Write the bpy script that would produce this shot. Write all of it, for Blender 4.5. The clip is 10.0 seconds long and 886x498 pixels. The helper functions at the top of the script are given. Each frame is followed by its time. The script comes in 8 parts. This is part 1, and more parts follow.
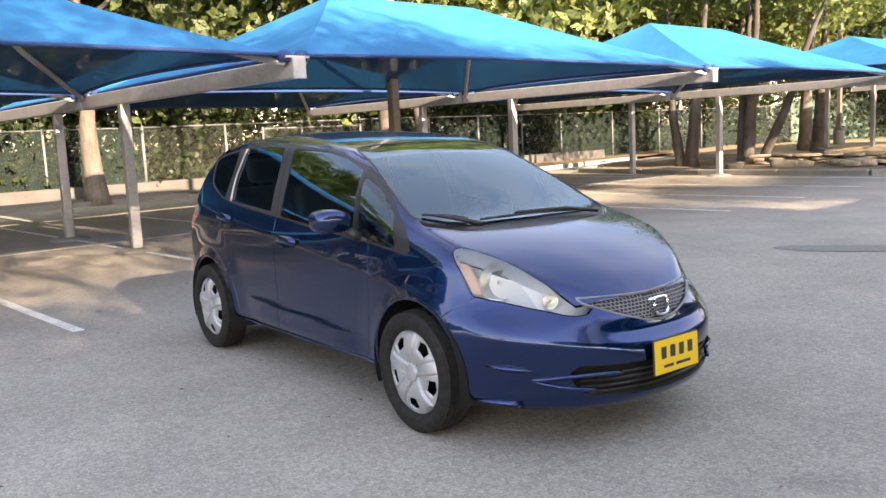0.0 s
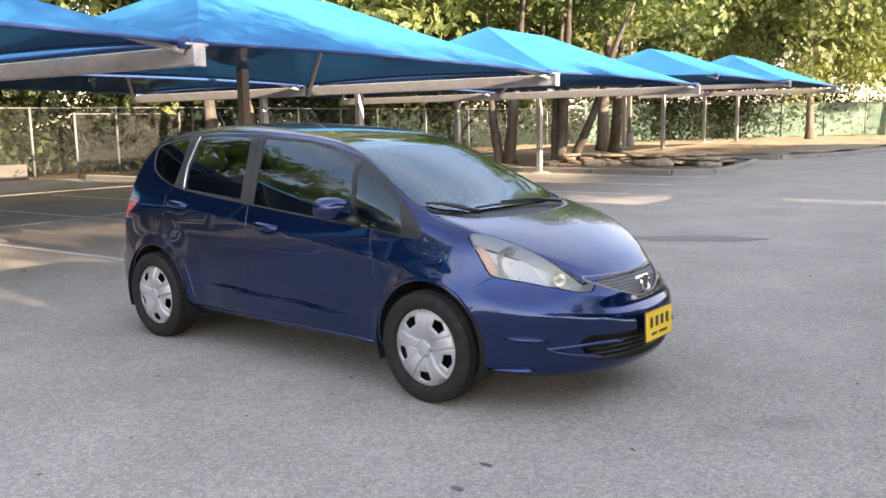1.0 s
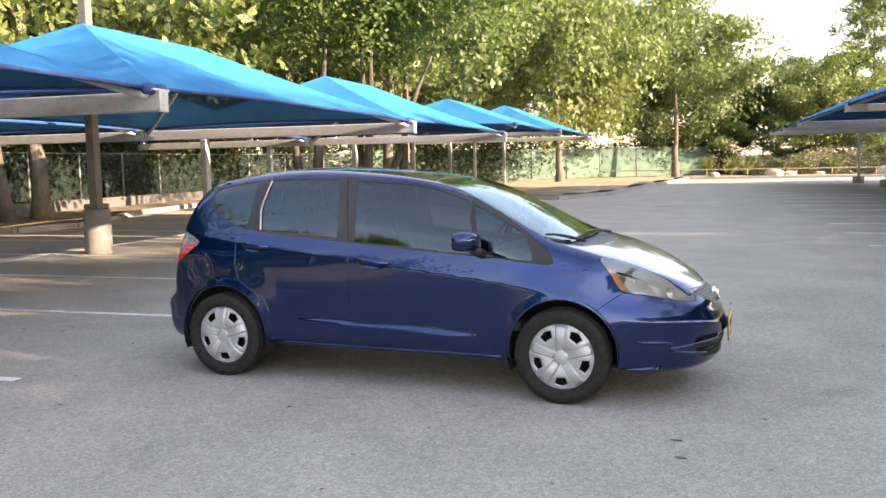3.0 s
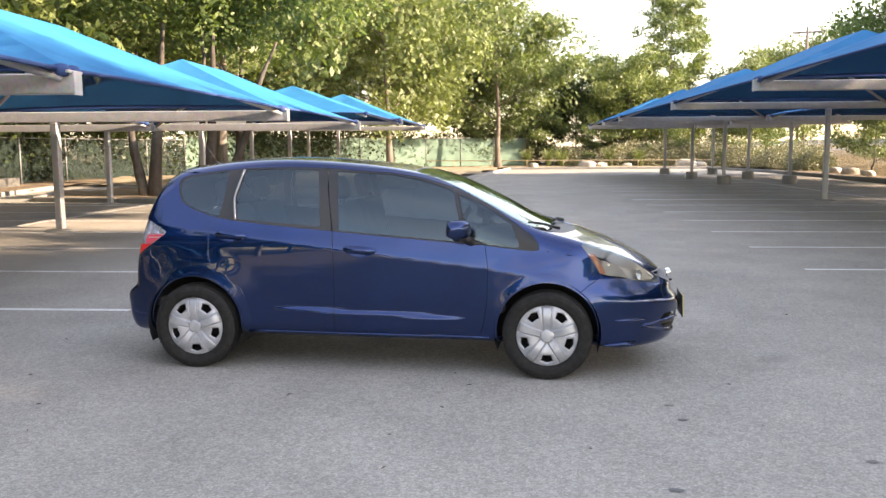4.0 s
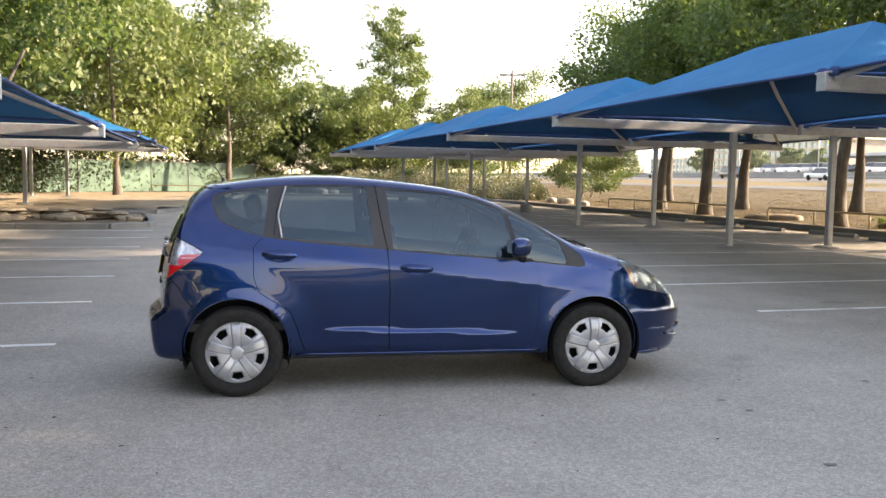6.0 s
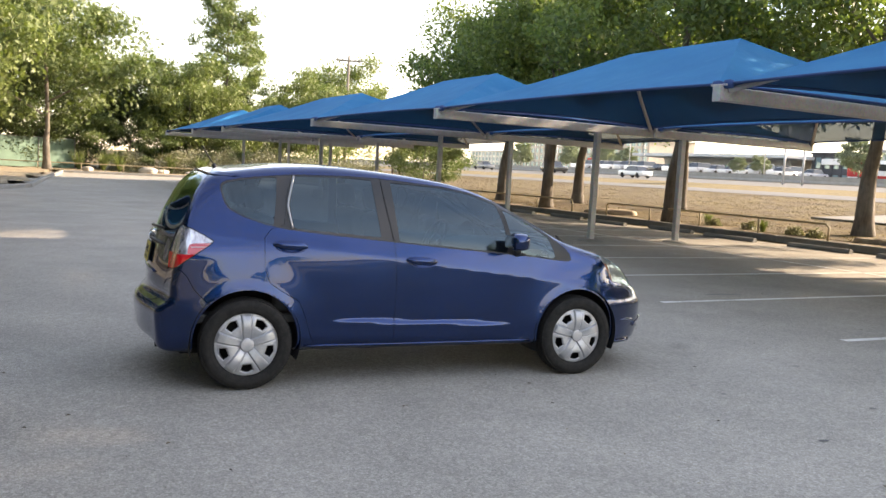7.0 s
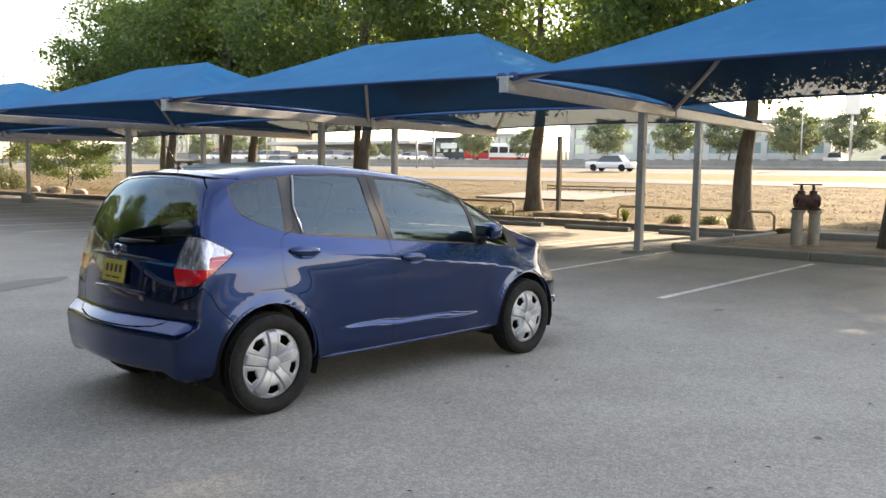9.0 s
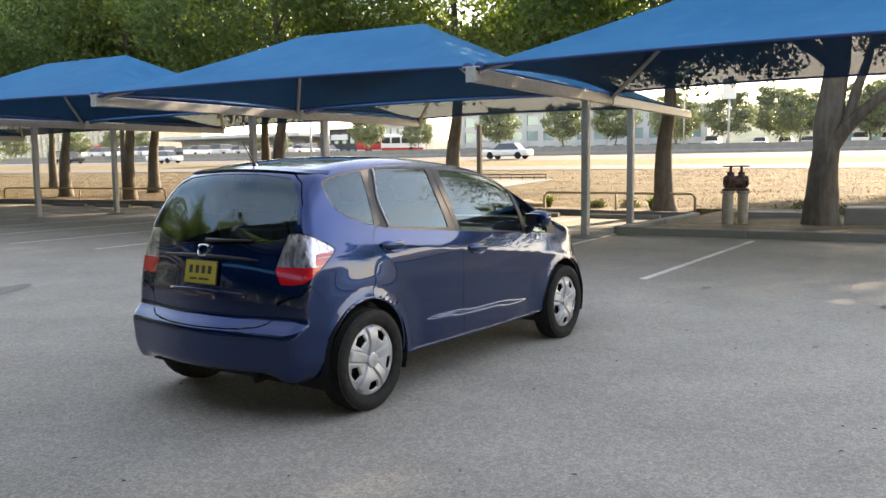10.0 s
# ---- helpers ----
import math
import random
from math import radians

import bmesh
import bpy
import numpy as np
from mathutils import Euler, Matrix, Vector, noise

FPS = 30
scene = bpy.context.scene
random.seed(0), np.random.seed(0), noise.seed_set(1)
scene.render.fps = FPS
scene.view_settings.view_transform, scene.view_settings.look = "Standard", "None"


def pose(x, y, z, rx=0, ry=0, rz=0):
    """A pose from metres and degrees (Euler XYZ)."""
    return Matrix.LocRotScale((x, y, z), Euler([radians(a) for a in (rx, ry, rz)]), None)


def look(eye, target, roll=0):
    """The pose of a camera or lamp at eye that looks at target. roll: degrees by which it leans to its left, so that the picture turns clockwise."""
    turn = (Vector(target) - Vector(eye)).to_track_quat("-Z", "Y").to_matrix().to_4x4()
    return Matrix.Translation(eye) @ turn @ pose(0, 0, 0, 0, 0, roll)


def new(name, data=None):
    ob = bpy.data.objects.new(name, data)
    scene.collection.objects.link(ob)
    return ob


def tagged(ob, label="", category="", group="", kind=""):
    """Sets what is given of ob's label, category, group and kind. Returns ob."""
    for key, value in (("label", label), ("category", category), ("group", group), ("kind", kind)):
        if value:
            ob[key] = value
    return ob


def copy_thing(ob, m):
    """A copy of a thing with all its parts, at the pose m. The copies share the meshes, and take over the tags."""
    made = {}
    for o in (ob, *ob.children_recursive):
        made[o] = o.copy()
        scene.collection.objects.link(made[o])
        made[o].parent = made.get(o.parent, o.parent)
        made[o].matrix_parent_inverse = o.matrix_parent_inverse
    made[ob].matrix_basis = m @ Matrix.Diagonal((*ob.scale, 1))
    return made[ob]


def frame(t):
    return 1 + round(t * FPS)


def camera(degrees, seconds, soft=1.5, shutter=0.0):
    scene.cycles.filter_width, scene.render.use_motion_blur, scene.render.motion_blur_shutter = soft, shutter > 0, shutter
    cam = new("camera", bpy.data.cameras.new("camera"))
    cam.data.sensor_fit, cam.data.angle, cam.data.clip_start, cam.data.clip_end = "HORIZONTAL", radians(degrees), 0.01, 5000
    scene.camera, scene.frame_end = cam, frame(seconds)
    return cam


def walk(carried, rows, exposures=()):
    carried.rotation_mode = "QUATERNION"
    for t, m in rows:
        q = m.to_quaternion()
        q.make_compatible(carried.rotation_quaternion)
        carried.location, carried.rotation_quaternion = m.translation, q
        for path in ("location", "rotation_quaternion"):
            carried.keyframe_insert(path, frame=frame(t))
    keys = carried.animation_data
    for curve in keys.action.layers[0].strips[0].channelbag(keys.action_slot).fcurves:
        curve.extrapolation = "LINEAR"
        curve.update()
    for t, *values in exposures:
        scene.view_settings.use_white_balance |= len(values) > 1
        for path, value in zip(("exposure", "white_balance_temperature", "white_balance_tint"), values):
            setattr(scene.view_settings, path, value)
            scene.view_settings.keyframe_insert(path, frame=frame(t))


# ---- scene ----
# ---------------------------------------------------------------- camera
cam = camera(54.8, 10.0)
PATH = [
    (0, (4.584, -3.095, 1.44), (3.003, -1.899, 1.175), -2.8),
    (0.5, (4.37, -3.63, 1.463), (2.992, -2.212, 1.165), -1.6),
    (1, (4.097, -4.143, 1.481), (2.853, -2.605, 1.187), -1.0),
    (1.5, (3.735, -4.603, 1.507), (2.677, -2.924, 1.26), -1.2),
    (2, (3.359, -5.095, 1.519), (2.447, -3.328, 1.302), -1.4),
    (2.2, (3.19, -5.268, 1.513), (2.311, -3.485, 1.301), -1.4),
    (3.3, (2.185, -6.077, 1.527), (1.561, -4.188, 1.318), -0.9),
    (3.5, (1.965, -6.173, 1.537), (1.433, -4.257, 1.319), -0.7),
    (4, (1.436, -6.452, 1.554), (1.128, -4.489, 1.32), -0.3),
    (4.5, (0.862, -6.567, 1.546), (0.74, -4.584, 1.315), -0.3),
    (5, (0.241, -6.658, 1.547), (0.325, -4.672, 1.327), 0.3),
    (5.2, (0.006, -6.664, 1.542), (0.137, -4.681, 1.32), 0.4),
    (6.3, (-1.359, -6.494, 1.475), (-0.864, -4.561, 1.328), 1.5),
    (6.5, (-1.604, -6.452, 1.488), (-1.03, -4.542, 1.335), 2.0),
    (7, (-2.26, -6.324, 1.5), (-1.478, -4.492, 1.318), 3.2),
    (7.5, (-2.809, -6.044, 1.475), (-1.859, -4.298, 1.255), 3.8),
    (8, (-3.337, -5.703, 1.465), (-2.204, -4.066, 1.272), 3.7),
    (8.5, (-3.818, -5.333, 1.458), (-2.496, -3.841, 1.298), 2.7),
    (9, (-4.261, -4.874, 1.435), (-2.786, -3.534, 1.26), 0.9),
    (9.5, (-4.655, -4.404, 1.426), (-3.085, -3.182, 1.228), -0.0),
    (10, (-5.048, -3.94, 1.431), (-3.412, -2.806, 1.235), -0.6),
]
walk(cam, [(t, look(eye, target, roll)) for t, eye, target, roll in PATH], [(0.0, 2.88, 8750, 23), (4.5, 2.78, 8700, 21.5), (7.0, 2.50, 8600, 18.5), (10.0, 2.54, 8950, 17)])

# ---------------------------------------------------------------- world, sun, exposure
SUN_DIR = Vector((0.94, -0.05, 0.36)).normalized()
world = bpy.data.worlds.new("world")
scene.world = world
world.use_nodes = True
wn, wl = world.node_tree.nodes, world.node_tree.links
wn.clear()
w_out = wn.new("ShaderNodeOutputWorld")
w_bg = wn.new("ShaderNodeBackground")
w_sky = wn.new("ShaderNodeTexSky")
w_sky.sky_type = "NISHITA"
w_sky.sun_disc = False
w_sky.sun_elevation = math.asin(SUN_DIR.z)
w_sky.sun_rotation = math.atan2(SUN_DIR.x, SUN_DIR.y)
w_sky.air_density, w_sky.dust_density, w_sky.ozone_density = 1.0, 0.4, 1.6
w_bg.inputs["Strength"].default_value = 0.118
# soft white clouds over the clear sky
w_co = wn.new("ShaderNodeTexCoord")
w_map = wn.new("ShaderNodeMapping")
w_map.inputs["Scale"].default_value = (1.0, 1.0, 3.2)
w_noise = wn.new("ShaderNodeTexNoise")
w_noise.inputs["Scale"].default_value = 2.6
w_noise.inputs["Detail"].default_value = 5.0
w_noise.inputs["Roughness"].default_value = 0.58
w_ramp = wn.new("ShaderNodeValToRGB")
w_ramp.color_ramp.elements[0].position = 0.36
w_ramp.color_ramp.elements[1].position = 0.80
w_mix = wn.new("ShaderNodeMix")
w_mix.data_type = "RGBA"
w_mix.inputs["B"].default_value = (4.9, 4.95, 5.0, 1)
wl.new(w_co.outputs["Generated"], w_map.inputs["Vector"])
wl.new(w_map.outputs["Vector"], w_noise.inputs["Vector"])
wl.new(w_noise.outputs["Fac"], w_ramp.inputs["Fac"])
# the clouds lie low; the sky clears towards the zenith
w_sep = wn.new("ShaderNodeSeparateXYZ")
w_high = wn.new("ShaderNodeMapRange")
w_high.interpolation_type = "SMOOTHSTEP"
w_high.inputs["From Min"].default_value, w_high.inputs["From Max"].default_value = 0.14, 0.50
w_high.inputs["To Min"].default_value, w_high.inputs["To Max"].default_value = 1.0, 0.24
w_thin = wn.new("ShaderNodeMath")
w_thin.operation = "MULTIPLY"
wl.new(w_co.outputs["Generated"], w_sep.inputs["Vector"])
wl.new(w_sep.outputs["Z"], w_high.inputs["Value"])
wl.new(w_ramp.outputs["Color"], w_thin.inputs[0])
wl.new(w_high.outputs["Result"], w_thin.inputs[1])
wl.new(w_thin.outputs["Value"], w_mix.inputs["Factor"])
wl.new(w_sky.outputs["Color"], w_mix.inputs["A"])
wl.new(w_mix.outputs["Result"], w_bg.inputs["Color"])
wl.new(w_bg.outputs["Background"], w_out.inputs["Surface"])

sun = new("sun", bpy.data.lights.new("sun", "SUN"))
sun.data.energy = 3.0
sun.data.angle = radians(0.6)
sun.data.color = (1.0, 0.93, 0.82)
sun.matrix_world = look(SUN_DIR * 60, (0, 0, 0))

# ---------------------------------------------------------------- tools
LOT = radians(4.75)
CU, SU = math.cos(LOT), math.sin(LOT)


def lot(a, b, z=0.0):
    """World place of a point of the car park: a across the bays, b along the rows."""
    return Vector((a * CU - b * SU, a * SU + b * CU, z))


def empty(name, m=None, label="", category="", group="", kind=""):
    ob = new(name)
    ob.empty_display_size = 0.2
    if m is not None:
        ob.matrix_basis = m
    return tagged(ob, label, category, group, kind)


def mesh_data(name, verts, faces, mat, smooth=False):
    me = bpy.data.meshes.new(name)
    me.from_pydata([tuple(v) for v in verts], [], [tuple(f) for f in faces])
    if mat:
        me.materials.append(mat)
    if smooth:
        me.polygons.foreach_set("use_smooth", [True] * len(me.polygons))
    me.update()
    return me


def add(name, me, parent=None, label="", m=None):
    ob = new(name, me)
    if parent is not None:
        ob.parent = parent
    if m is not None:
        ob.matrix_basis = m
    return tagged(ob, label)


def part(name, bm, mat, parent=None, label="", smooth=False, m=None, angle=None):
    """Links a bmesh as one mesh object under a thing or a part."""
    me = bpy.data.meshes.new(name)
    bmesh.ops.recalc_face_normals(bm, faces=bm.faces)
    if smooth:
        for f in bm.faces:
            f.smooth = True
        if angle is not None:
            for e in bm.edges:
                if len(e.link_faces) == 2 and e.calc_face_angle(0) > radians(angle):
                    e.smooth = False
    bm.to_mesh(me)
    bm.free()
    if mat:
        me.materials.append(mat)
    return add(name, me, parent, label, m)


def box(bm, lo, hi, bevel=0.0, m=None, seg=1):
    """A bevelled box between two corners."""
    r = bmesh.ops.create_cube(bm, size=1.0)
    vs = r["verts"]
    for v in vs:
        v.co = Vector([lo[i] + (v.co[i] + 0.5) * (hi[i] - lo[i]) for i in range(3)])
    if bevel:
        es = list({e for v in vs for e in v.link_edges})
        out = bmesh.ops.bevel(bm, geom=es, offset=bevel, segments=seg, affect="EDGES", profile=0.5)
        vs = list({v for f in out["faces"] for v in f.verts} | {v for v in vs if v.is_valid})
    if m is not None:
        bmesh.ops.transform(bm, matrix=m, verts=vs)
    return vs


def tube(bm, pts, radii, n=8, caps=True, squash=None):
    """A tube of n sides along points; radii a number or one for each point."""
    pts = [Vector(p) for p in pts]
    if not hasattr(radii, "__len__"):
        radii = [radii] * len(pts)
    rings = []
    ref = None
    for i, p in enumerate(pts):
        d = (pts[min(i + 1, len(pts) - 1)] - pts[max(i - 1, 0)]).normalized()
        if ref is None:
            ref = d.orthogonal().normalized()
        ref = (ref - d * ref.dot(d)).normalized()
        other = d.cross(ref)
        ring = []
        for k in range(n):
            a = 2 * math.pi * (k + 0.5) / n
            ring.append(bm.verts.new(p + (ref * math.cos(a) + other * math.sin(a)) * radii[i]))
        rings.append(ring)
    for r0, r1 in zip(rings, rings[1:]):
        for k in range(n):
            bm.faces.new((r0[k], r0[(k + 1) % n], r1[(k + 1) % n], r1[k]))
    if caps:
        bm.faces.new(list(reversed(rings[0])))
        bm.faces.new(rings[-1])
    return rings


def lathe(bm, profile, n=24, m=None, closed=False):
    """Turns a profile of (r, h) about the z axis."""
    rings = []
    for r, h in profile:
        rings.append([bm.verts.new((r * math.cos(2 * math.pi * k / n), r * math.sin(2 * math.pi * k / n), h)) for k in range(n)])
    if closed:
        rings.append(rings[0])
    for r0, r1 in zip(rings, rings[1:]):
        for k in range(n):
            bm.faces.new((r0[k], r0[(k + 1) % n], r1[(k + 1) % n], r1[k]))
    vs = list({v for ring in rings for v in ring})
    if m is not None:
        bmesh.ops.transform(bm, matrix=m, verts=vs)
    return rings


def prism(bm, poly, z0, z1, inset=0.0):
    """A flat slab over a plan polygon; inset draws the top edge in."""
    c = sum((Vector((p[0], p[1], 0)) for p in poly), Vector()) / len(poly)
    low = [bm.verts.new((p[0], p[1], z0)) for p in poly]
    top = []
    for p in poly:
        v = Vector((p[0], p[1], 0))
        d = (c - v)
        v = v + d.normalized() * inset if inset else v
        top.append(bm.verts.new((v.x, v.y, z1)))
    n = len(poly)
    bm.faces.new(top)
    for i in range(n):
        bm.faces.new((low[i], low[(i + 1) % n], top[(i + 1) % n], top[i]))


def spline(points, count):
    """A Catmull-Rom line through points, with count steps in each span."""
    ps = [Vector(p) for p in points]
    ps = [ps[0] * 2 - ps[1]] + ps + [ps[-1] * 2 - ps[-2]]
    out = []
    for i in range(1, len(ps) - 2):
        for k in range(count):
            t = k / count
            a, b, c, d = ps[i - 1:i + 3]
            out.append(0.5 * ((2 * b) + (c - a) * t + (2 * a - 5 * b + 4 * c - d) * t * t + (3 * b - a - 3 * c + d) * t ** 3))
    out.append(ps[-2].copy())
    return out


# ---------------------------------------------------------------- materials
class Mat:
    """A node material with a principled shader, and short ways to noise, ramps and bump."""

    def __init__(self, name, color=(0.5, 0.5, 0.5), rough=0.6, metal=0.0, **extra):
        self.mat = bpy.data.materials.new(name)
        self.mat.use_nodes = True
        self.n, self.l = self.mat.node_tree.nodes, self.mat.node_tree.links
        self.b = self.n["Principled BSDF"]
        self.out = self.n["Material Output"]
        self.b.inputs["Base Color"].default_value = (*color, 1)
        self.b.inputs["Roughness"].default_value = rough
        self.b.inputs["Metallic"].default_value = metal
        for k, v in extra.items():
            self.b.inputs[k.replace("_", " ")].default_value = v
        self.vec = None

    def coords(self, kind="Object"):
        return self.n.new("ShaderNodeTexCoord").outputs[kind]

    def position(self):
        return self.n.new("ShaderNodeNewGeometry").outputs["Position"]

    def noise(self, scale, detail=4, rough=0.55, vec=None, stretch=None, dist=0.0):
        t = self.n.new("ShaderNodeTexNoise")
        t.inputs["Scale"].default_value, t.inputs["Detail"].default_value = scale, detail
        t.inputs["Roughness"].default_value, t.inputs["Distortion"].default_value = rough, dist
        v = vec or self.position()
        if stretch:
            mp = self.n.new("ShaderNodeMapping")
            mp.inputs["Scale"].default_value = stretch
            self.l.new(v, mp.inputs["Vector"])
            v = mp.outputs["Vector"]
        self.l.new(v, t.inputs["Vector"])
        return t.outputs["Fac"]

    def voronoi(self, scale, feature="F1", vec=None, out="Distance"):
        t = self.n.new("ShaderNodeTexVoronoi")
        t.feature = feature
        t.inputs["Scale"].default_value = scale
        self.l.new(vec or self.position(), t.inputs["Vector"])
        return t.outputs[out]

    def ramp(self, fac, *stops):
        r = self.n.new("ShaderNodeValToRGB")
        e = r.color_ramp.elements
        while len(e) < len(stops):
            e.new(0.5)
        for k, (pos, col) in enumerate(stops):
            e[k].position = pos
            e[k].color = (*col, 1) if hasattr(col, "__len__") else (col, col, col, 1)
        self.l.new(fac, r.inputs["Fac"])
        return r.outputs["Color"]

    def mix(self, fac, a, b, mode="MIX"):
        m = self.n.new("ShaderNodeMix")
        m.data_type, m.blend_type = "RGBA", mode
        for sock, v in (("Factor", fac), ("A", a), ("B", b)):
            if isinstance(v, bpy.types.NodeSocket):
                self.l.new(v, m.inputs[sock])
            elif sock == "Factor":
                m.inputs[sock].default_value = v
            else:
                m.inputs[sock].default_value = (*v, 1)
        return m.outputs["Result"]

    def math(self, op, a, b=0.0):
        m = self.n.new("ShaderNodeMath")
        m.operation = op
        for k, v in enumerate((a, b)):
            if isinstance(v, bpy.types.NodeSocket):
                self.l.new(v, m.inputs[k])
            else:
                m.inputs[k].default_value = v
        return m.outputs[0]

    def color(self, sock):
        self.l.new(sock, self.b.inputs["Base Color"])
        return self

    def rough(self, sock):
        self.l.new(sock, self.b.inputs["Roughness"])
        return self

    def bump(self, height, strength=0.3, distance=0.01):
        bp = self.n.new("ShaderNodeBump")
        bp.inputs["Strength"].default_value, bp.inputs["Distance"].default_value = strength, distance
        self.l.new(height, bp.inputs["Height"])
        self.l.new(bp.outputs["Normal"], self.b.inputs["Normal"])
        return self

    def random(self):
        return self.n.new("ShaderNodeObjectInfo").outputs["Random"]

    def island(self):
        return self.n.new("ShaderNodeNewGeometry").outputs["Random Per Island"]


def mat_asphalt():
    m = Mat("asphalt", rough=0.9, Specular_IOR_Level=0.18)
    big = m.noise(0.10, 4, 0.6)
    mid = m.noise(0.9, 5, 0.6)
    fine = m.noise(75, 3, 0.7)
    stone = m.voronoi(95)
    base = m.ramp(big, (0.35, (0.300, 0.280, 0.246)), (0.65, (0.380, 0.354, 0.312)))
    base = m.mix(0.5, base, m.ramp(mid, (0.3, (0.255, 0.238, 0.210)), (0.7, (0.425, 0.395, 0.348))))
    grain = m.ramp(fine, (0.33, 0.74), (0.50, 1.0), (0.70, 1.36))
    base = m.mix(1.0, base, grain, "MULTIPLY")
    cell = m.ramp(m.voronoi(48, out="Color"), (0.15, 0.86), (0.5, 1.0), (0.9, 1.18))
    base = m.mix(1.0, base, cell, "MULTIPLY")
    chips = m.ramp(stone, (0.0, 1.14), (0.5, 0.95))
    base = m.mix(1.0, base, chips, "MULTIPLY")
    # tyre-worn bands and old drips
    drip = m.noise(0.55, 6, 0.7, dist=0.8)
    base = m.mix(m.ramp(drip, (0.66, 0.0), (0.78, 0.45)), base, (0.10, 0.096, 0.092))
    m.color(base).bump(m.math("ADD", stone, fine), 0.32, 0.004)
    return m.mat


def mat_concrete(name="concrete", tone=0.27):
    m = Mat(name, rough=0.85)
    a = m.noise(1.3, 5, 0.6)
    f = m.noise(45, 4, 0.65)
    c = m.ramp(a, (0.3, (tone * 0.82, tone * 0.80, tone * 0.74)), (0.7, (tone * 1.1, tone * 1.06, tone * 0.98)))
    c = m.mix(1.0, c, m.ramp(f, (0.3, 0.78), (0.7, 1.12)), "MULTIPLY")
    m.color(c).bump(f, 0.35, 0.006)
    return m.mat


def mat_line():
    m = Mat("road_paint", rough=0.7)
    f = m.noise(38, 4, 0.75)
    w = m.noise(2.2, 5, 0.65)
    c = m.mix(m.ramp(m.math("MULTIPLY", f, w), (0.17, 0.7), (0.25, 0.0)), (0.76, 0.76, 0.73), (0.30, 0.29, 0.27))
    m.color(c).bump(f, 0.3, 0.003)
    return m.mat


def mat_steel():
    m = Mat("galvanised_steel", (0.52, 0.54, 0.56), 0.5, 0.25)
    a = m.noise(6, 5, 0.6)
    v = m.voronoi(30, out="Color")
    c = m.ramp(a, (0.3, (0.3520, 0.3560, 0.3600)), (0.7, (0.4640, 0.4640, 0.4640)))
    c = m.mix(0.10, c, v)
    m.color(c).rough(m.ramp(a, (0.3, 0.38), (0.7, 0.58)))
    return m.mat


def mat_cloth(name, dark, light, worn):
    """Woven shade cloth: bright low sky can be made out through its weave."""
    m = Mat(name, rough=0.85, Specular_IOR_Level=0.12)
    n = m.noise(0.7, 4, 0.6)
    w = m.noise(260, 2, 0.5)
    st = m.noise(2.2, 5, 0.62, stretch=(1, 1, 0.3))
    col = m.ramp(n, (0.3, dark), (0.7, light))
    col = m.mix(m.ramp(st, (0.52, 0.0), (0.8, 0.26)), col, worn)
    m.color(col).bump(w, 0.15, 0.002)
    see = m.n.new("ShaderNodeBsdfTransparent")
    see.inputs["Color"].default_value = (0.96, 0.97, 1.0, 1)
    m2 = m.n.new("ShaderNodeMixShader")
    m2.inputs[0].default_value = 0.24
    m.l.new(m.b.outputs[0], m2.inputs[1])
    m.l.new(see.outputs[0], m2.inputs[2])
    m.l.new(m2.outputs[0], m.out.inputs["Surface"])
    return m.mat


def mat_leaf(name, dark, light, glow=0.35, ragged=0.0):
    """Leaves differ one by one, and the sun shines through them; ragged blades are sprigs with gaps, of that many leaflets a metre."""
    m = Mat(name, rough=0.5)
    r = m.island()
    n = m.noise(0.35, 3, 0.6)
    c = m.ramp(m.math("ADD", m.math("MULTIPLY", r, 0.65), m.math("MULTIPLY", n, 0.4)), (0.15, dark), (0.85, light))
    m.color(c)
    tr = m.n.new("ShaderNodeBsdfTranslucent")
    m.l.new(m.mix(1.0, c, (1.15, 1.28, 0.58), "MULTIPLY"), tr.inputs["Color"])
    ms = m.n.new("ShaderNodeMixShader")
    ms.inputs[0].default_value = glow
    m.l.new(m.b.outputs[0], ms.inputs[1])
    m.l.new(tr.outputs[0], ms.inputs[2])
    if ragged:
        gap = m.n.new("ShaderNodeBsdfTransparent")
        cut = m.n.new("ShaderNodeMixShader")
        m.l.new(m.ramp(m.noise(ragged, 1, 0.5), (0.425, 0.0), (0.440, 1.0)), cut.inputs[0])
        m.l.new(gap.outputs[0], cut.inputs[1])
        m.l.new(ms.outputs[0], cut.inputs[2])
        ms = cut
    m.l.new(ms.outputs[0], m.out.inputs["Surface"])
    return m.mat


def mat_bark(name="bark", tone=(0.16, 0.125, 0.095)):
    m = Mat(name, rough=0.9)
    n = m.noise(9, 6, 0.7, stretch=(1, 1, 0.22))
    f = m.noise(2, 4, 0.6)
    c = m.ramp(n, (0.3, [t * 0.45 for t in tone]), (0.7, [t * 1.45 for t in tone]))
    c = m.mix(m.ramp(f, (0.4, 0.0), (0.7, 0.4)), c, [t * 1.1 for t in (0.19, 0.185, 0.165)])
    m.color(c).bump(n, 0.8, 0.03)
    return m.mat


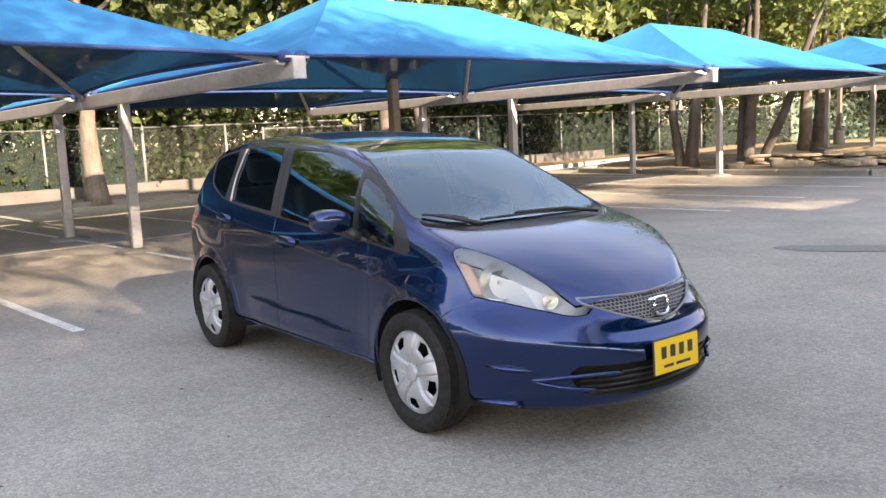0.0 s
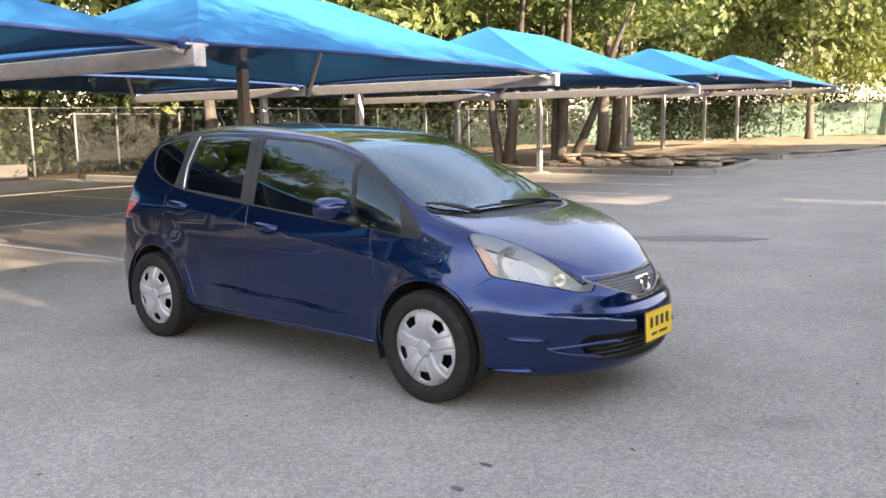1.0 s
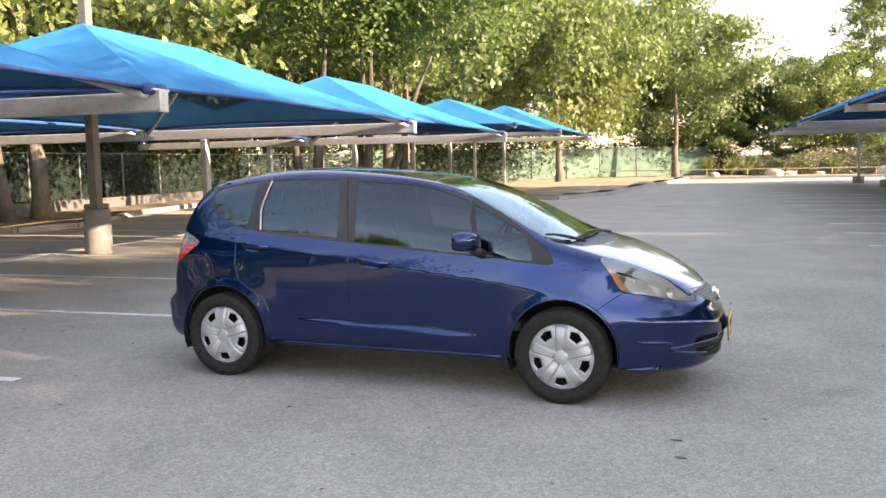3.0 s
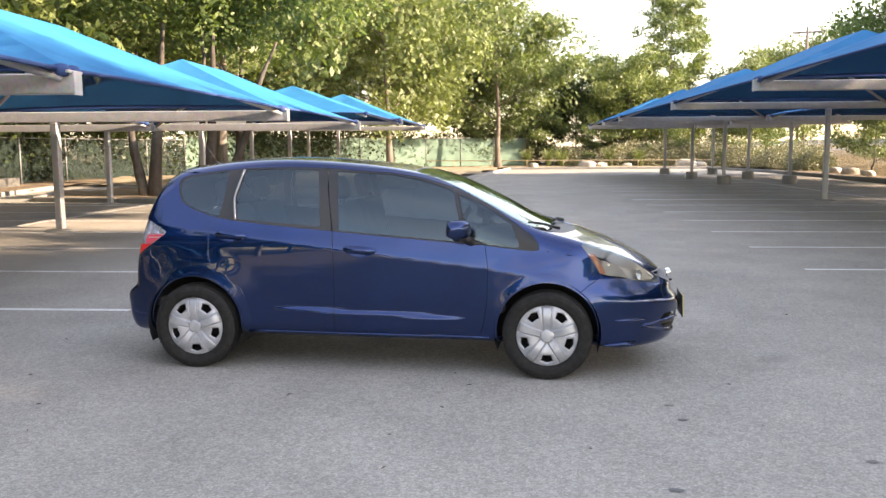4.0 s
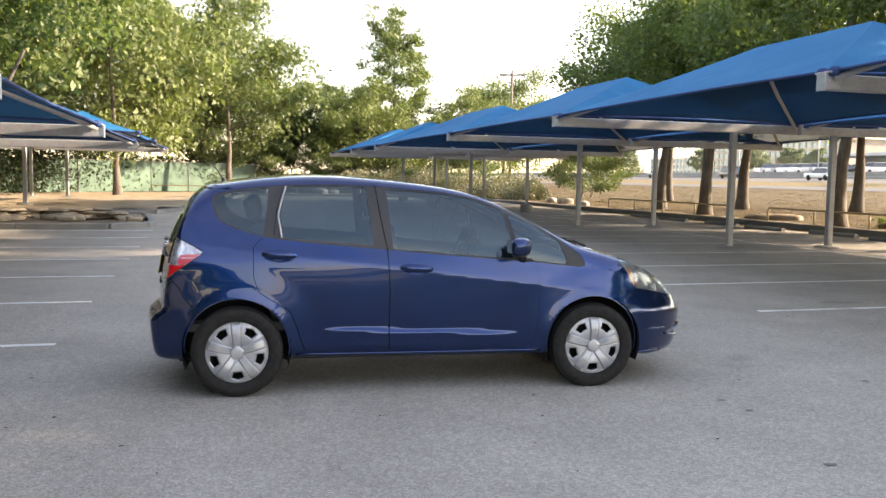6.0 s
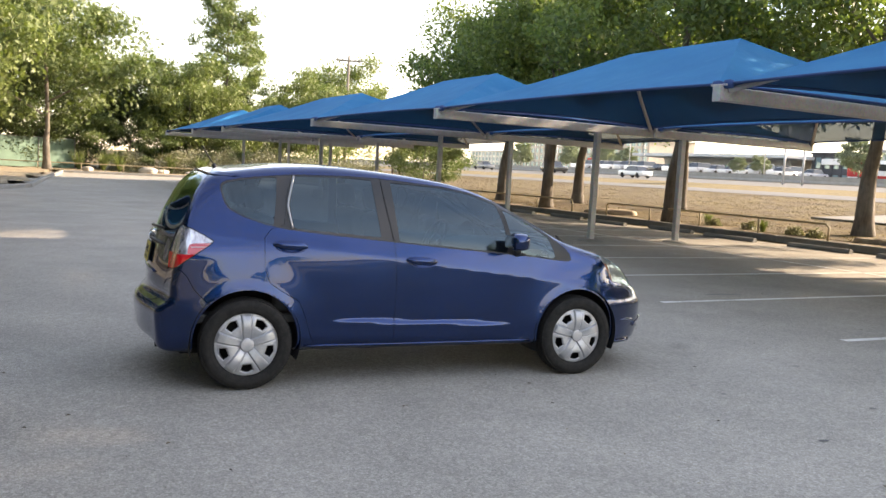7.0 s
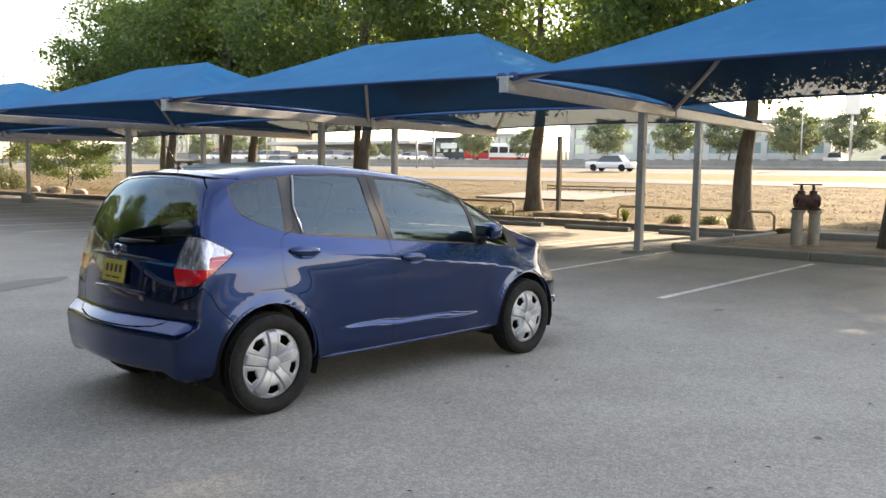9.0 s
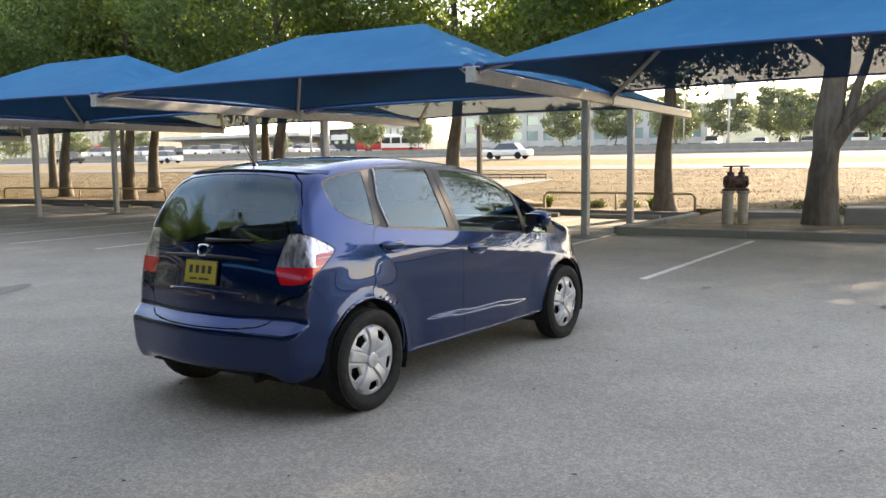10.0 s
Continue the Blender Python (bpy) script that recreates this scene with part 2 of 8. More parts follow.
def mat_grass():
    m = Mat("dry_grass", rough=0.95)
    n = m.noise(0.12, 6, 0.65)
    k = m.noise(1.1, 5, 0.7)
    t = m.noise(3.6, 6, 0.72, stretch=(1.0, 0.45, 1.0))
    f = m.noise(16, 4, 0.7)
    c = m.ramp(n, (0.32, (0.095, 0.063, 0.027)), (0.5, (0.160, 0.115, 0.038)), (0.68, (0.112, 0.080, 0.031)))
    c = m.mix(m.ramp(k, (0.42, 0.0), (0.62, 0.7)), c, (0.066, 0.041, 0.023))
    c = m.mix(1.0, c, m.ramp(t, (0.32, 0.50), (0.5, 1.0), (0.68, 1.45)), "MULTIPLY")
    c = m.mix(1.0, c, m.ramp(f, (0.3, 0.5), (0.7, 1.4)), "MULTIPLY")
    m.color(c).bump(m.math("ADD", f, m.math("MULTIPLY", t, 2.0)), 0.9, 0.08)
    return m.mat


def mat_soil():
    m = Mat("leaf_strewn_soil", rough=0.95)
    n = m.noise(1.4, 6, 0.65)
    f = m.noise(28, 4, 0.7)
    c = m.ramp(n, (0.3, (0.11, 0.075, 0.045)), (0.7, (0.27, 0.20, 0.13)))
    c = m.mix(1.0, c, m.ramp(f, (0.3, 0.6), (0.7, 1.35)), "MULTIPLY")
    m.color(c).bump(f, 0.8, 0.03)
    return m.mat


def mat_stone(name="limestone", tone=(0.36, 0.30, 0.22)):
    m = Mat(name, rough=0.9)
    n = m.noise(3.5, 6, 0.65)
    f = m.noise(30, 4, 0.7)
    r = m.random()
    c = m.ramp(n, (0.3, [t * 0.6 for t in tone]), (0.7, [t * 1.2 for t in tone]))
    c = m.mix(m.math("MULTIPLY", r, 0.4), c, [t * 0.55 for t in tone])
    m.color(c).bump(m.math("ADD", n, m.math("MULTIPLY", f, 0.4)), 0.9, 0.03)
    return m.mat


M_ASPHALT, M_CONCRETE, M_LINE, M_STEEL = mat_asphalt(), mat_concrete(), mat_line(), mat_steel()
M_CLOTH = mat_cloth("shade_cloth", (0.012, 0.195, 0.42), (0.022, 0.245, 0.49), (0.12, 0.36, 0.62))
# copy of the cloth for its underside, shade put into the blue
M_CLOTH_SHADED = mat_cloth("shaded_cloth_underside", (0.012, 0.050, 0.125), (0.016, 0.064, 0.155), (0.03, 0.09, 0.20))
M_KERB = mat_concrete("kerb_concrete", 0.27)
M_LEAF_DARK = mat_leaf("leaves_oak", (0.066, 0.104, 0.034), (0.185, 0.240, 0.078), 0.46)
M_LEAF_MID = mat_leaf("leaves_elm", (0.075, 0.108, 0.036), (0.165, 0.212, 0.076), 0.26, 23.0)
M_LEAF_PALE = mat_leaf("leaves_cedar", (0.090, 0.122, 0.040), (0.205, 0.248, 0.088), 0.28, 24.0)
M_LEAF_DEEP = mat_leaf("leaves_hackberry", (0.036, 0.060, 0.021), (0.105, 0.142, 0.048), 0.26, 22.0)
M_SAGE = mat_leaf("leaves_sage", (0.13, 0.13, 0.08), (0.30, 0.29, 0.19), 0.2)
M_BARK = mat_bark("bark", (0.125, 0.10, 0.078))
# bark of the leaning stems, darkened for the shade under the cloths
M_BARK_SHADED = mat_bark("shaded_bark", (0.062, 0.048, 0.038))
M_GRASS, M_SOIL, M_STONE = mat_grass(), mat_soil(), mat_stone()
M_BOULDER = mat_stone("boulder_stone", (0.42, 0.33, 0.24))

# ---------------------------------------------------------------- ground and paving
def rise(a, b):
    """Height of the land: level at the car park, climbing gently towards the highway."""
    z = 0.0
    if a > 19:
        z = 0.15 + 0.037 * (min(a, 78) - 19)
    if a > 79:
        z += 0.9 * min(1.0, (a - 79) / 5)
    if a < -24:
        z = 0.15
    if b > 62:
        z = max(z, min(0.25, (b - 62) * 0.05))
    return z


def build_ground():
    ticks = [-1500, -700, -300, -140, -80, -50, -36, -28, -24.2, -23.8, -12, 0, 12, 18.9, 19.1, 24, 30, 38, 46, 54, 62, 70, 78, 79, 84, 90, 120, 180, 320, 700, 1500]
    tb = [-1500, -700, -300, -150, -90, -60, -40, -20, 0, 20, 40, 61.9, 67, 80, 110, 160, 300, 700, 1500]
    verts, faces = [], []
    for a in ticks:
        for b in tb:
            p = lot(a, b)
            verts.append((p.x, p.y, rise(a, b) - 0.03))
    n = len(tb)
    for i in range(len(ticks) - 1):
        for j in range(n - 1):
            faces.append((i * n + j, (i + 1) * n + j, (i + 1) * n + j + 1, i * n + j + 1))
    add("ground", mesh_data("ground", verts, faces, M_GRASS))
    tagged(bpy.data.objects["ground"], "dry yellow-brown grass land round the car park", "ground", kind="structure")


def slab(name, poly, z0, z1, mat, label, category, kind="structure", inset=0.0):
    """A slab over a polygon given in car-park metres."""
    bm = bmesh.new()
    prism(bm, [lot(*p)[:2] for p in poly], z0, z1, inset)
    ob = part(name, bm, mat)
    return tagged(ob, label, category, kind=kind)


def build_paving():
    bm = bmesh.new()
    outline = [(-20.6, -60), (16.6, -60), (16.6, 50), (15.0, 57), (-1.0, 58.5), (-6, 55), (-20.6, 40)]
    c = [lot(*p) for p in outline]
    bm.faces.new([bm.verts.new((p.x, p.y, 0.0)) for p in c])
    ob = part("pavement", bm, M_ASPHALT)
    tagged(ob, "weathered grey asphalt of the car park, gritty", "asphalt", kind="structure")


def kerb(points, label="grey concrete kerb of a planting bed", width=0.16, height=0.15, z=0.0):
    """Kerb stones along a line in car-park metres: one object, with a joint each three metres."""
    ps = [lot(*p) for p in points]
    root = empty("kerb", label=label, category="kerb", kind="structure")
    for p, q in zip(ps, ps[1:]):
        d = q - p
        steps = max(1, round(d.length / 3.0))
        for k in range(steps):
            s, e = p + d * (k / steps), p + d * ((k + 1) / steps)
            ln = (e - s).length
            bm = bmesh.new()
            box(bm, (0.004, -width / 2, -0.08), (ln - 0.004, width / 2, height), 0.025)
            m = Matrix.Translation((s.x, s.y, z)) @ Matrix.Rotation(math.atan2(d.y, d.x), 4, "Z")
            bmesh.ops.transform(bm, matrix=m, verts=bm.verts)
            part("kerb_stone", bm, M_KERB, root)
    return root


def stripe(a0, b0, a1, b1, w=0.10, z=0.004):
    p, q = lot(a0, b0), lot(a1, b1)
    d = (q - p).normalized()
    s = Vector((-d.y, d.x, 0)) * (w / 2)
    return [(p + s), (p - s), (q - s), (q + s)], z


def build_lines():
    """White stall lines: each one a thin layer of worn paint."""
    lines = []
    for k in range(-3, 20):
        b = 2.04 + 2.47 * k
        if k == -1:
            lines.append((4.92, -0.42, 10.75, -0.68))
        elif k >= 0:
            lines.append((4.70, b, 11.95, b + 0.03))
            lines.append((11.95, b, 16.2, b + 0.03))
    lines.append((11.95, 2.4, 11.95, 49))
    for k in range(-14, 7):
        b = 1.42 + 2.56 * k
        lines.append((-2.75, b, -9.2, b - 0.02))
        lines.append((-9.2, b, -14.4, b - 0.02))
    lines.append((-9.15, -35, -9.15, 16.8))
    for l in lines:
        quad, z = stripe(*l)
        bm = bmesh.new()
        bm.faces.new([bm.verts.new((v.x, v.y, z)) for v in quad])
        ob = part("parking_line", bm, M_LINE)
        tagged(ob, "worn white painted stall line on asphalt", "road marking", "stall lines", "structure")


def build_stain():
    """Dark tar patches and oil spots that lie on the asphalt."""
    m = Mat("tar", (0.035, 0.034, 0.034), 0.6)
    n = m.noise(22, 4, 0.7)
    m.color(m.ramp(n, (0.3, (0.09, 0.086, 0.080)), (0.7, (0.19, 0.18, 0.165)))).bump(n, 0.3, 0.003)
    for x, y, rx, ry in ((4.2, -2.8, 0.12, 0.055), (6.0, 3.0, 0.3, 0.05), (2.05, -1.55, 0.03, 0.018),
                         (2.0, -1.28, 0.035, 0.012), (2.9, -2.1, 0.03, 0.02), (-3.4, -1.0, 0.06, 0.025),
                         (4.6, -0.9, 0.11, 0.05), (-2.1, -3.0, 0.05, 0.02), (1.9, -2.6, 0.04, 0.02), (3.4, -0.9, 0.035, 0.02), (0.6, -3.3, 0.03, 0.02)):
        bm = bmesh.new()
        ring = []
        for k in range(26):
            a = 2 * math.pi * k / 26
            w = 1 + 0.28 * noise.noise((math.cos(a) * 1.3 + x, math.sin(a) * 1.3 + y, 0))
            ring.append(bm.verts.new((x + rx * w * math.cos(a), y + ry * w * math.sin(a), 0.005)))
        bm.faces.new(ring)
        tagged(part("tar_patch", bm, m.mat), "dark tar spot on the asphalt", "stain", "tar spots", "structure")
    # long patch of darker tone on the asphalt behind the car
    m = Mat("darker_asphalt", rough=0.85)
    n = m.noise(60, 4, 0.7)
    m.color(m.ramp(n, (0.3, (0.15, 0.143, 0.13)), (0.7, (0.25, 0.235, 0.215)))).bump(n, 0.4, 0.004)
    bm = bmesh.new()
    ring = []
    for k in range(40):
        a = 2 * math.pi * k / 40
        w = 1 + 0.22 * noise.noise((math.cos(a) * 1.6, math.sin(a) * 1.6, 4))
        u, v = 0.80 * w * math.cos(a), 0.27 * w * math.sin(a)
        ring.append(bm.verts.new((-0.08 + 0.88 * u - 0.47 * v, 5.95 + 0.47 * u + 0.88 * v, 0.005)))
    bm.faces.new(ring)
    tagged(part("asphalt_patch", bm, m.mat), "long darker patch on the asphalt", "patch", kind="structure")


# ---------------------------------------------------------------- shade structures
def cloth_facets(corners, ridge, steps=12, pull=0.07, sag=0.09):
    """Vertices and faces of a stretched hipped cloth: four corners (two along each side) and the two ridge ends."""
    a0, a1, c1, c0 = corners        # front at b0, front at b1, back at b1, back at b0
    r0, r1 = ridge
    verts, faces = [], []

    def facet(e0, e1, t0, t1):
        base = len(verts)
        for i in range(steps + 1):
            u = i / steps
            for j in range(steps + 1):
                v = j / steps
                k = v + (1 - v) * pull * 4 * u * (1 - u)
                p = (e0 * (1 - u) + e1 * u) * (1 - k) + (t0 * (1 - u) + t1 * u) * k
                p = p - Vector((0, 0, sag * 4 * k * (1 - k) * (0.4 + 0.6 * 4 * u * (1 - u))))
                verts.append(p)
        for i in range(steps):
            for j in range(steps):
                q = base + i * (steps + 1) + j
                faces.append((q, q + steps + 1, q + steps + 2, q + 1))

    facet(a0, a1, r0, r1)
    facet(c1, c0, r1, r0)
    facet(c0, a0, r0, r0)
    facet(a1, c1, r1, r1)
    return verts, faces


M_HEM = Mat("cloth_hem", (0.015, 0.05, 0.16), 0.8).mat


def shade_canopy(a_out, a_in, b0, b1, z, group, peak=1.18):
    """One half-bay of blue cloth with its hip poles, ridge pole and hem."""
    root = empty("shade_canopy", label="bright blue stretched shade cloth on steel hip poles", category="shade canopy", group=group)
    g = 0.10 if a_out > a_in else -0.10
    corners = [lot(a_out - g, b0 + 0.10, z), lot(a_out - g, b1 - 0.10, z), lot(a_in + g * 1.5, b1 - 0.10, z), lot(a_in + g * 1.5, b0 + 0.10, z)]
    am = (a_out + a_in) / 2
    run = (b1 - b0) * 0.32
    ridge = [lot(am, b0 + run, z + peak), lot(am, b1 - run, z + peak)]
    verts, faces = cloth_facets(corners, ridge)
    me = mesh_data("cloth", verts, faces, M_CLOTH, smooth=True)
    bm = bmesh.new()
    bm.from_mesh(me)
    bmesh.ops.remove_doubles(bm, verts=bm.verts, dist=0.002)
    edges = [e for e in bm.edges if len(e.link_faces) == 2 and e.calc_face_angle(0) > radians(9)]
    for e in edges:
        e.smooth = False
    # second layer just below, its darker blue holding the shade of the underside
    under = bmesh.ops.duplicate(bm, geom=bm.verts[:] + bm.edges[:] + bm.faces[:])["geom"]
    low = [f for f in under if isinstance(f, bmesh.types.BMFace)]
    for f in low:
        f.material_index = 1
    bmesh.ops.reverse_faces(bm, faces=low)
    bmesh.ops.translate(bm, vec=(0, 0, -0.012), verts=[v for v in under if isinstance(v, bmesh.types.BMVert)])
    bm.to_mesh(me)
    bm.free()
    me.materials.append(M_CLOTH_SHADED)
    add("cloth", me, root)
    steps = 12
    for s in range(4):
        hem = [verts[s * (steps + 1) ** 2 + i * (steps + 1)] - Vector((0, 0, 0.012)) for i in range(steps + 1)]
        bm = bmesh.new()
        tube(bm, hem, 0.022, 6)
        part("hem", bm, M_HEM, root, "dark blue hem cord", smooth=True)
    for c, r in zip(corners, (ridge[0], ridge[1], ridge[1], ridge[0])):
        bm = bmesh.new()
        low = c - Vector((0, 0, 0.10))
        tube(bm, [low, low.lerp(r - Vector((0, 0, 0.09)), 0.5) - Vector((0, 0, 0.06)), r - Vector((0, 0, 0.07))], 0.038, 8)
        part("hip_pole", bm, M_STEEL, root, smooth=True)
    bm = bmesh.new()
    tube(bm, [ridge[0] - Vector((0, 0, 0.07)), ridge[1] - Vector((0, 0, 0.07))], 0.038, 8)
    part("ridge_pole", bm, M_STEEL, root, smooth=True)
    # gathered cloth corner ties
    for c in corners:
        bm = bmesh.new()
        lathe(bm, [(0.0, 0.06), (0.06, 0.045), (0.085, 0.0), (0.06, -0.06), (0.0, -0.07)], 10,
              Matrix.Translation(c + Vector((0, 0, -0.015))))
        part("corner_gather", bm, M_HEM, root, smooth=True)
    return root


def canopy_frame(b, a_tip, a_mid, a_back, posts, z, group, base=0.0, foot="pad", front_only=False):
    """A steel frame across the row: two posts and a pair of beams that reach out to both sides."""
    root = empty("canopy_frame", label="grey galvanised steel post frame carrying blue shade cloths", category="canopy frame", group=group)
    yaw = Matrix.Rotation(LOT, 4, "Z")

    def beam(a0, a1, name="beam"):
        lo, hi = min(a0, a1), max(a0, a1)
        bm = bmesh.new()
        box(bm, (lo, b - 0.065, z - 0.24), (hi, b + 0.065, z - 0.045), 0.012)
        bmesh.ops.transform(bm, matrix=yaw, verts=bm.verts)
        return part(name, bm, M_STEEL, root)

    beam(a_tip, a_mid - 0.04 * (1 if a_mid > a_tip else -1))
    if not front_only:
        beam(a_mid + 0.04 * (1 if a_mid > a_tip else -1), a_back)
    # end plates, splice plate and cloth brackets
    for a in (a_tip, a_mid) if front_only else (a_tip, a_mid, a_back):
        bm = bmesh.new()
        box(bm, (a - 0.012, b - 0.075, z - 0.25), (a + 0.012, b + 0.075, z - 0.03), 0.004)
        bmesh.ops.transform(bm, matrix=yaw, verts=bm.verts)
        part("end_plate", bm, M_STEEL, root)
        bm = bmesh.new()
        s = 1 if a < a_mid else -1
        if a == a_mid:
            s = 0
        box(bm, (a + 0.06 * s - 0.05, b - 0.14, z - 0.045), (a + 0.06 * s + 0.05, b + 0.14, z - 0.02), 0.005)
        box(bm, (a + 0.06 * s - 0.012, b - 0.10, z - 0.02), (a + 0.06 * s + 0.012, b - 0.07, z + 0.03), 0.003)
        box(bm, (a + 0.06 * s - 0.012, b + 0.07, z - 0.02), (a + 0.06 * s + 0.012, b + 0.10, z + 0.03), 0.003)
        bmesh.ops.transform(bm, matrix=yaw, verts=bm.verts)
        part("cloth_bracket", bm, M_STEEL, root)
    for a in posts:
        p = lot(a, b, base)
        bm = bmesh.new()
        box(bm, (p.x - 0.07, p.y - 0.07, base), (p.x + 0.07, p.y + 0.07, z - 0.24), 0.02, seg=2)
        part("post", bm, M_STEEL, root)
        bm = bmesh.new()
        if foot == "pad":
            lathe(bm, [(0.0, 0.055), (0.20, 0.05), (0.30, 0.02), (0.32, 0.0)], 20, Matrix.Translation(p))
        else:
            lathe(bm, [(0.0, 0.36), (0.25, 0.36), (0.28, 0.33), (0.29, 0.0)], 20, Matrix.Translation(p))
        part("footing", bm, M_KERB, root, "concrete footing", smooth=True, angle=40)
    return root


L_B = [1.39 + 7.92 * k for k in range(-5, 3)]
R_B = [2.36, 10.53, 18.73, 30.2, 36.4, 43.6]


def build_canopies():
    zl, zr = 2.32, 2.86
    for b in L_B:
        canopy_frame(b, -3.14, -9.05, -14.96, (-7.65, -10.4), zl, "frames of the lower row")
    for b0, b1 in zip(L_B, L_B[1:]):
        shade_canopy(-3.14, -9.05, b0, b1, zl, "cloths of the lower row")
        shade_canopy(-14.96, -9.05, b0, b1, zl, "cloths of the lower row")
    for b in (27.2, 37.2):
        canopy_frame(b, -3.14, -9.05, -12.5, (-7.65, -9.2), 2.72, "frames behind the stone bed", base=0.28)
    shade_canopy(-3.14, -9.05, 27.2, 37.2, 2.72, "cloths behind the stone bed")
    shade_canopy(-3.14, -9.05, 18.9, 27.2, 2.62, "cloths behind the stone bed", peak=1.0)
    for b in R_B:
        back = 18.2 if b < 3 else 17.5
        posts = (10.35, 13.15) if b < 3 else (10.05, 12.75)
        canopy_frame(b, 5.66, 11.75, back, posts, zr, "frames of the taller row", foot="block" if b > 25 else "pad")
    for b0, b1 in zip(R_B, R_B[1:]):
        shade_canopy(5.66, 11.75, b0, b1, zr, "cloths of the taller row", peak=1.22)
        shade_canopy(17.5, 11.75, b0, b1, zr, "cloths of the taller row", peak=1.22)
    # the bay past the planting bed has a cloth on its driveway side only
    canopy_frame(-5.83, 5.66, 11.75, 17.5, (10.35, 13.15), zr, "frames of the taller row", front_only=True)
    shade_canopy(5.66, 11.75, -5.83, 2.36, zr, "cloths of the taller row", peak=1.3)


build_ground()
build_paving()
build_lines()
build_stain()
build_canopies()

# ---------------------------------------------------------------- trees
def leaf_mesh(name, centres, size, mat, rng, droop=0.0, aspect=0.55):
    """Folded leaves, one small four-cornered blade at each centre."""
    n = len(centres)
    d = rng.normal(size=(n, 3))
    d[:, 2] -= droop
    d /= np.linalg.norm(d, axis=1)[:, None]
    e = np.cross(d, rng.normal(size=(n, 3)))
    e /= np.linalg.norm(e, axis=1)[:, None]
    f = np.cross(d, e)
    s = size * (0.65 + 0.7 * rng.random(n))[:, None]
    v = np.empty((n, 4, 3))
    v[:, 0] = centres - d * s * 0.5
    v[:, 1] = centres + e * s * aspect * 0.5 + f * s * 0.10
    v[:, 2] = centres + d * s * 0.5
    v[:, 3] = centres - e * s * aspect * 0.5 + f * s * 0.10
    me = bpy.data.meshes.new(name)
    me.vertices.add(n * 4)
    me.vertices.foreach_set("co", v.reshape(-1))
    me.loops.add(n * 4)
    me.loops.foreach_set("vertex_index", np.arange(n * 4))
    me.polygons.add(n)
    me.polygons.foreach_set("loop_start", np.arange(n) * 4)
    me.polygons.foreach_set("loop_total", np.full(n, 4))
    me.materials.append(mat)
    me.update(calc_edges=True)
    return me


def tree_kind(name, seed, height, spread, clear, leaves, size, leaf_mat, bark, trunk_r=0.22, lean=0.0, blobs=70, forks=6, label="", category="tree", group="", shape=1.0, droop=0.2, hollow=0.62, skirt=0):
    """A tree at the origin: tapered leaning trunk, limbs that fork, and a ragged crown of single leaves in clumps."""
    rng = np.random.default_rng(seed)
    root = empty(name, label=label, category=category, group=group)
    bm = bmesh.new()
    top = Vector((lean * height * 0.5, 0, height * 0.82))
    spine = [Vector((0, 0, -0.15)), Vector((lean * clear * 0.3, 0.05, clear * 0.5)), Vector((lean * clear, -0.08, clear)),
             Vector((lean * height * 0.45, 0.1, height * 0.62)), top]
    line = spline(spine, 5)
    rad = [trunk_r * (1.0 - 0.86 * (i / (len(line) - 1)) ** 0.8) for i in range(len(line))]
    rad[0] *= 1.3
    rad[1] *= 1.15
    tube(bm, line, rad, 10)
    part("trunk", bm, bark, root, smooth=True)
    tips = []
    for k in range(forks):
        bm = bmesh.new()
        f = 0.52 + 0.42 * k / forks
        i = int(f * (len(line) - 1))
        p = line[i]
        ang = k * 2.4 + rng.random() * 0.9
        ln = spread * (0.95 - 0.45 * (k / forks)) * (0.75 + 0.35 * rng.random())
        up = height * (0.10 + 0.14 * rng.random())
        q = p + Vector((math.cos(ang) * ln * 0.5, math.sin(ang) * ln * 0.5, up * 0.7))
        e = p + Vector((math.cos(ang) * ln * 0.92, math.sin(ang) * ln * 0.92, up))
        limb = spline([p, q, e], 4)
        tube(bm, limb, [rad[i] * 0.55 * (1 - 0.85 * j / (len(limb) - 1)) for j in range(len(limb))], 6)
        tips += [q, e, (q + e) / 2]
        for s in range(3):
            a2 = ang + (s - 1) * 0.9 + rng.normal() * 0.2
            q2 = q.lerp(e, 0.3 * s)
            e2 = q2 + Vector((math.cos(a2) * ln * 0.45, math.sin(a2) * ln * 0.45, up * (0.2 + 0.5 * rng.random())))
            tube(bm, [q2, (q2 + e2) / 2 + Vector((0, 0, 0.12)), e2], [rad[i] * 0.25, rad[i] * 0.16, rad[i] * 0.05], 5)
            tips.append(e2)
        part("limb", bm, bark, root, smooth=True)
    centres = []
    mid = clear + (height - clear) * 0.48
    half = (height - clear) * 0.52
    blob = []
    for t in tips:
        blob.append((np.array(t), 0.75))
    while len(blob) < blobs:
        v = rng.normal(size=3)
        v /= np.linalg.norm(v)
        r = hollow + (1 - hollow) * rng.random()
        wide = spread * (1.0 if v[2] < 0 else (1 - 0.45 * v[2] ** 2 * shape))
        c = np.array((v[0] * wide * r + lean * height * 0.4, v[1] * wide * r, mid + v[2] * half * r))
        blob.append((c, 1.0))
    # extra low clumps on the far side of the crown, added to block sun
    for _ in range(skirt):
        blob.append((np.array((rng.uniform(1.0, 7.2), rng.uniform(-2.2, 4.6), clear + rng.uniform(1.1, 3.2))), 0.8))
    per = leaves // len(blob)
    for c, w in blob:
        sz = spread * (0.16 + 0.12 * rng.random()) * w
        m = int(per * (0.6 + 0.8 * rng.random()))
        v = rng.normal(size=(m, 3))
        v /= np.linalg.norm(v, axis=1)[:, None]
        rr = sz * rng.random(m)[:, None] ** 0.45
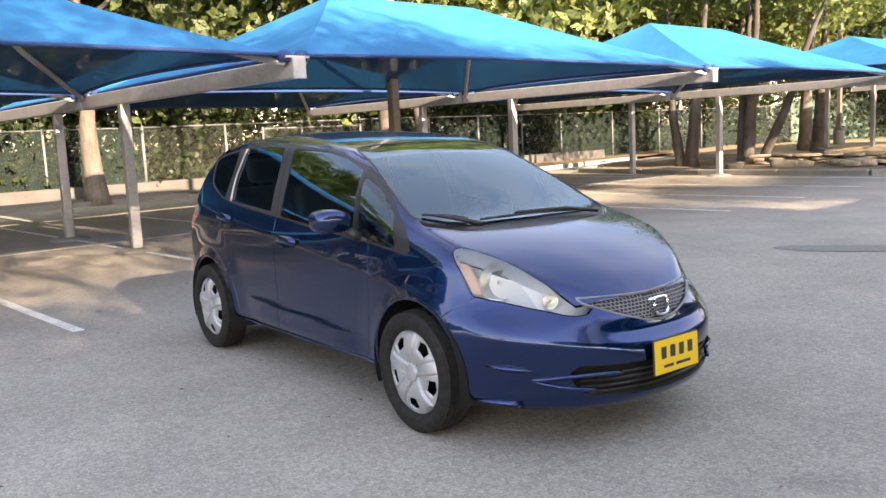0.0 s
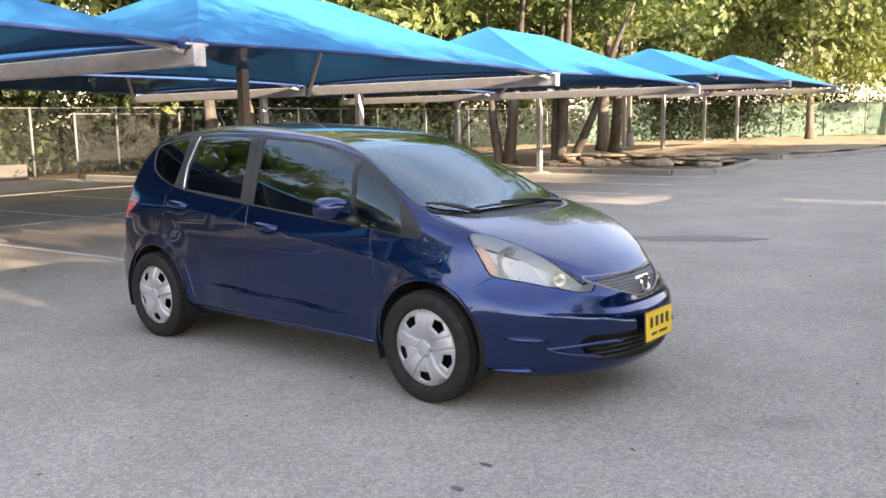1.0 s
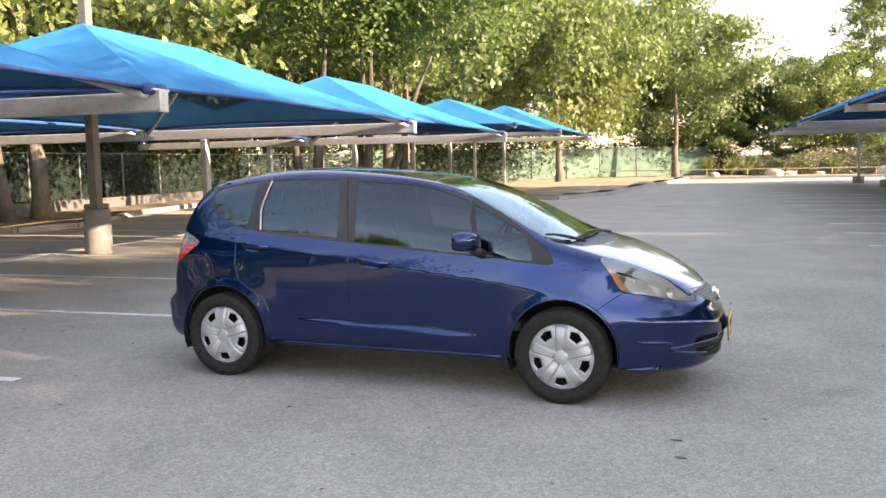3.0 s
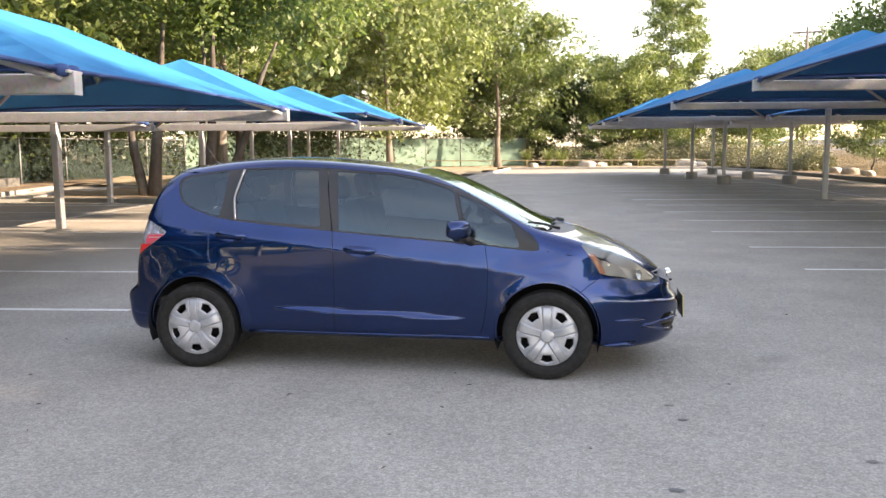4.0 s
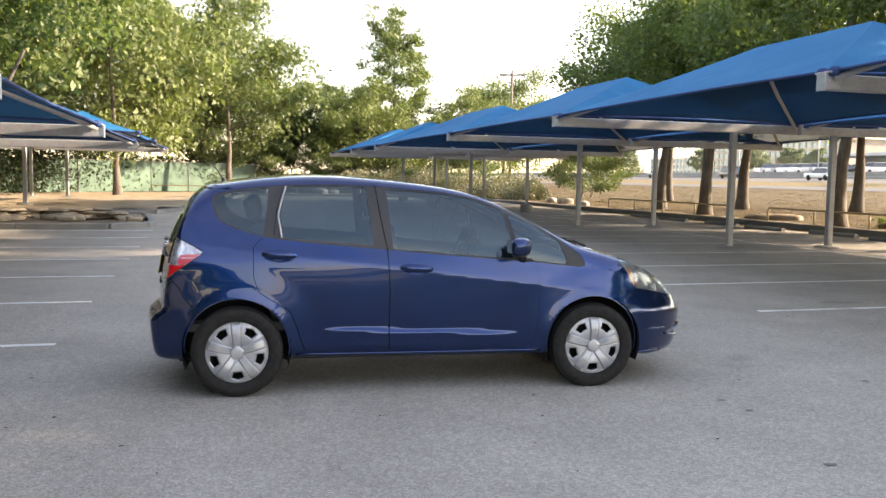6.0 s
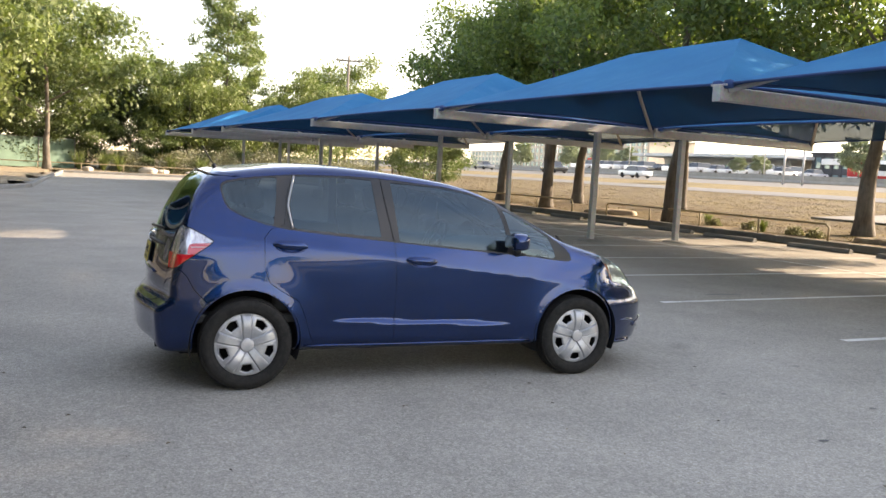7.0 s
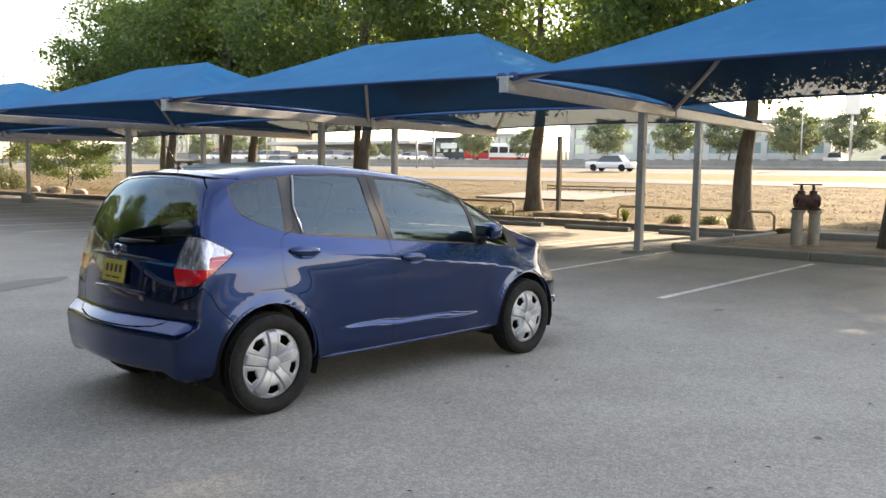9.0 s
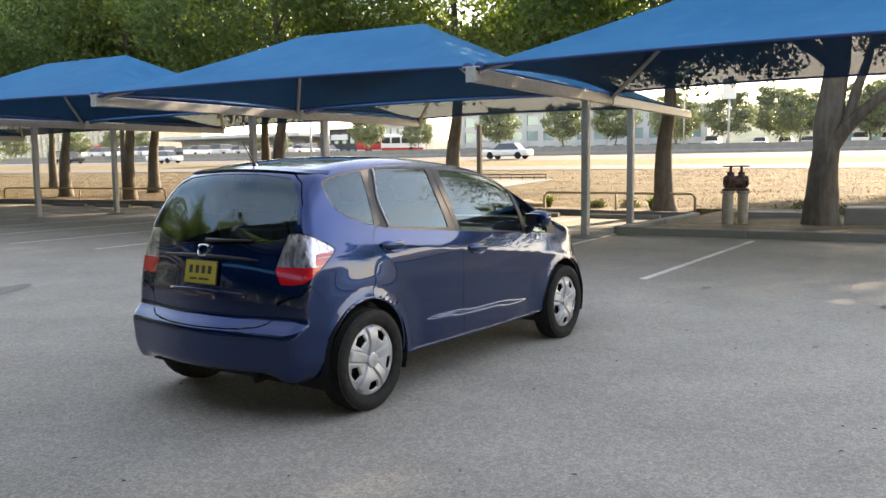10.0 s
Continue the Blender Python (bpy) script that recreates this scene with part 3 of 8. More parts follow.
        pts = c + v * rr * np.array((1.25, 1.25, 0.75))
        pts[:, 2] -= droop * rng.random(m) * sz
        centres.append(pts)
    me = leaf_mesh("crown", np.concatenate(centres), size, leaf_mat, rng, droop)
    add("crown", me, root)
    return root


def put_tree(src, x, y, z=0.0, scale=1.0, turn=0.0, tall=1.0, label=None):
    m = Matrix.Translation((x, y, z)) @ Matrix.Rotation(radians(turn), 4, "Z") @ Matrix.Diagonal((scale, scale, scale * tall, 1))
    t = copy_thing(src, m)
    if label:
        tagged(t, label)
    return t


def build_trees():
    near_oak = tree_kind("tree", 3, 10.5, 5.2, 3.2, 44000, 0.185, M_LEAF_DARK, M_BARK, 0.30, 0.04, 95, 8, "broad dark-leaved oak tree with a brown trunk", group="trees along the verge", hollow=0.36, skirt=48)
    elm = tree_kind("tree", 5, 11.5, 5.0, 2.6, 18000, 0.27, M_LEAF_MID, M_BARK, 0.22, 0.03, 100, 8, "tall full green elm tree behind the fence", group="trees round the lot", hollow=0.40)
    cedar = tree_kind("tree", 9, 9.5, 4.6, 2.2, 18000, 0.27, M_LEAF_PALE, M_BARK, 0.20, -0.05, 100, 7, "yellow-green feathery elm with drooping twigs", group="trees round the lot", droop=0.9, hollow=0.40)
    dark = tree_kind("tree", 12, 10.0, 4.8, 1.2, 16500, 0.29, M_LEAF_DEEP, M_BARK, 0.2, 0.06, 90, 7, "dense dark green tree behind the fence", group="trees round the lot", hollow=0.40)
    slim = tree_kind("tree", 21, 16.5, 3.6, 3.6, 15000, 0.33, M_LEAF_MID, M_BARK, 0.26, 0.0, 170, 9, "tall slender cottonwood against the sky", group="trees round the lot", shape=1.5)
    bush = tree_kind("tree", 30, 4.2, 2.6, 0.6, 6500, 0.165, M_LEAF_MID, M_BARK, 0.07, 0.1, 60, 6, "low bushy green tree with several thin stems", group="bushy trees")
    # verge on the highway side
    for src, a, b, z, s, turn in ((near_oak, 17.7, 2.85, 0.08, 0.92, 8), (near_oak, 21.3, 11.4, 0.12, 1.0, -10), (near_oak, 18.6, 17.1, 0.08, 0.95, 14),
                                  (near_oak, 19.2, 25.8, 0.08, 0.95, -14), (near_oak, 20.3, 31.4, 0.12, 0.95, 10), (near_oak, 23.0, 28.6, 0.2, 1.0, -6),
                                  # two oaks added behind other trunks, to keep sun off the bays
                                  (near_oak, 24.8, 23.3, 0.3, 0.9, 280), (near_oak, 25.4, 39.3, 0.3, 0.9, 100),
                                  # three more mostly out of view, added for shade and reflections
                                  (near_oak, 22.0, -12.5, 0.2, 0.8, 20), (near_oak, 20.5, -22.0, 0.2, 0.85, -20), (near_oak, 29.5, -6.0, 0.5, 1.2, 0)):
        p = lot(a, b)
        put_tree(src, p.x, p.y, z, s * 1.1, turn)
    for src, x, y, z, s, turn in (
            (elm, -28, -26, 0.1, 1.44, 10), (dark, -26.5, -18, 0.1, 1.44, 80), (elm, -29, -11, 0.1, 1.51, 150), (cedar, -26, -4, 0.1, 1.59, 200),
            (elm, -30, 3, 0.1, 1.44, 260), (dark, -26.5, 8, 0.1, 1.51, 320), (elm, -28, 14, 0.1, 1.59, 30), (dark, -27, 20, 0.1, 1.59, 100),
            (dark, -25.5, 27, 0.1, 1.59, 170), (elm, -27, 33, 0.1, 1.66, 240), (cedar, -22.5, 38, 0.1, 1.72, 300), (dark, -25, 43, 0.1, 1.59, 15),
            (elm, -19, 48, 0.1, 1.32, 90), (dark, -21, 56, 0.1, 1.39, 190), (elm, -13.5, 60, 0.1, 1.32, 260), (dark, -8, 66, 0.1, 1.27, 333), (dark, -5.6, 61.5, 0.1, 0.75, 60), (dark, 1.2, 66.5, 0.1, 0.72, 20), (dark, 5.2, 67.5, 0.1, 0.66, 140), (elm, 11.5, 68.5, 0.1, 0.62, 75),
            (elm, -16, 68, 0.1, 1.50, 45), (dark, -2, 69, 0.1, 1.09, 120), (elm, 4.5, 70, 0.2, 0.86, 210), (dark, 10, 73, 0.2, 0.8, 280),
            (cedar, 9, 66, 0.2, 0.72, 20), (dark, 15.5, 76, 0.2, 0.8, 100), (cedar, 22, 80, 0.3, 1.28, 170), (cedar, 27.5, 78, 0.3, 0.9, 240),
            (dark, 34, 84, 0.4, 0.8, 310), (slim, 9.4, 71, 0.2, 1.0, 40), (cedar, 17.5, 71, 0.2, 1.0, 70), (cedar, 5.5, 65, 0.2, 0.95, 150), (slim, -36, 25, 0.1, 1.0, 80), (elm, -37, -2, 0.1, 1.3, 200),
            (dark, -38, 12, 0.1, 1.3, 130), (elm, -36, 40, 0.1, 1.35, 60), (elm, -30, 52, 0.1, 1.35, 150), (dark, -38, -20, 0.1, 1.3, 250)):
        put_tree(src, x, y, z, s, turn)
    # trees that stand in the paved part
    put_tree(cedar, -10.2, 46.5, 0.2, 1.4, 35, label="yellow-green feathery tree with drooping twigs over the blue cloths")
    put_tree(elm, -4.4, 57.5, 0.2, 1.32, 140)
    put_tree(elm, -14.0, 29.5, 0.25, 1.4, 75)
    put_tree(cedar, -17.5, 13.0, 0.15, 1.5, 10)
    put_tree(elm, -19.5, 3.5, 0.15, 1.4, 210)
    # small multi-stemmed trees and thicket along the far end
    for x, y, s, turn in ((17.5, 44, 1.0, 0), (20.5, 50, 1.1, 100), (14.5, 62, 1.0, 60), (3.5, 62.5, 0.8, 200), (-1.0, 64, 1.0, 300), (8.0, 63.0, 0.75, 20),
                          (-24.5, 16, 0.9, 50), (-24.8, 23, 1.0, 150), (-24.2, 10, 0.9, 220), (-24.3, 2, 0.8, 20), (-24.6, -6, 0.9, 80), (-24, 30, 1.0, 270), (-24, 37, 1.0, 10)):
        put_tree(bush, x, y, 0.12, s, turn)
    for src in (near_oak, elm, cedar, dark, slim, bush):
        for o in [*src.children_recursive, src]:
            bpy.data.objects.remove(o)


build_trees()

# ---------------------------------------------------------------- the car: one smooth shell, cut into its panels
class Curve:
    """A natural cubic spline through points, with straight ends."""

    def __init__(self, pts):
        self.x = np.array([p[0] for p in pts], float)
        self.y = np.array([p[1] for p in pts], float)
        n = len(pts)
        h = np.diff(self.x)
        A, r = np.eye(n), np.zeros(n)
        for i in range(1, n - 1):
            A[i, i - 1], A[i, i], A[i, i + 1] = h[i - 1], 2 * (h[i - 1] + h[i]), h[i]
            r[i] = 6 * ((self.y[i + 1] - self.y[i]) / h[i] - (self.y[i] - self.y[i - 1]) / h[i - 1])
        self.m, self.h = np.linalg.solve(A, r), h

    def __call__(self, q):
        i = np.clip(np.searchsorted(self.x, q) - 1, 0, len(self.h) - 1)
        h, a, b = self.h[i], self.x[i + 1] - q, q - self.x[i]
        y = self.m[i] * a ** 3 / (6 * h) + self.m[i + 1] * b ** 3 / (6 * h) + (self.y[i] / h - self.m[i] * h / 6) * a + (self.y[i + 1] / h - self.m[i + 1] * h / 6) * b
        lo = self.y[0] + (q - self.x[0]) * ((self.y[1] - self.y[0]) / self.h[0] - self.m[1] * self.h[0] / 6)
        hi = self.y[-1] + (q - self.x[-1]) * ((self.y[-1] - self.y[-2]) / self.h[-1] + self.m[-2] * self.h[-1] / 6)
        return np.where(q < self.x[0], lo, np.where(q > self.x[-1], hi, y))


def soft_max(a, b, r):
    h = np.clip(0.5 + 0.5 * (a - b) / r, 0, 1)
    return b * (1 - h) + a * h + r * h * (1 - h)


def smooth(e0, e1, x):
    t = np.clip((x - e0) / (e1 - e0), 0, 1)
    return t * t * (3 - 2 * t)


# centre-line profile of the roof, screen and bonnet with its bend and crown across; nose and tail as depth over height, with their
# rounding across the car; half width over height, and its share along the length
TOP = Curve([(-1.6, 1.354), (-1.5, 1.409), (-1.35, 1.443), (-1.13, 1.472), (-0.92, 1.489), (-0.7, 1.496), (-0.5, 1.490), (-0.29, 1.475), (-0.08,
             1.456), (0.13, 1.431), (0.33, 1.397), (0.53, 1.341), (0.75, 1.245), (0.96, 1.141), (1.12, 1.059), (1.22, 1.014), (1.34, 0.978), (1.5,
             0.935), (1.66, 0.880), (1.82, 0.811), (1.95, 0.740), (2.05, 0.667), (2.11, 0.604), (2.14, 0.548)])
BEND = Curve([(-2.2, -0.179), (-1.9, -0.208), (-1.6, -0.198), (-1.2, -0.085), (-0.7, -0.070), (-0.1, -0.088), (0.35, 0.033), (0.8, 0.088), (1.2,
             0.121), (1.6, 0.129), (2, 0.198), (2.3, 0.243)])
CROWN = Curve([(-1.6, 0.099), (-1, 0.087), (-0.4, 0.069), (0.2, 0.051), (0.8, 0.033), (1.2, 0.021), (1.6, 0.022), (2.1, 0.024)])
NOSE = Curve([(0.15, 2.077), (0.2, 2.121), (0.26, 2.155), (0.33, 2.176), (0.42, 2.186), (0.49, 2.190), (0.525, 2.191), (0.545, 2.184), (0.585, 2.154), (0.62, 2.118),
              (0.67, 2.078), (0.73, 2.046), (0.85, 2.003)])
N2 = Curve([(0.2, 0.385), (0.35, 0.442), (0.5, 0.488), (0.58, 0.524), (0.68, 0.576), (0.8, 0.631)])
N4 = Curve([(0.2, 1.119), (0.35, 1.018), (0.5, 0.903), (0.58, 0.851), (0.68, 0.791), (0.8, 0.693)])
TAIL = Curve([(0.15, -1.819), (0.2, -1.849), (0.28, -1.880), (0.38, -1.897), (0.46, -1.904), (0.515, -1.901), (0.545, -1.875), (0.575, -1.839), (0.63,
             -1.825), (0.75, -1.818), (0.88, -1.798), (1, -1.771), (1.1, -1.734), (1.22, -1.673), (1.35, -1.598), (1.45, -1.531), (1.6, -1.438)])
T2 = Curve([(0.2, 0.293), (0.5, 0.315), (0.8, 0.369), (1.1, 0.372), (1.4, 0.270)])
T4 = Curve([(0.2, -0.191), (0.5, -0.265), (0.8, -0.317), (1.1, -0.359), (1.4, -0.407)])
SIDE = Curve([(0.15, 0.706), (0.2, 0.739), (0.26, 0.760), (0.34, 0.765), (0.44, 0.772), (0.56, 0.776), (0.7, 0.776), (0.8, 0.770), (0.88, 0.759),
             (0.96, 0.741), (1.04, 0.719), (1.12, 0.691), (1.22, 0.650), (1.32, 0.609), (1.42, 0.570), (1.5, 0.532)])
PLAN = Curve([(-2.1, 0.710), (-1.98, 0.808), (-1.85, 0.886), (-1.65, 0.949), (-1.4, 0.975), (-1.0, 0.984), (-0.4, 0.987), (0.2, 0.986), (0.7, 0.983),
              (1.1, 0.982), (1.45, 0.973), (1.65, 0.946), (1.85, 0.880), (2.0, 0.803), (2.15, 0.685)])
AXLE, HUB = 1.25, 0.305


def shell(p):
    """Below zero inside the body; close to a distance outside."""
    x, y, z = p[..., 0], np.abs(p[..., 1]), p[..., 2]
    y2 = y * y
    xb = x + BEND(x) * y2
    crown = z + CROWN(x) * y2
    s = (TOP(xb + 0.01) - TOP(xb - 0.01)) / 0.02
    top = (crown - TOP(xb)) / np.sqrt(1 + np.clip(s, -1.6, 1.6) ** 2)
    dip = 0.075 * (1 - smooth(0.0, 0.72, y)) * smooth(0.62, 0.52, z) * smooth(0.25, 0.4, z)
    n2, n4, t2, t4 = N2(z), N4(z), T2(z), T4(z)
    nose = (x + n2 * y2 + n4 * y2 * y2 - NOSE(z + dip)) / np.sqrt(1 + (2 * n2 * y + 4 * n4 * y2 * y) ** 2)
    tail = 0.93 * (TAIL(z) - x + t2 * y2 + t4 * y2 * y2) / np.sqrt(1 + (2 * t2 * y + 4 * t4 * y2 * y) ** 2)
    low = 0.238 - 0.045 * smooth(1.5, 1.75, x) - 0.012 * smooth(-1.5, -1.7, x) + 0.055 * smooth(-1.5, -1.75, x) * smooth(0.68, 0.50, y)
    floor = low - z
    zs = z + 0.105 * np.clip(x, -1.6, 1.3) - 0.02        # the shoulder climbs to the rear
    w = SIDE(z + 0.5 * (zs - z) * smooth(1.04, 0.84, z)) * PLAN(x)
    # shoulder crease and the ledge low on the doors
    d = z - (0.842 - 0.118 * x)
    along = smooth(1.5, 1.0, x) * smooth(-1.75, -1.45, x)
    w = w + along * 0.010 * np.exp(-np.sqrt(d * d + 0.009 ** 2) / 0.075)
    ledge = 0.420 - 0.034 * x
    span = smooth(-0.78, -0.45, x) * smooth(0.80, 0.45, x)
    w = w + span * 0.015 * (smooth(ledge + 0.022, ledge - 0.010, z) - smooth(0.33, 0.24, z))
    # wheel-arch flares
    for ax in (AXLE, -AXLE):
        r = np.sqrt((x - ax) ** 2 + (z - HUB) ** 2)
        up = smooth(0.17, 0.30, z)
        w = w + up * (0.004 * np.exp(-((r - 0.352) / 0.014) ** 2) + 0.006 * smooth(0.43, 0.36, r) + 0.016 * smooth(0.60, 0.34, r))
    side = (y - w) * 0.94
    f = soft_max(top, side, 0.10)
    f = soft_max(f, nose, 0.035)
    f = soft_max(f, tail, 0.05)
    return soft_max(f, floor, 0.05)


def gradient(p, e=0.003):
    g = np.empty_like(p)
    for k in range(3):
        d = np.zeros(3)
        d[k] = e
        g[:, k] = (shell(p + d) - shell(p - d)) / (2 * e)
    return g


def settle(p, level=0.0, rounds=3):
    """Moves points onto the surface."""
    for _ in range(rounds):
        g = gradient(p)
        p = p - g * ((shell(p) - level) / np.maximum((g * g).sum(1), 0.05))[:, None]
    return p


def surface(step, level=0.0):
    """The shell as triangles."""
    lo, hi = np.array((-2.08, -0.94, 0.12)), np.array((2.20, 0.94, 1.58))
    n = np.ceil((hi - lo) / step).astype(int) + 1
    ax = [lo[k] + step * np.arange(n[k]) for k in range(3)]
    ax[1] = ax[1] - ax[1].mean()
    grid = np.stack(np.meshgrid(*ax, indexing="ij"), -1)
    f = shell(grid) - level
    neg = f < 0
    cnt = sum(neg[i:n[0] - 1 + i, j:n[1] - 1 + j, k:n[2] - 1 + k].astype(np.int8) for i in (0, 1) for j in (0, 1) for k in (0, 1))
    cell = (cnt > 0) & (cnt < 8)
    index = np.full(cell.shape, -1)
    index[cell] = np.arange(cell.sum())
    ijk = np.argwhere(cell)
    v = np.stack([ax[k][ijk[:, k]] + step / 2 for k in range(3)], -1)
    v = settle(v, level, 5)
    tris = []
    for d in range(3):
        a, b = (d + 1) % 3, (d + 2) % 3
        s0, s1 = [slice(None)] * 3, [slice(None)] * 3
        s0[d], s1[d] = slice(0, n[d] - 1), slice(1, n[d])
        cross = neg[tuple(s0)] != neg[tuple(s1)]
        e = np.argwhere(cross)
        ok = (e[:, a] > 0) & (e[:, b] > 0) & (e[:, a] < n[a] - 1) & (e[:, b] < n[b] - 1)
        e = e[ok]
        quad = []
        for da, db in ((-1, -1), (0, -1), (0, 0), (-1, 0)):
            c = e.copy()
            c[:, a] += da
            c[:, b] += db
            quad.append(index[c[:, 0], c[:, 1], c[:, 2]])
        q = np.stack(quad, 1)
        out = neg[tuple(s0)][tuple(e.T)]
        q[~out] = q[~out][:, ::-1]
        d0 = np.linalg.norm(v[q[:, 0]] - v[q[:, 2]], axis=1)
        d1 = np.linalg.norm(v[q[:, 1]] - v[q[:, 3]], axis=1)
        sw = d1 < d0
        t = np.where(sw[:, None], q[:, [1, 2, 3]], q[:, [0, 1, 2]])
        u = np.where(sw[:, None], q[:, [1, 3, 0]], q[:, [0, 2, 3]])
        tris += [t, u]
    return v, np.concatenate(tris)


def outline(poly, r=0.0):
    """A distance to a rounded polygon, below zero inside; for arrays of two coordinates."""
    P = np.array(poly, float)

    def f(u, w):
        best = np.full(u.shape, 1e9)
        inside = np.zeros(u.shape, bool)
        for (x0, y0), (x1, y1) in zip(P, np.roll(P, -1, 0)):
            dx, dy = x1 - x0, y1 - y0
            t = np.clip(((u - x0) * dx + (w - y0) * dy) / (dx * dx + dy * dy), 0, 1)
            best = np.minimum(best, (u - x0 - t * dx) ** 2 + (w - y0 - t * dy) ** 2)
            if dy:
                hit = ((y0 > w) != (y1 > w)) & (u < dx * (w - y0) / dy + x0)
                inside ^= hit
        d = np.sqrt(best)
        return np.where(inside, -d, d) - r

    return f


def split(v, t, lab, f, only, inside):
    """Cuts the triangles with the labels in only along f = 0, and gives those inside a new label."""
    val = f(v)
    val = np.where(np.abs(val) < 1e-6, 1e-6, val)
    pick = np.isin(lab, only)
    s = val[t] < 0
    k = s.sum(1)
    full = pick & (k == 3)
    lab = lab.copy()
    lab[full] = inside
    mixed = pick & (k > 0) & (k < 3)
    if not mixed.any():
        return v, t, lab
    tm, lm, sm, km = t[mixed], lab[mixed], s[mixed], k[mixed]
    lone = np.where(km == 1, sm.argmax(1), (~sm).argmax(1))
    r = np.arange(len(tm))
    A, B, C = tm[r, lone], tm[r, (lone + 1) % 3], tm[r, (lone + 2) % 3]
    pairs = np.concatenate([np.stack([A, B], 1), np.stack([A, C], 1)])
    key = np.sort(pairs, 1)
    uniq, inv = np.unique(key, axis=0, return_inverse=True)
    inv = inv.reshape(-1)
    w = val[uniq[:, 0]] / (val[uniq[:, 0]] - val[uniq[:, 1]])
    nv = v[uniq[:, 0]] * (1 - w)[:, None] + v[uniq[:, 1]] * w[:, None]
    base = len(v)
    AB, AC = base + inv[:len(tm)], base + inv[len(tm):]
    ain = km == 1
    l_in = np.full(len(tm), inside)
    t1, l1 = np.stack([A, AB, AC], 1), np.where(ain, l_in, lm)
    t2, l2 = np.stack([AB, B, C], 1), np.where(ain, lm, l_in)
    t3, l3 = np.stack([AB, C, AC], 1), np.where(ain, lm, l_in)
    return np.concatenate([v, nv]), np.concatenate([t[~mixed], t1, t2, t3]), np.concatenate([lab[~mixed], l1, l2, l3])


def side_cut(fn, near=0.30, sign=0):
    """A cut drawn on the side view, on flanks further out than near."""
    def f(p):
        d = fn(p[:, 0], p[:, 2])
        edge = SIDE(p[:, 2]) * PLAN(p[:, 0]) - 0.065 - 0.09 * smooth(1.12, 0.95, p[:, 2]) if near == "flank" else near
        d = np.maximum(d, edge - np.abs(p[:, 1]))
        if sign:
            d = np.maximum(d, 0.02 - sign * p[:, 1])
        return d
    return f


def end_cut(fn, front=True):
    """A cut drawn on the view from ahead or behind."""
    def f(p):
        d = fn(p[:, 1], p[:, 2])
        return np.maximum(d, (1.0 - p[:, 0]) if front else (p[:, 0] + 1.0))
    return f


def plan_cut(fn, low=0.5):
    def f(p):
        return np.maximum(fn(p[:, 0], p[:, 1]), low - p[:, 2])
    return f


DLO = [(-1.423, 1.30), (-1.420, 1.335), (-1.389, 1.357), (-1.272, 1.382), (-1.122, 1.402), (-0.908, 1.421), (-0.586, 1.428), (-0.35, 1.424), (-0.16, 1.410),
       (0.159, 1.386), (0.373, 1.352), (0.628, 1.277), (0.799, 1.195), (0.905, 1.128), (1.009, 1.062), (1.143, 0.970), (1.180, 0.925), (1.197, 0.871), (1.152, 0.865),
       (1.008, 0.878), (0.822, 0.900), (0.551, 0.920), (0.176, 0.948), (-0.241, 0.985), (-0.64, 1.018), (-0.98, 1.052), (-1.13, 1.080), (-1.284, 1.129), (-1.371, 1.174), (-1.402, 1.222)]
Q_GLASS = [(-1.408, 1.30), (-1.405, 1.325), (-1.375, 1.345), (-1.265, 1.369), (-1.12, 1.389), (-1.05, 1.397), (-1.062, 1.25), (-1.085, 1.082), (-1.14, 1.094), (-1.28, 1.142), (-1.36, 1.184), (-1.388, 1.226)]
R_GLASS = [(-0.917, 1.409), (-0.966, 1.221), (-0.942, 1.066), (-0.336, 1.021), (-0.384, 1.406), (-0.586, 1.413)]
F_GLASS = [(-0.237, 1.396), (-0.196, 0.996), (0.175, 0.966), (0.562, 0.935), (0.650, 0.928), (0.638, 1.078), (0.589, 1.268), (0.374, 1.338), (0.16, 1.373)]
T_GLASS = [(0.640, 1.234), (0.686, 1.057), (0.735, 0.922), (1.060, 0.889), (1.0, 1.045), (0.80, 1.170)]
F_DOOR = [(-0.222, 0.292), (-0.219, 0.724), (-0.235, 0.983), (-0.278, 1.21), (-0.313, 1.436), (-0.16, 1.422), (0.159, 1.398), (0.373, 1.364), (0.605, 1.294), (0.655, 1.06),
          (0.718, 0.918), (0.822, 0.905), (0.843, 0.752), (0.839, 0.523), (0.818, 0.38), (0.795, 0.300), (0.75, 0.284)]
R_DOOR = [(-0.230, 0.292), (-0.227, 0.724), (-0.243, 0.983), (-0.286, 1.21), (-0.321, 1.438), (-0.586, 1.442), (-0.80, 1.440), (-0.935, 1.432), (-0.992, 1.26), (-1.010, 1.085),
          (-1.10, 1.055), (-1.145, 0.998), (-1.143, 0.805), (-1.11, 0.704), (-1.02, 0.645), (-0.906, 0.579), (-0.86, 0.47), (-0.83, 0.369), (-0.80, 0.294)]
HEAD = [(1.468, 0.905), (1.538, 0.815), (1.578, 0.745), (1.605, 0.706), (1.66, 0.694), (1.737, 0.681), (1.885, 0.648), (1.985, 0.622), (2.02, 0.625), (2.0, 0.70), (1.80, 0.95), (1.52, 0.97)]
BONNET = [(1.440, 0.0), (1.425, 0.20), (1.395, 0.36), (1.345, 0.51), (1.215, 0.640), (1.33, 0.652), (1.465, 0.655), (1.524, 0.610), (1.658, 0.540), (1.803, 0.492), (1.902, 0.442), (1.975, 0.400), (2.005, 0.33), (2.030, 0.18), (2.042, 0.0)]
BONNET = BONNET + [(x, -y) for x, y in BONNET[-2:0:-1]]
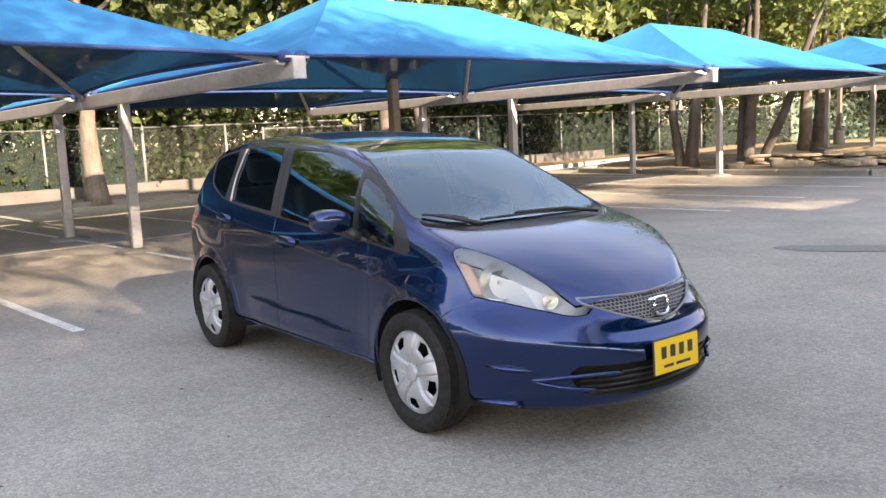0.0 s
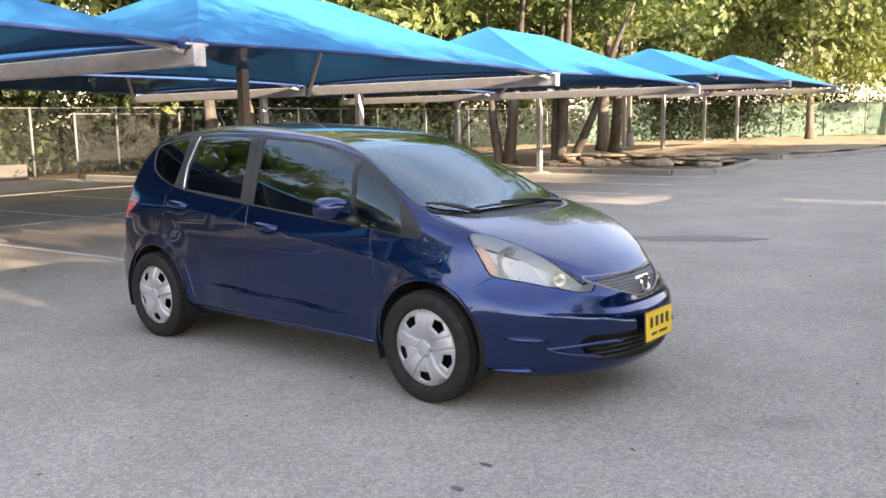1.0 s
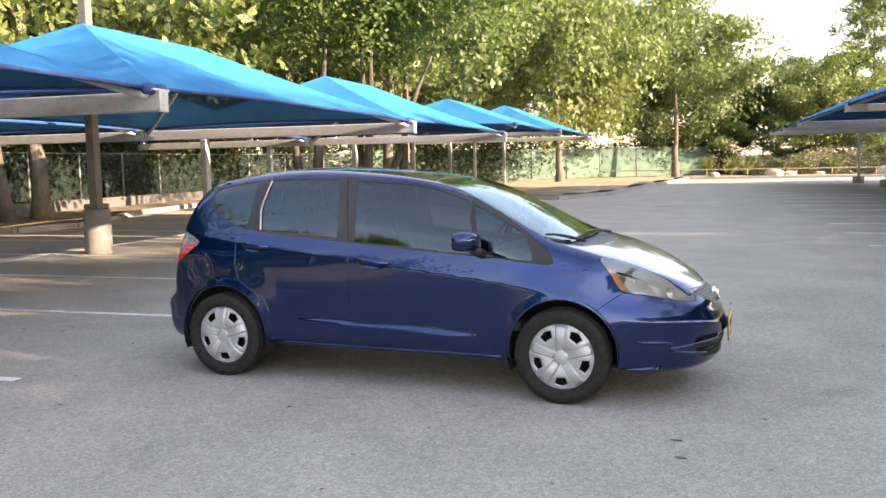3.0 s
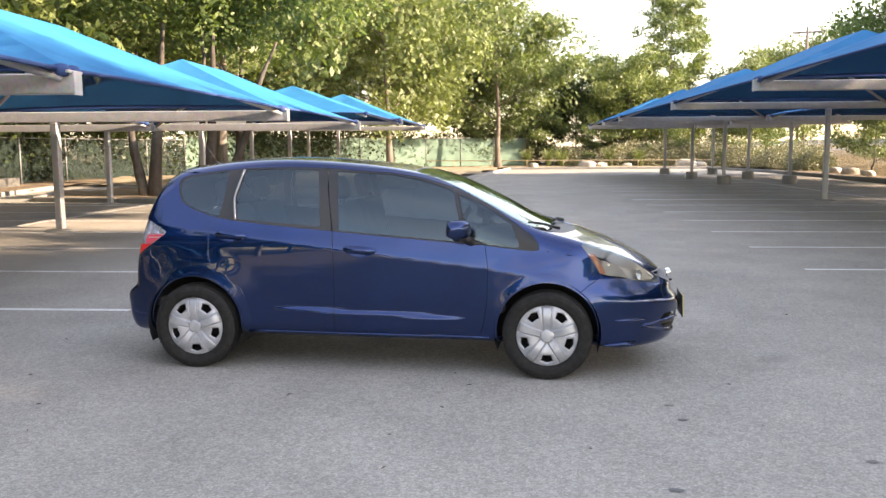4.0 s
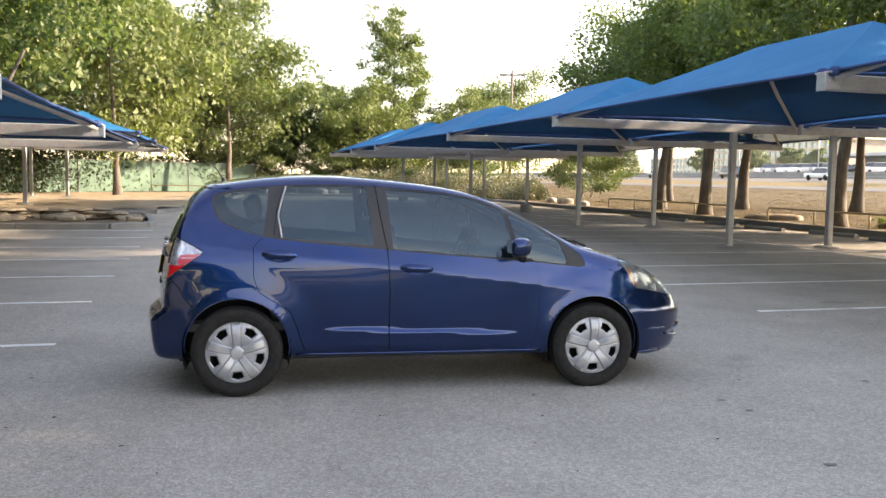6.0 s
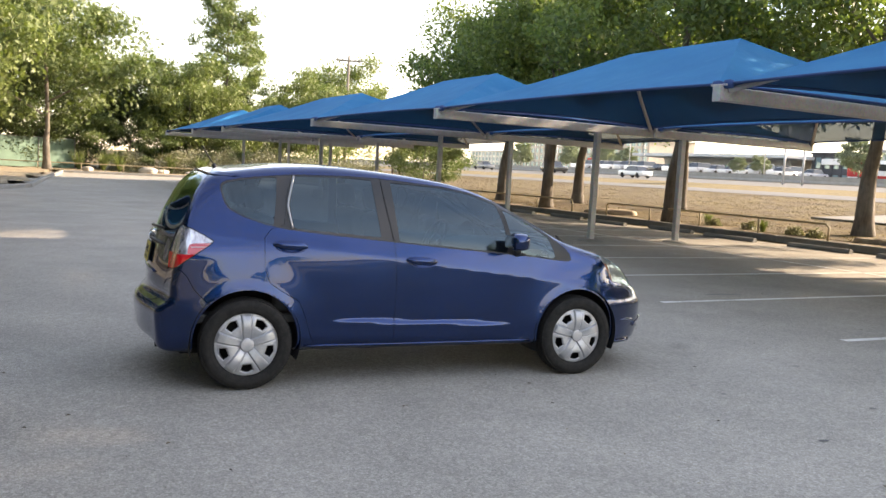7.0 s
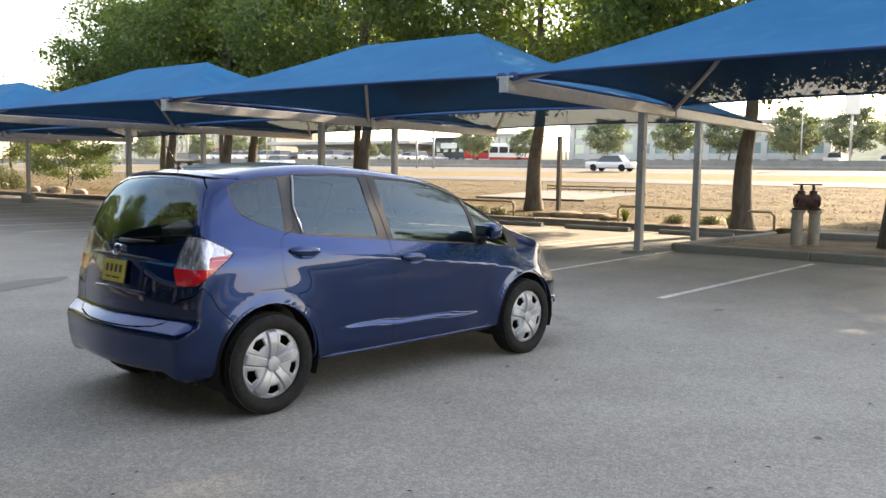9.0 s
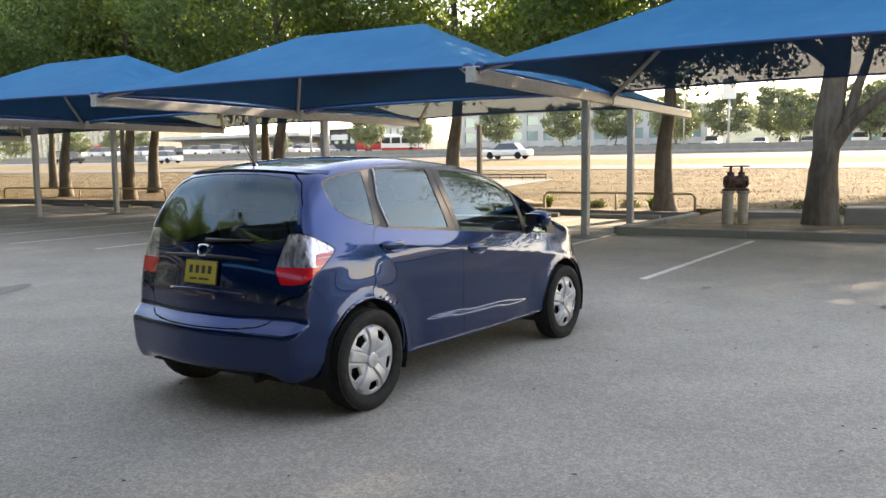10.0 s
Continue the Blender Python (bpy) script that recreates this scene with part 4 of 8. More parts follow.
SCREEN = [(1.283, 0.0), (1.270, 0.35), (1.235, 0.50), (1.165, 0.592), (1.085, 0.630), (0.974, 0.616), (0.792, 0.574), (0.59, 0.522), (0.394, 0.486), (0.315, 0.44), (0.292, 0.3), (0.285, 0.0)]
SCREEN = SCREEN + [(x, -y) for x, y in SCREEN[-2:0:-1]]
COWL = [(1.432, 0.0), (1.417, 0.20), (1.387, 0.355), (1.337, 0.50), (1.205, 0.632), (1.10, 0.645), (1.18, 0.595), (1.24, 0.48), (1.27, 0.30), (1.278, 0.0)]
COWL = COWL + [(x, -y) for x, y in COWL[-2:0:-1]]
GRILLE = [(0.0, 0.674), (0.20, 0.682), (0.385, 0.690), (0.37, 0.668), (0.25, 0.616), (0.10, 0.568), (0.0, 0.558)]
GRILLE = GRILLE + [(-y, z) for y, z in GRILLE[-2:0:-1]]
INTAKE = [(0.0, 0.405), (0.30, 0.410), (0.46, 0.414), (0.50, 0.375), (0.455, 0.295), (0.40, 0.272), (0.2, 0.252), (0.0, 0.248)]
INTAKE = INTAKE + [(-y, z) for y, z in INTAKE[-2:0:-1]]
HATCH = [(0.0, 0.528), (0.25, 0.531), (0.44, 0.548), (0.505, 0.575), (0.535, 0.66), (0.552, 0.78), (0.510, 0.86), (0.552, 1.03), (0.615, 1.075), (0.595, 1.22), (0.525, 1.34), (0.44, 1.387), (0.2, 1.406), (0.0, 1.410)]
HATCH = HATCH + [(-y, z) for y, z in HATCH[-2:0:-1]]
BACK_GLASS = [(0.0, 0.985), (0.30, 0.990), (0.50, 1.022), (0.598, 1.078), (0.577, 1.22), (0.508, 1.325), (0.425, 1.368), (0.2, 1.388), (0.0, 1.392)]
BACK_GLASS = BACK_GLASS + [(-y, z) for y, z in BACK_GLASS[-2:0:-1]]
TAIL_LAMP = [(-1.466, 0.966), (-1.52, 1.002), (-1.60, 1.042), (-1.66, 1.066), (-1.95, 1.075), (-1.95, 0.772), (-1.72, 0.780), (-1.634, 0.846), (-1.565, 0.895)]
F_BUMPER = [(1.45, 0.10), (1.45, 0.585), (1.519, 0.637), (1.60, 0.692), (1.66, 0.712), (1.76, 0.700), (1.90, 0.668), (2.0, 0.662), (2.3, 0.662), (2.3, 0.10)]
R_BUMPER = [(-1.45, 0.10), (-1.45, 0.53), (-1.52, 0.59), (-1.59, 0.66), (-1.63, 0.74), (-1.68, 0.787), (-1.74, 0.70), (-1.79, 0.565), (-1.86, 0.533), (-2.2, 0.53), (-2.2, 0.10)]


def tail_inner(p):
    return 0.505 + 0.25 * np.maximum(0, p[:, 2] - 0.86) + 0.55 * np.maximum(0, 0.86 - p[:, 2]) - np.abs(p[:, 1])


def cut_body():
    """All panels of the body, by name."""
    v, t = surface(0.021)
    lab = np.zeros(len(t), int)
    names = ["body"]

    def label(n):
        names.append(n)
        return len(names) - 1

    gap = label("gap")
    arch = label("arch")
    for ax in (AXLE, -AXLE):
        v, t, lab = split(v, t, lab, side_cut(lambda x, z, ax=ax: np.sqrt((x - ax) ** 2 + (z - HUB - 0.014) ** 2) - 0.340, 0.40), [0], arch)
    panels = {}

    def panel(name, f, only, width=0.0032):
        """Cuts out a panel, with an open joint round it."""
        nonlocal v, t, lab
        k = label(name)
        tmp = label("tmp")
        v, t, lab = split(v, t, lab, lambda p: f(p) - width, only, tmp)
        v, t, lab = split(v, t, lab, lambda p: f(p) + width, [tmp], k)
        lab[lab == tmp] = gap
        return k

    def patch(name, f, only):
        nonlocal v, t, lab
        k = label(name)
        v, t, lab = split(v, t, lab, f, only, k)
        return k

    bon = panel("bonnet", plan_cut(outline(BONNET), 0.55), [0])
    scr = patch("screen_surround", plan_cut(lambda x, y: outline(SCREEN)(x, y) - 0.014, 0.8), [0])
    patch("windscreen", plan_cut(outline(SCREEN), 0.8), [scr])
    patch("cowl", plan_cut(outline(COWL), 0.85), [0, scr])
    for s, nm in ((-1, "right"), (1, "left")):
        panel("headlamp_" + nm, side_cut(outline(HEAD), 0.30, s), [0], 0.0028)
    grille = patch("grille_back", end_cut(outline(GRILLE)), [0])
    bump = panel("front_bumper", lambda p: np.maximum(outline(F_BUMPER)(p[:, 0], p[:, 2]), 1.4 - p[:, 0]), [0], 0.0022)
    patch("intake_back", end_cut(outline(INTAKE)), [bump])
    for s, nm in ((-1, "right"), (1, "left")):
        panel("tail_lamp_" + nm, lambda p, s=s: np.maximum(side_cut(outline(TAIL_LAMP), 0.30, s)(p), tail_inner(p)), [0], 0.0028)
    hatch = panel("tailgate", end_cut(outline(HATCH), False), [0], 0.0035)
    patch("rear_glass", end_cut(outline(BACK_GLASS), False), [hatch])
    panel("rear_bumper", lambda p: np.maximum(outline(R_BUMPER)(p[:, 0], p[:, 2]), p[:, 0] + 1.4), [0], 0.0025)
    v, t, lab = split(v, t, lab, side_cut(outline([(1.205, 0.872), (1.50, 0.828), (1.50, 0.826), (1.205, 0.870)], 0.0022), 0.40), [0], gap)
    for s, nm in ((-1, "right"), (1, "left")):
        fd = panel("front_door_" + nm, side_cut(outline(F_DOOR, 0.004), 0.40, s), [0], 0.0019)
        rd = panel("rear_door_" + nm, side_cut(outline(R_DOOR, 0.0), 0.40, s), [0], 0.0019)
        dlo = side_cut(outline(DLO), "flank", s)
        a = patch("front_frame_" + nm, dlo, [fd])
        b = patch("rear_frame_" + nm, dlo, [rd])
        c = patch("side_trim_" + nm, dlo, [0])
        patch("pillar_trim_" + nm, lambda p: np.maximum(-0.75 - p[:, 0], p[:, 0] - 0.3), [c])
        c2 = patch("corner_trim_" + nm, lambda p: 0.3 - p[:, 0], [c])
        patch("front_window_" + nm, side_cut(outline(F_GLASS, 0.004), "flank", s), [a])
        patch("rear_window_" + nm, side_cut(outline(R_GLASS, 0.004), "flank", s), [b])
        patch("quarter_window_" + nm, side_cut(outline(Q_GLASS, 0.004), "flank", s), [c])
        patch("corner_window_" + nm, side_cut(outline(T_GLASS, 0.004), "flank", s), [c2])
    return v, t, lab, names


def panel_mesh(name, v, t, mat, push=0.0, lip=0.010, flat=0.0):
    """A panel with a folded lip round its open edge, and the shell's own smooth normals."""
    used, inv = np.unique(t, return_inverse=True)
    p = settle(v[used], 0.0, 2)
    t = inv.reshape(t.shape)
    g = gradient(p)
    nrm = g / np.linalg.norm(g, axis=1)[:, None]
    if flat:
        lin = np.c_[np.ones(len(p)), p[:, [0, 2]]]
        smooth_n = lin @ np.linalg.lstsq(lin, nrm, rcond=None)[0]
        nrm = nrm * (1 - flat) + flat * smooth_n
        nrm /= np.linalg.norm(nrm, axis=1)[:, None]
    p = p - nrm * push
    if lip:
        e = np.concatenate([t[:, [0, 1]], t[:, [1, 2]], t[:, [2, 0]]])
        key = e[:, 0].astype(np.int64) * (len(p) + 1) + e[:, 1]
        rev = e[:, 1].astype(np.int64) * (len(p) + 1) + e[:, 0]
        edge = e[~np.isin(key, rev)]
        border = np.unique(edge)
        idx = np.full(len(p), -1)
        idx[border] = len(p) + np.arange(len(border))
        p = np.concatenate([p, p[border] - nrm[border] * lip])
        a, b = edge[:, 0], edge[:, 1]
        lip_t = np.concatenate([np.stack([b, a, idx[a]], 1), np.stack([b, idx[a], idx[b]], 1)])
        nrm = np.concatenate([nrm, nrm[border]])
        t = np.concatenate([t, lip_t])
    me = bpy.data.meshes.new(name)
    me.vertices.add(len(p))
    me.vertices.foreach_set("co", p.reshape(-1))
    me.loops.add(len(t) * 3)
    me.loops.foreach_set("vertex_index", t.reshape(-1))
    me.polygons.add(len(t))
    me.polygons.foreach_set("loop_start", np.arange(len(t)) * 3)
    me.polygons.foreach_set("loop_total", np.full(len(t), 3))
    me.polygons.foreach_set("use_smooth", np.ones(len(t), bool))
    me.materials.append(mat)
    me.update(calc_edges=True)
    me.normals_split_custom_set_from_vertices([tuple(n) for n in nrm])
    return me


def mat_paint():
    m = Mat("blue_metallic_paint", (0.004, 0.024, 0.11), 0.22, 0.90, Specular_IOR_Level=0.15, Coat_Weight=0.90, Coat_Roughness=0.01, Coat_IOR=1.55)
    flake = m.voronoi(1400, out="Color")
    n = m.noise(3, 3, 0.6)
    c = m.ramp(n, (0.35, (0.0004, 0.0215, 0.100)), (0.65, (0.0006, 0.0255, 0.120)))
    c = m.mix(1.0, c, m.ramp(flake, (0.2, 0.8), (0.8, 1.2)), "MULTIPLY")
    m.color(c)
    d = m.noise(14, 5, 0.65)
    m.l.new(m.ramp(d, (0.35, 0.004), (0.75, 0.016)), m.b.inputs["Coat Roughness"])
    return m.mat


def mat_glass(name, tint, ior=1.85):
    """Window glass: mirror-like by angle over a tinted see-through pane."""
    m = Mat(name)
    m.n.remove(m.b)
    see = m.n.new("ShaderNodeBsdfTransparent")
    see.inputs["Color"].default_value = (*tint, 1)
    gl = m.n.new("ShaderNodeBsdfGlossy")
    gl.inputs["Roughness"].default_value = 0.012
    gl.inputs["Color"].default_value = (0.72, 0.91, 1.0, 1)
    fr = m.n.new("ShaderNodeFresnel")
    fr.inputs["IOR"].default_value = ior
    mx = m.n.new("ShaderNodeMixShader")
    m.l.new(fr.outputs[0], mx.inputs[0])
    m.l.new(see.outputs[0], mx.inputs[1])
    m.l.new(gl.outputs[0], mx.inputs[2])
    m.l.new(mx.outputs[0], m.out.inputs["Surface"])
    return m.mat


M_PAINT = mat_paint()
M_TINT = mat_glass("tinted_glass", (0.30, 0.36, 0.38))
M_CLEAR = mat_glass("windscreen_glass", (0.68, 0.78, 0.78), 2.3)
M_LENS = mat_glass("lamp_lens", (0.92, 0.93, 0.94), 1.5)
M_BLACK = Mat("black_plastic", (0.016, 0.016, 0.017), 0.45).mat
M_GREYTRIM = Mat("grey_trim", (0.026, 0.026, 0.029), 0.45).mat
M_HIGHLIGHT = Mat("pillar_highlight_grey", (0.30, 0.31, 0.33), 0.28, 0.5).mat
M_GRILLE = Mat("grey_grille_plastic", (0.20, 0.205, 0.215), 0.4).mat
M_UNDER = Mat("underbody_black", (0.008, 0.008, 0.008), 0.9).mat
M_CHROME = Mat("chrome", (0.82, 0.83, 0.85), 0.08, 1.0).mat
M_RED_LENS = Mat("red_lens", (0.62, 0.008, 0.014), 0.06, Coat_Weight=1.0).mat


def mat_clear_lens():
    """A clear lens over silvered facets."""
    m = Mat("clear_ribbed_lens", (0.55, 0.54, 0.57), 0.22, 0.7, Coat_Weight=1.0, Coat_Roughness=0.03)
    n = m.noise(34, 2, 0.5, stretch=(1.0, 1.0, 0.35))
    m.color(m.ramp(n, (0.35, (0.22, 0.21, 0.24)), (0.5, (0.50, 0.48, 0.52)), (0.68, (0.80, 0.79, 0.82)))).bump(n, 0.6, 0.012)
    return m.mat


M_WHITE_LENS = mat_clear_lens()
M_PINK_LENS = Mat("pale_red_lens", (0.62, 0.07, 0.10), 0.12, Coat_Weight=1.0).mat
M_ROSE_LENS = Mat("rose_lens", (0.46, 0.33, 0.36), 0.14, Coat_Weight=1.0).mat
M_AMBER = Mat("amber_lens", (0.58, 0.25, 0.15), 0.12, Coat_Weight=1.0).mat
M_REFLECTOR = Mat("lamp_reflector", (0.80, 0.78, 0.72), 0.18, 0.9).mat
M_LAMPGREY = Mat("lamp_grey_plastic", (0.60, 0.585, 0.55), 0.35, 0.4).mat
M_BEZEL = Mat("lamp_bezel", (0.40, 0.39, 0.37), 0.32, 0.6).mat
M_PLATE_Y = Mat("yellow_plate", (0.80, 0.54, 0.03), 0.4).mat
# the tail plate has a duller yellow than the nose plate
M_PLATE_DULL = Mat("dull_yellow_plate", (0.46, 0.36, 0.05), 0.45).mat
M_INK = Mat("dark_ink", (0.03, 0.035, 0.035), 0.5).mat
M_SEAT = Mat("grey_seat_cloth", (0.19, 0.185, 0.18), 0.9).mat
M_CABIN = Mat("cabin_plastic", (0.085, 0.085, 0.088), 0.6).mat
M_HEADLINER = Mat("headliner", (0.38, 0.37, 0.35), 0.95).mat


def mat_tyre():
    m = Mat("tyre_rubber", (0.028, 0.028, 0.029), 0.8, Specular_IOR_Level=0.2)
    n = m.noise(26, 5, 0.7)
    m.color(m.ramp(n, (0.3, (0.012, 0.012, 0.012)), (0.75, (0.032, 0.031, 0.030)))).bump(n, 0.25, 0.004)
    return m.mat


M_TYRE = mat_tyre()


def mat_cover():
    m = Mat("silver_wheel_cover", (0.60, 0.61, 0.63), 0.36, 0.45)
    n = m.noise(18, 5, 0.65)
    m.color(m.ramp(n, (0.35, (0.38, 0.39, 0.41)), (0.75, (0.52, 0.52, 0.54))))
    return m.mat


M_COVER = mat_cover()


def wheel(parent, x, side, turn):
    """Tyre with tread, steel rim and a silver five-spoke cover with five dark openings. side: -1 for the car's right."""
    root = new("wheel")
    root.parent = parent
    root.matrix_basis = Matrix.Translation((x, side * 0.722, HUB - 0.004)) @ Matrix.Rotation(radians(90 if side < 0 else -90), 4, "X") @ Matrix.Rotation(radians(turn), 4, "Z")
    R = 0.3005
    # tyre: local z points outwards
    prof = [(0.207, -0.075), (0.238, -0.088), (0.268, -0.086), (0.288, -0.074), (0.2965, -0.058), (R, -0.03), (R, 0.03), (0.2965, 0.058), (0.288, 0.074),
            (0.279, 0.081), (0.268, 0.086), (0.250, 0.0895), (0.248, 0.0885), (0.238, 0.089), (0.222, 0.084), (0.210, 0.074), (0.207, 0.060)]
    bm = bmesh.new()
    lathe(bm, prof, 96)
    part("tyre", bm, M_TYRE, root, "black rubber tyre", smooth=True, angle=50)
    bm = bmesh.new()
    for k in range(72):
        a = 2 * math.pi * k / 72
        for z0, z1 in ((-0.070, -0.034), (-0.027, -0.004), (0.004, 0.027), (0.034, 0.070)):
            m = Matrix.Rotation(a + z0 * 2.5, 4, "Z")
            box(bm, (R - 0.012, -0.0105, z0), (R + 0.0035 - (0.006 if abs(z0 + z1) > 0.08 else 0), 0.0105, z1), 0.0, m)
    part("tread", bm, M_TYRE, root)
    bm = bmesh.new()
    lathe(bm, [(0.208, 0.062), (0.198, 0.050), (0.178, 0.0), (0.17, -0.05), (0.0, -0.05)], 48)
    part("rim", bm, M_UNDER, root, "dark steel rim", smooth=True, angle=40)
    # cover: dished disc with five openings between broad spokes
    nr, na = 44, 400
    verts, faces = [], []
    hub_r, edge_r = 0.044, 0.213

    def hole(r, a):
        """Below zero in an opening; openings sit between the spokes near the rim."""
        q = (a / (2 * math.pi) * 5) % 1.0 - 0.5
        arc = q * 2 * math.pi / 5 * r
        return max(abs(arc) - (0.029 + 0.34 * (r - 0.140)), 0.130 + 0.14 * abs(arc) - r, r - 0.184 + 0.26 * abs(arc))

    def groove(r, a):
        q = (a / (2 * math.pi) * 5 + 0.5) % 1.0 - 0.5
        arc = abs(q * 2 * math.pi / 5 * r)
        return math.exp(-((arc - (0.024 + 0.075 * (r - 0.05))) / 0.0042) ** 2)

    rs = [hub_r + (edge_r - hub_r) * i / nr for i in range(nr + 1)]
    for r in rs:
        for k in range(na):
            a = 2 * math.pi * k / na
            u = (r - hub_r) / (edge_r - hub_r)
            h = 0.070 + 0.018 * math.sin(math.pi * min(1, u * 1.05)) - 0.012 * u ** 6
            h -= 0.009 * groove(r, a) * (1 if u < 0.90 else 0)
            q = abs((a / (2 * math.pi) * 5 + 0.5) % 1.0 - 0.5) * 2 * math.pi / 5 * r
            h += (0.011 * smooth(0.024 + 0.075 * (r - 0.05) + 0.005, 0.021 + 0.075 * (r - 0.05), q) - 0.005) * (1 - smooth(0.86, 0.94, u))
            hh = hole(r, a)
            if hh < 0.006:
                h -= 0.010 * min(1, (0.006 - hh) / 0.006)
            verts.append((r * math.cos(a), r * math.sin(a), h))
    for i in range(nr):
        for k in range(na):
            rm, am = (rs[i] + rs[i + 1]) / 2, 2 * math.pi * (k + 0.5) / na
            if hole(rm, am) < 0:
                continue
            faces.append((i * na + k, i * na + (k + 1) % na, (i + 1) * na + (k + 1) % na, (i + 1) * na + k))
    cover = add("wheel_cover", mesh_data("wheel_cover", verts, faces, M_COVER, smooth=True), root, "silver plastic five-spoke wheel cover")
    bm = bmesh.new()
    lathe(bm, [(0.213, 0.058), (0.216, 0.064), (0.215, 0.071), (0.211, 0.072)], 64)
    part("cover_rim", bm, M_COVER, cover, smooth=True)
    bm = bmesh.new()
    # five-sided centre cap with soft corners
    ring = []
    for rr, h in ((0.046, 0.066), (0.045, 0.080), (0.041, 0.084), (0.030, 0.086), (0.0, 0.0865)):
        ring.append([bm.verts.new((rr * (1 + 0.055 * math.cos(5 * a)) * math.cos(a), rr * (1 + 0.055 * math.cos(5 * a)) * math.sin(a), h)) for a in [2 * math.pi * (k / 40) for k in range(40)]] if rr else [bm.verts.new((0, 0, h))])
    for r0, r1 in zip(ring[:-2], ring[1:-1]):
        for k in range(40):
            bm.faces.new((r0[k], r0[(k + 1) % 40], r1[(k + 1) % 40], r1[k]))
    for k in range(40):
        bm.faces.new((ring[-2][k], ring[-2][(k + 1) % 40], ring[-1][0]))
    part("centre_cap", bm, M_COVER, cover, smooth=True, angle=35)
    return root


def on_shell(x, y0, z):
    """The place of the flank at a side-view point."""
    s = 1 if y0 > 0 else -1
    lo, hi = 0.0, 1.0
    for _ in range(40):
        mid = (lo + hi) / 2
        if shell(np.array([[x, mid, z]]))[0] < 0:
            lo = mid
        else:
            hi = mid
    return Vector((x, s * lo, z))


def front_of(y, z, front=True):
    """The place of the nose or tail at a point of the end view."""
    lo, hi = 0.0, 2.4
    for _ in range(40):
        mid = (lo + hi) / 2
        if shell(np.array([[mid if front else -mid, y, z]]))[0] < 0:
            lo = mid
        else:
            hi = mid
    return Vector((lo if front else -lo, y, z))


def shell_normal(p):
    g = gradient(np.array([[p.x, p.y, p.z]]))[0]
    return Vector(g).normalized()


def build_car():
    car = empty("car", label="dark blue metallic five-door hatchback parked on grey asphalt", category="car")
    v, t, lab, names = cut_body()
    by = {n: k for k, n in enumerate(names)}

    def tri(n):
        return t[lab == by[n]]

    def panel(n, as_name, mat, parent=car, label="", push=0.0, lip=0.010, flat=0.0):
        return add(as_name, panel_mesh(as_name, v, tri(n), mat, push, lip, flat), parent, label)

    panel("body", "body_shell", M_PAINT, label="blue metallic body shell with roof and wings")
    panel("bonnet", "bonnet", M_PAINT)
    panel("front_bumper", "front_bumper", M_PAINT)
    panel("rear_bumper", "rear_bumper", M_PAINT)
    gate = panel("tailgate", "tailgate", M_PAINT)
    panel("rear_glass", "rear_glass", M_TINT, gate, "dark tinted rear glass", 0.004, 0.0)
    panel("windscreen", "windscreen", M_CLEAR, label="clear windscreen reflecting the sky", push=0.003, lip=0.0)
    panel("screen_surround", "windscreen_seal", M_BLACK, label="black rubber seal", push=0.001)
    panel("cowl", "cowl", M_BLACK, label="black plastic cowl under the windscreen", push=0.012)
    panel("grille_back", "grille", M_BLACK, label="black grille", push=0.030, lip=-0.028)
    panel("intake_back", "air_intake", M_UNDER, label="black lower air intake", push=0.055, lip=-0.053)
    doors = {}
    for s, nm in ((-1, "right"), (1, "left")):
        fd = panel("front_door_" + nm, "front_door", M_PAINT)
        rd = panel("rear_door_" + nm, "rear_door", M_PAINT)
        doors[nm] = (fd, rd)
        panel("front_frame_" + nm, "window_frame", M_GREYTRIM, fd, "dark grey window frame", 0.003)
        panel("rear_frame_" + nm, "window_frame", M_GREYTRIM, rd, "dark grey window frame", 0.003)
        panel("side_trim_" + nm, "rear_side_trim", M_GREYTRIM, car, "dark grey trim round the quarter window", 0.003)
        if len(tri("pillar_trim_" + nm)):
            panel("pillar_trim_" + nm, "pillar_trim", M_GREYTRIM, car, "dark grey trim between the doors", 0.003)
        panel("corner_trim_" + nm, "corner_trim", M_BLACK, car, "black trim round the corner window", 0.003)
        panel("front_window_" + nm, "window_pane", M_TINT, fd, "dark tinted glass", 0.008, 0.0, 0.8)
        panel("rear_window_" + nm, "window_pane", M_TINT, rd, "dark tinted glass", 0.008, 0.0, 0.8)
        panel("quarter_window_" + nm, "quarter_window", M_TINT, car, "dark tinted glass", 0.006, 0.0, 0.8)
        panel("corner_window_" + nm, "corner_window", M_TINT, car, "dark tinted glass", 0.006, 0.0, 0.85)
    # dark inner skin, seen in the joints only
    iv, it = surface(0.045, -0.030)
    il = np.zeros(len(it), int)
    for s in (-1, 1):
        for k, poly in ((1, DLO),):
            iv, it, il = split(iv, it, il, side_cut(outline(poly, -0.01), "flank", s), [0], 1)
    iv, it, il = split(iv, it, il, plan_cut(outline(SCREEN, -0.01), 0.8), [0], 1)
    iv, it, il = split(iv, it, il, end_cut(outline(BACK_GLASS, -0.01), False), [0], 1)
    iv, it, il = split(iv, it, il, end_cut(outline(GRILLE, 0.02)), [0], 1)
    iv, it, il = split(iv, it, il, end_cut(outline(INTAKE, 0.02)), [0], 1)
    for s in (-1, 1):
        iv, it, il = split(iv, it, il, side_cut(outline(HEAD, 0.02), 0.20, s), [0], 1)
        for ax in (AXLE, -AXLE):
            iv, it, il = split(iv, it, il, side_cut(lambda x, z, ax=ax: np.sqrt((x - ax) ** 2 + (z - HUB - 0.014) ** 2) - 0.358, 0.40), [0], 1)
    keep = it[il == 0]
    used, inv = np.unique(keep, return_inverse=True)
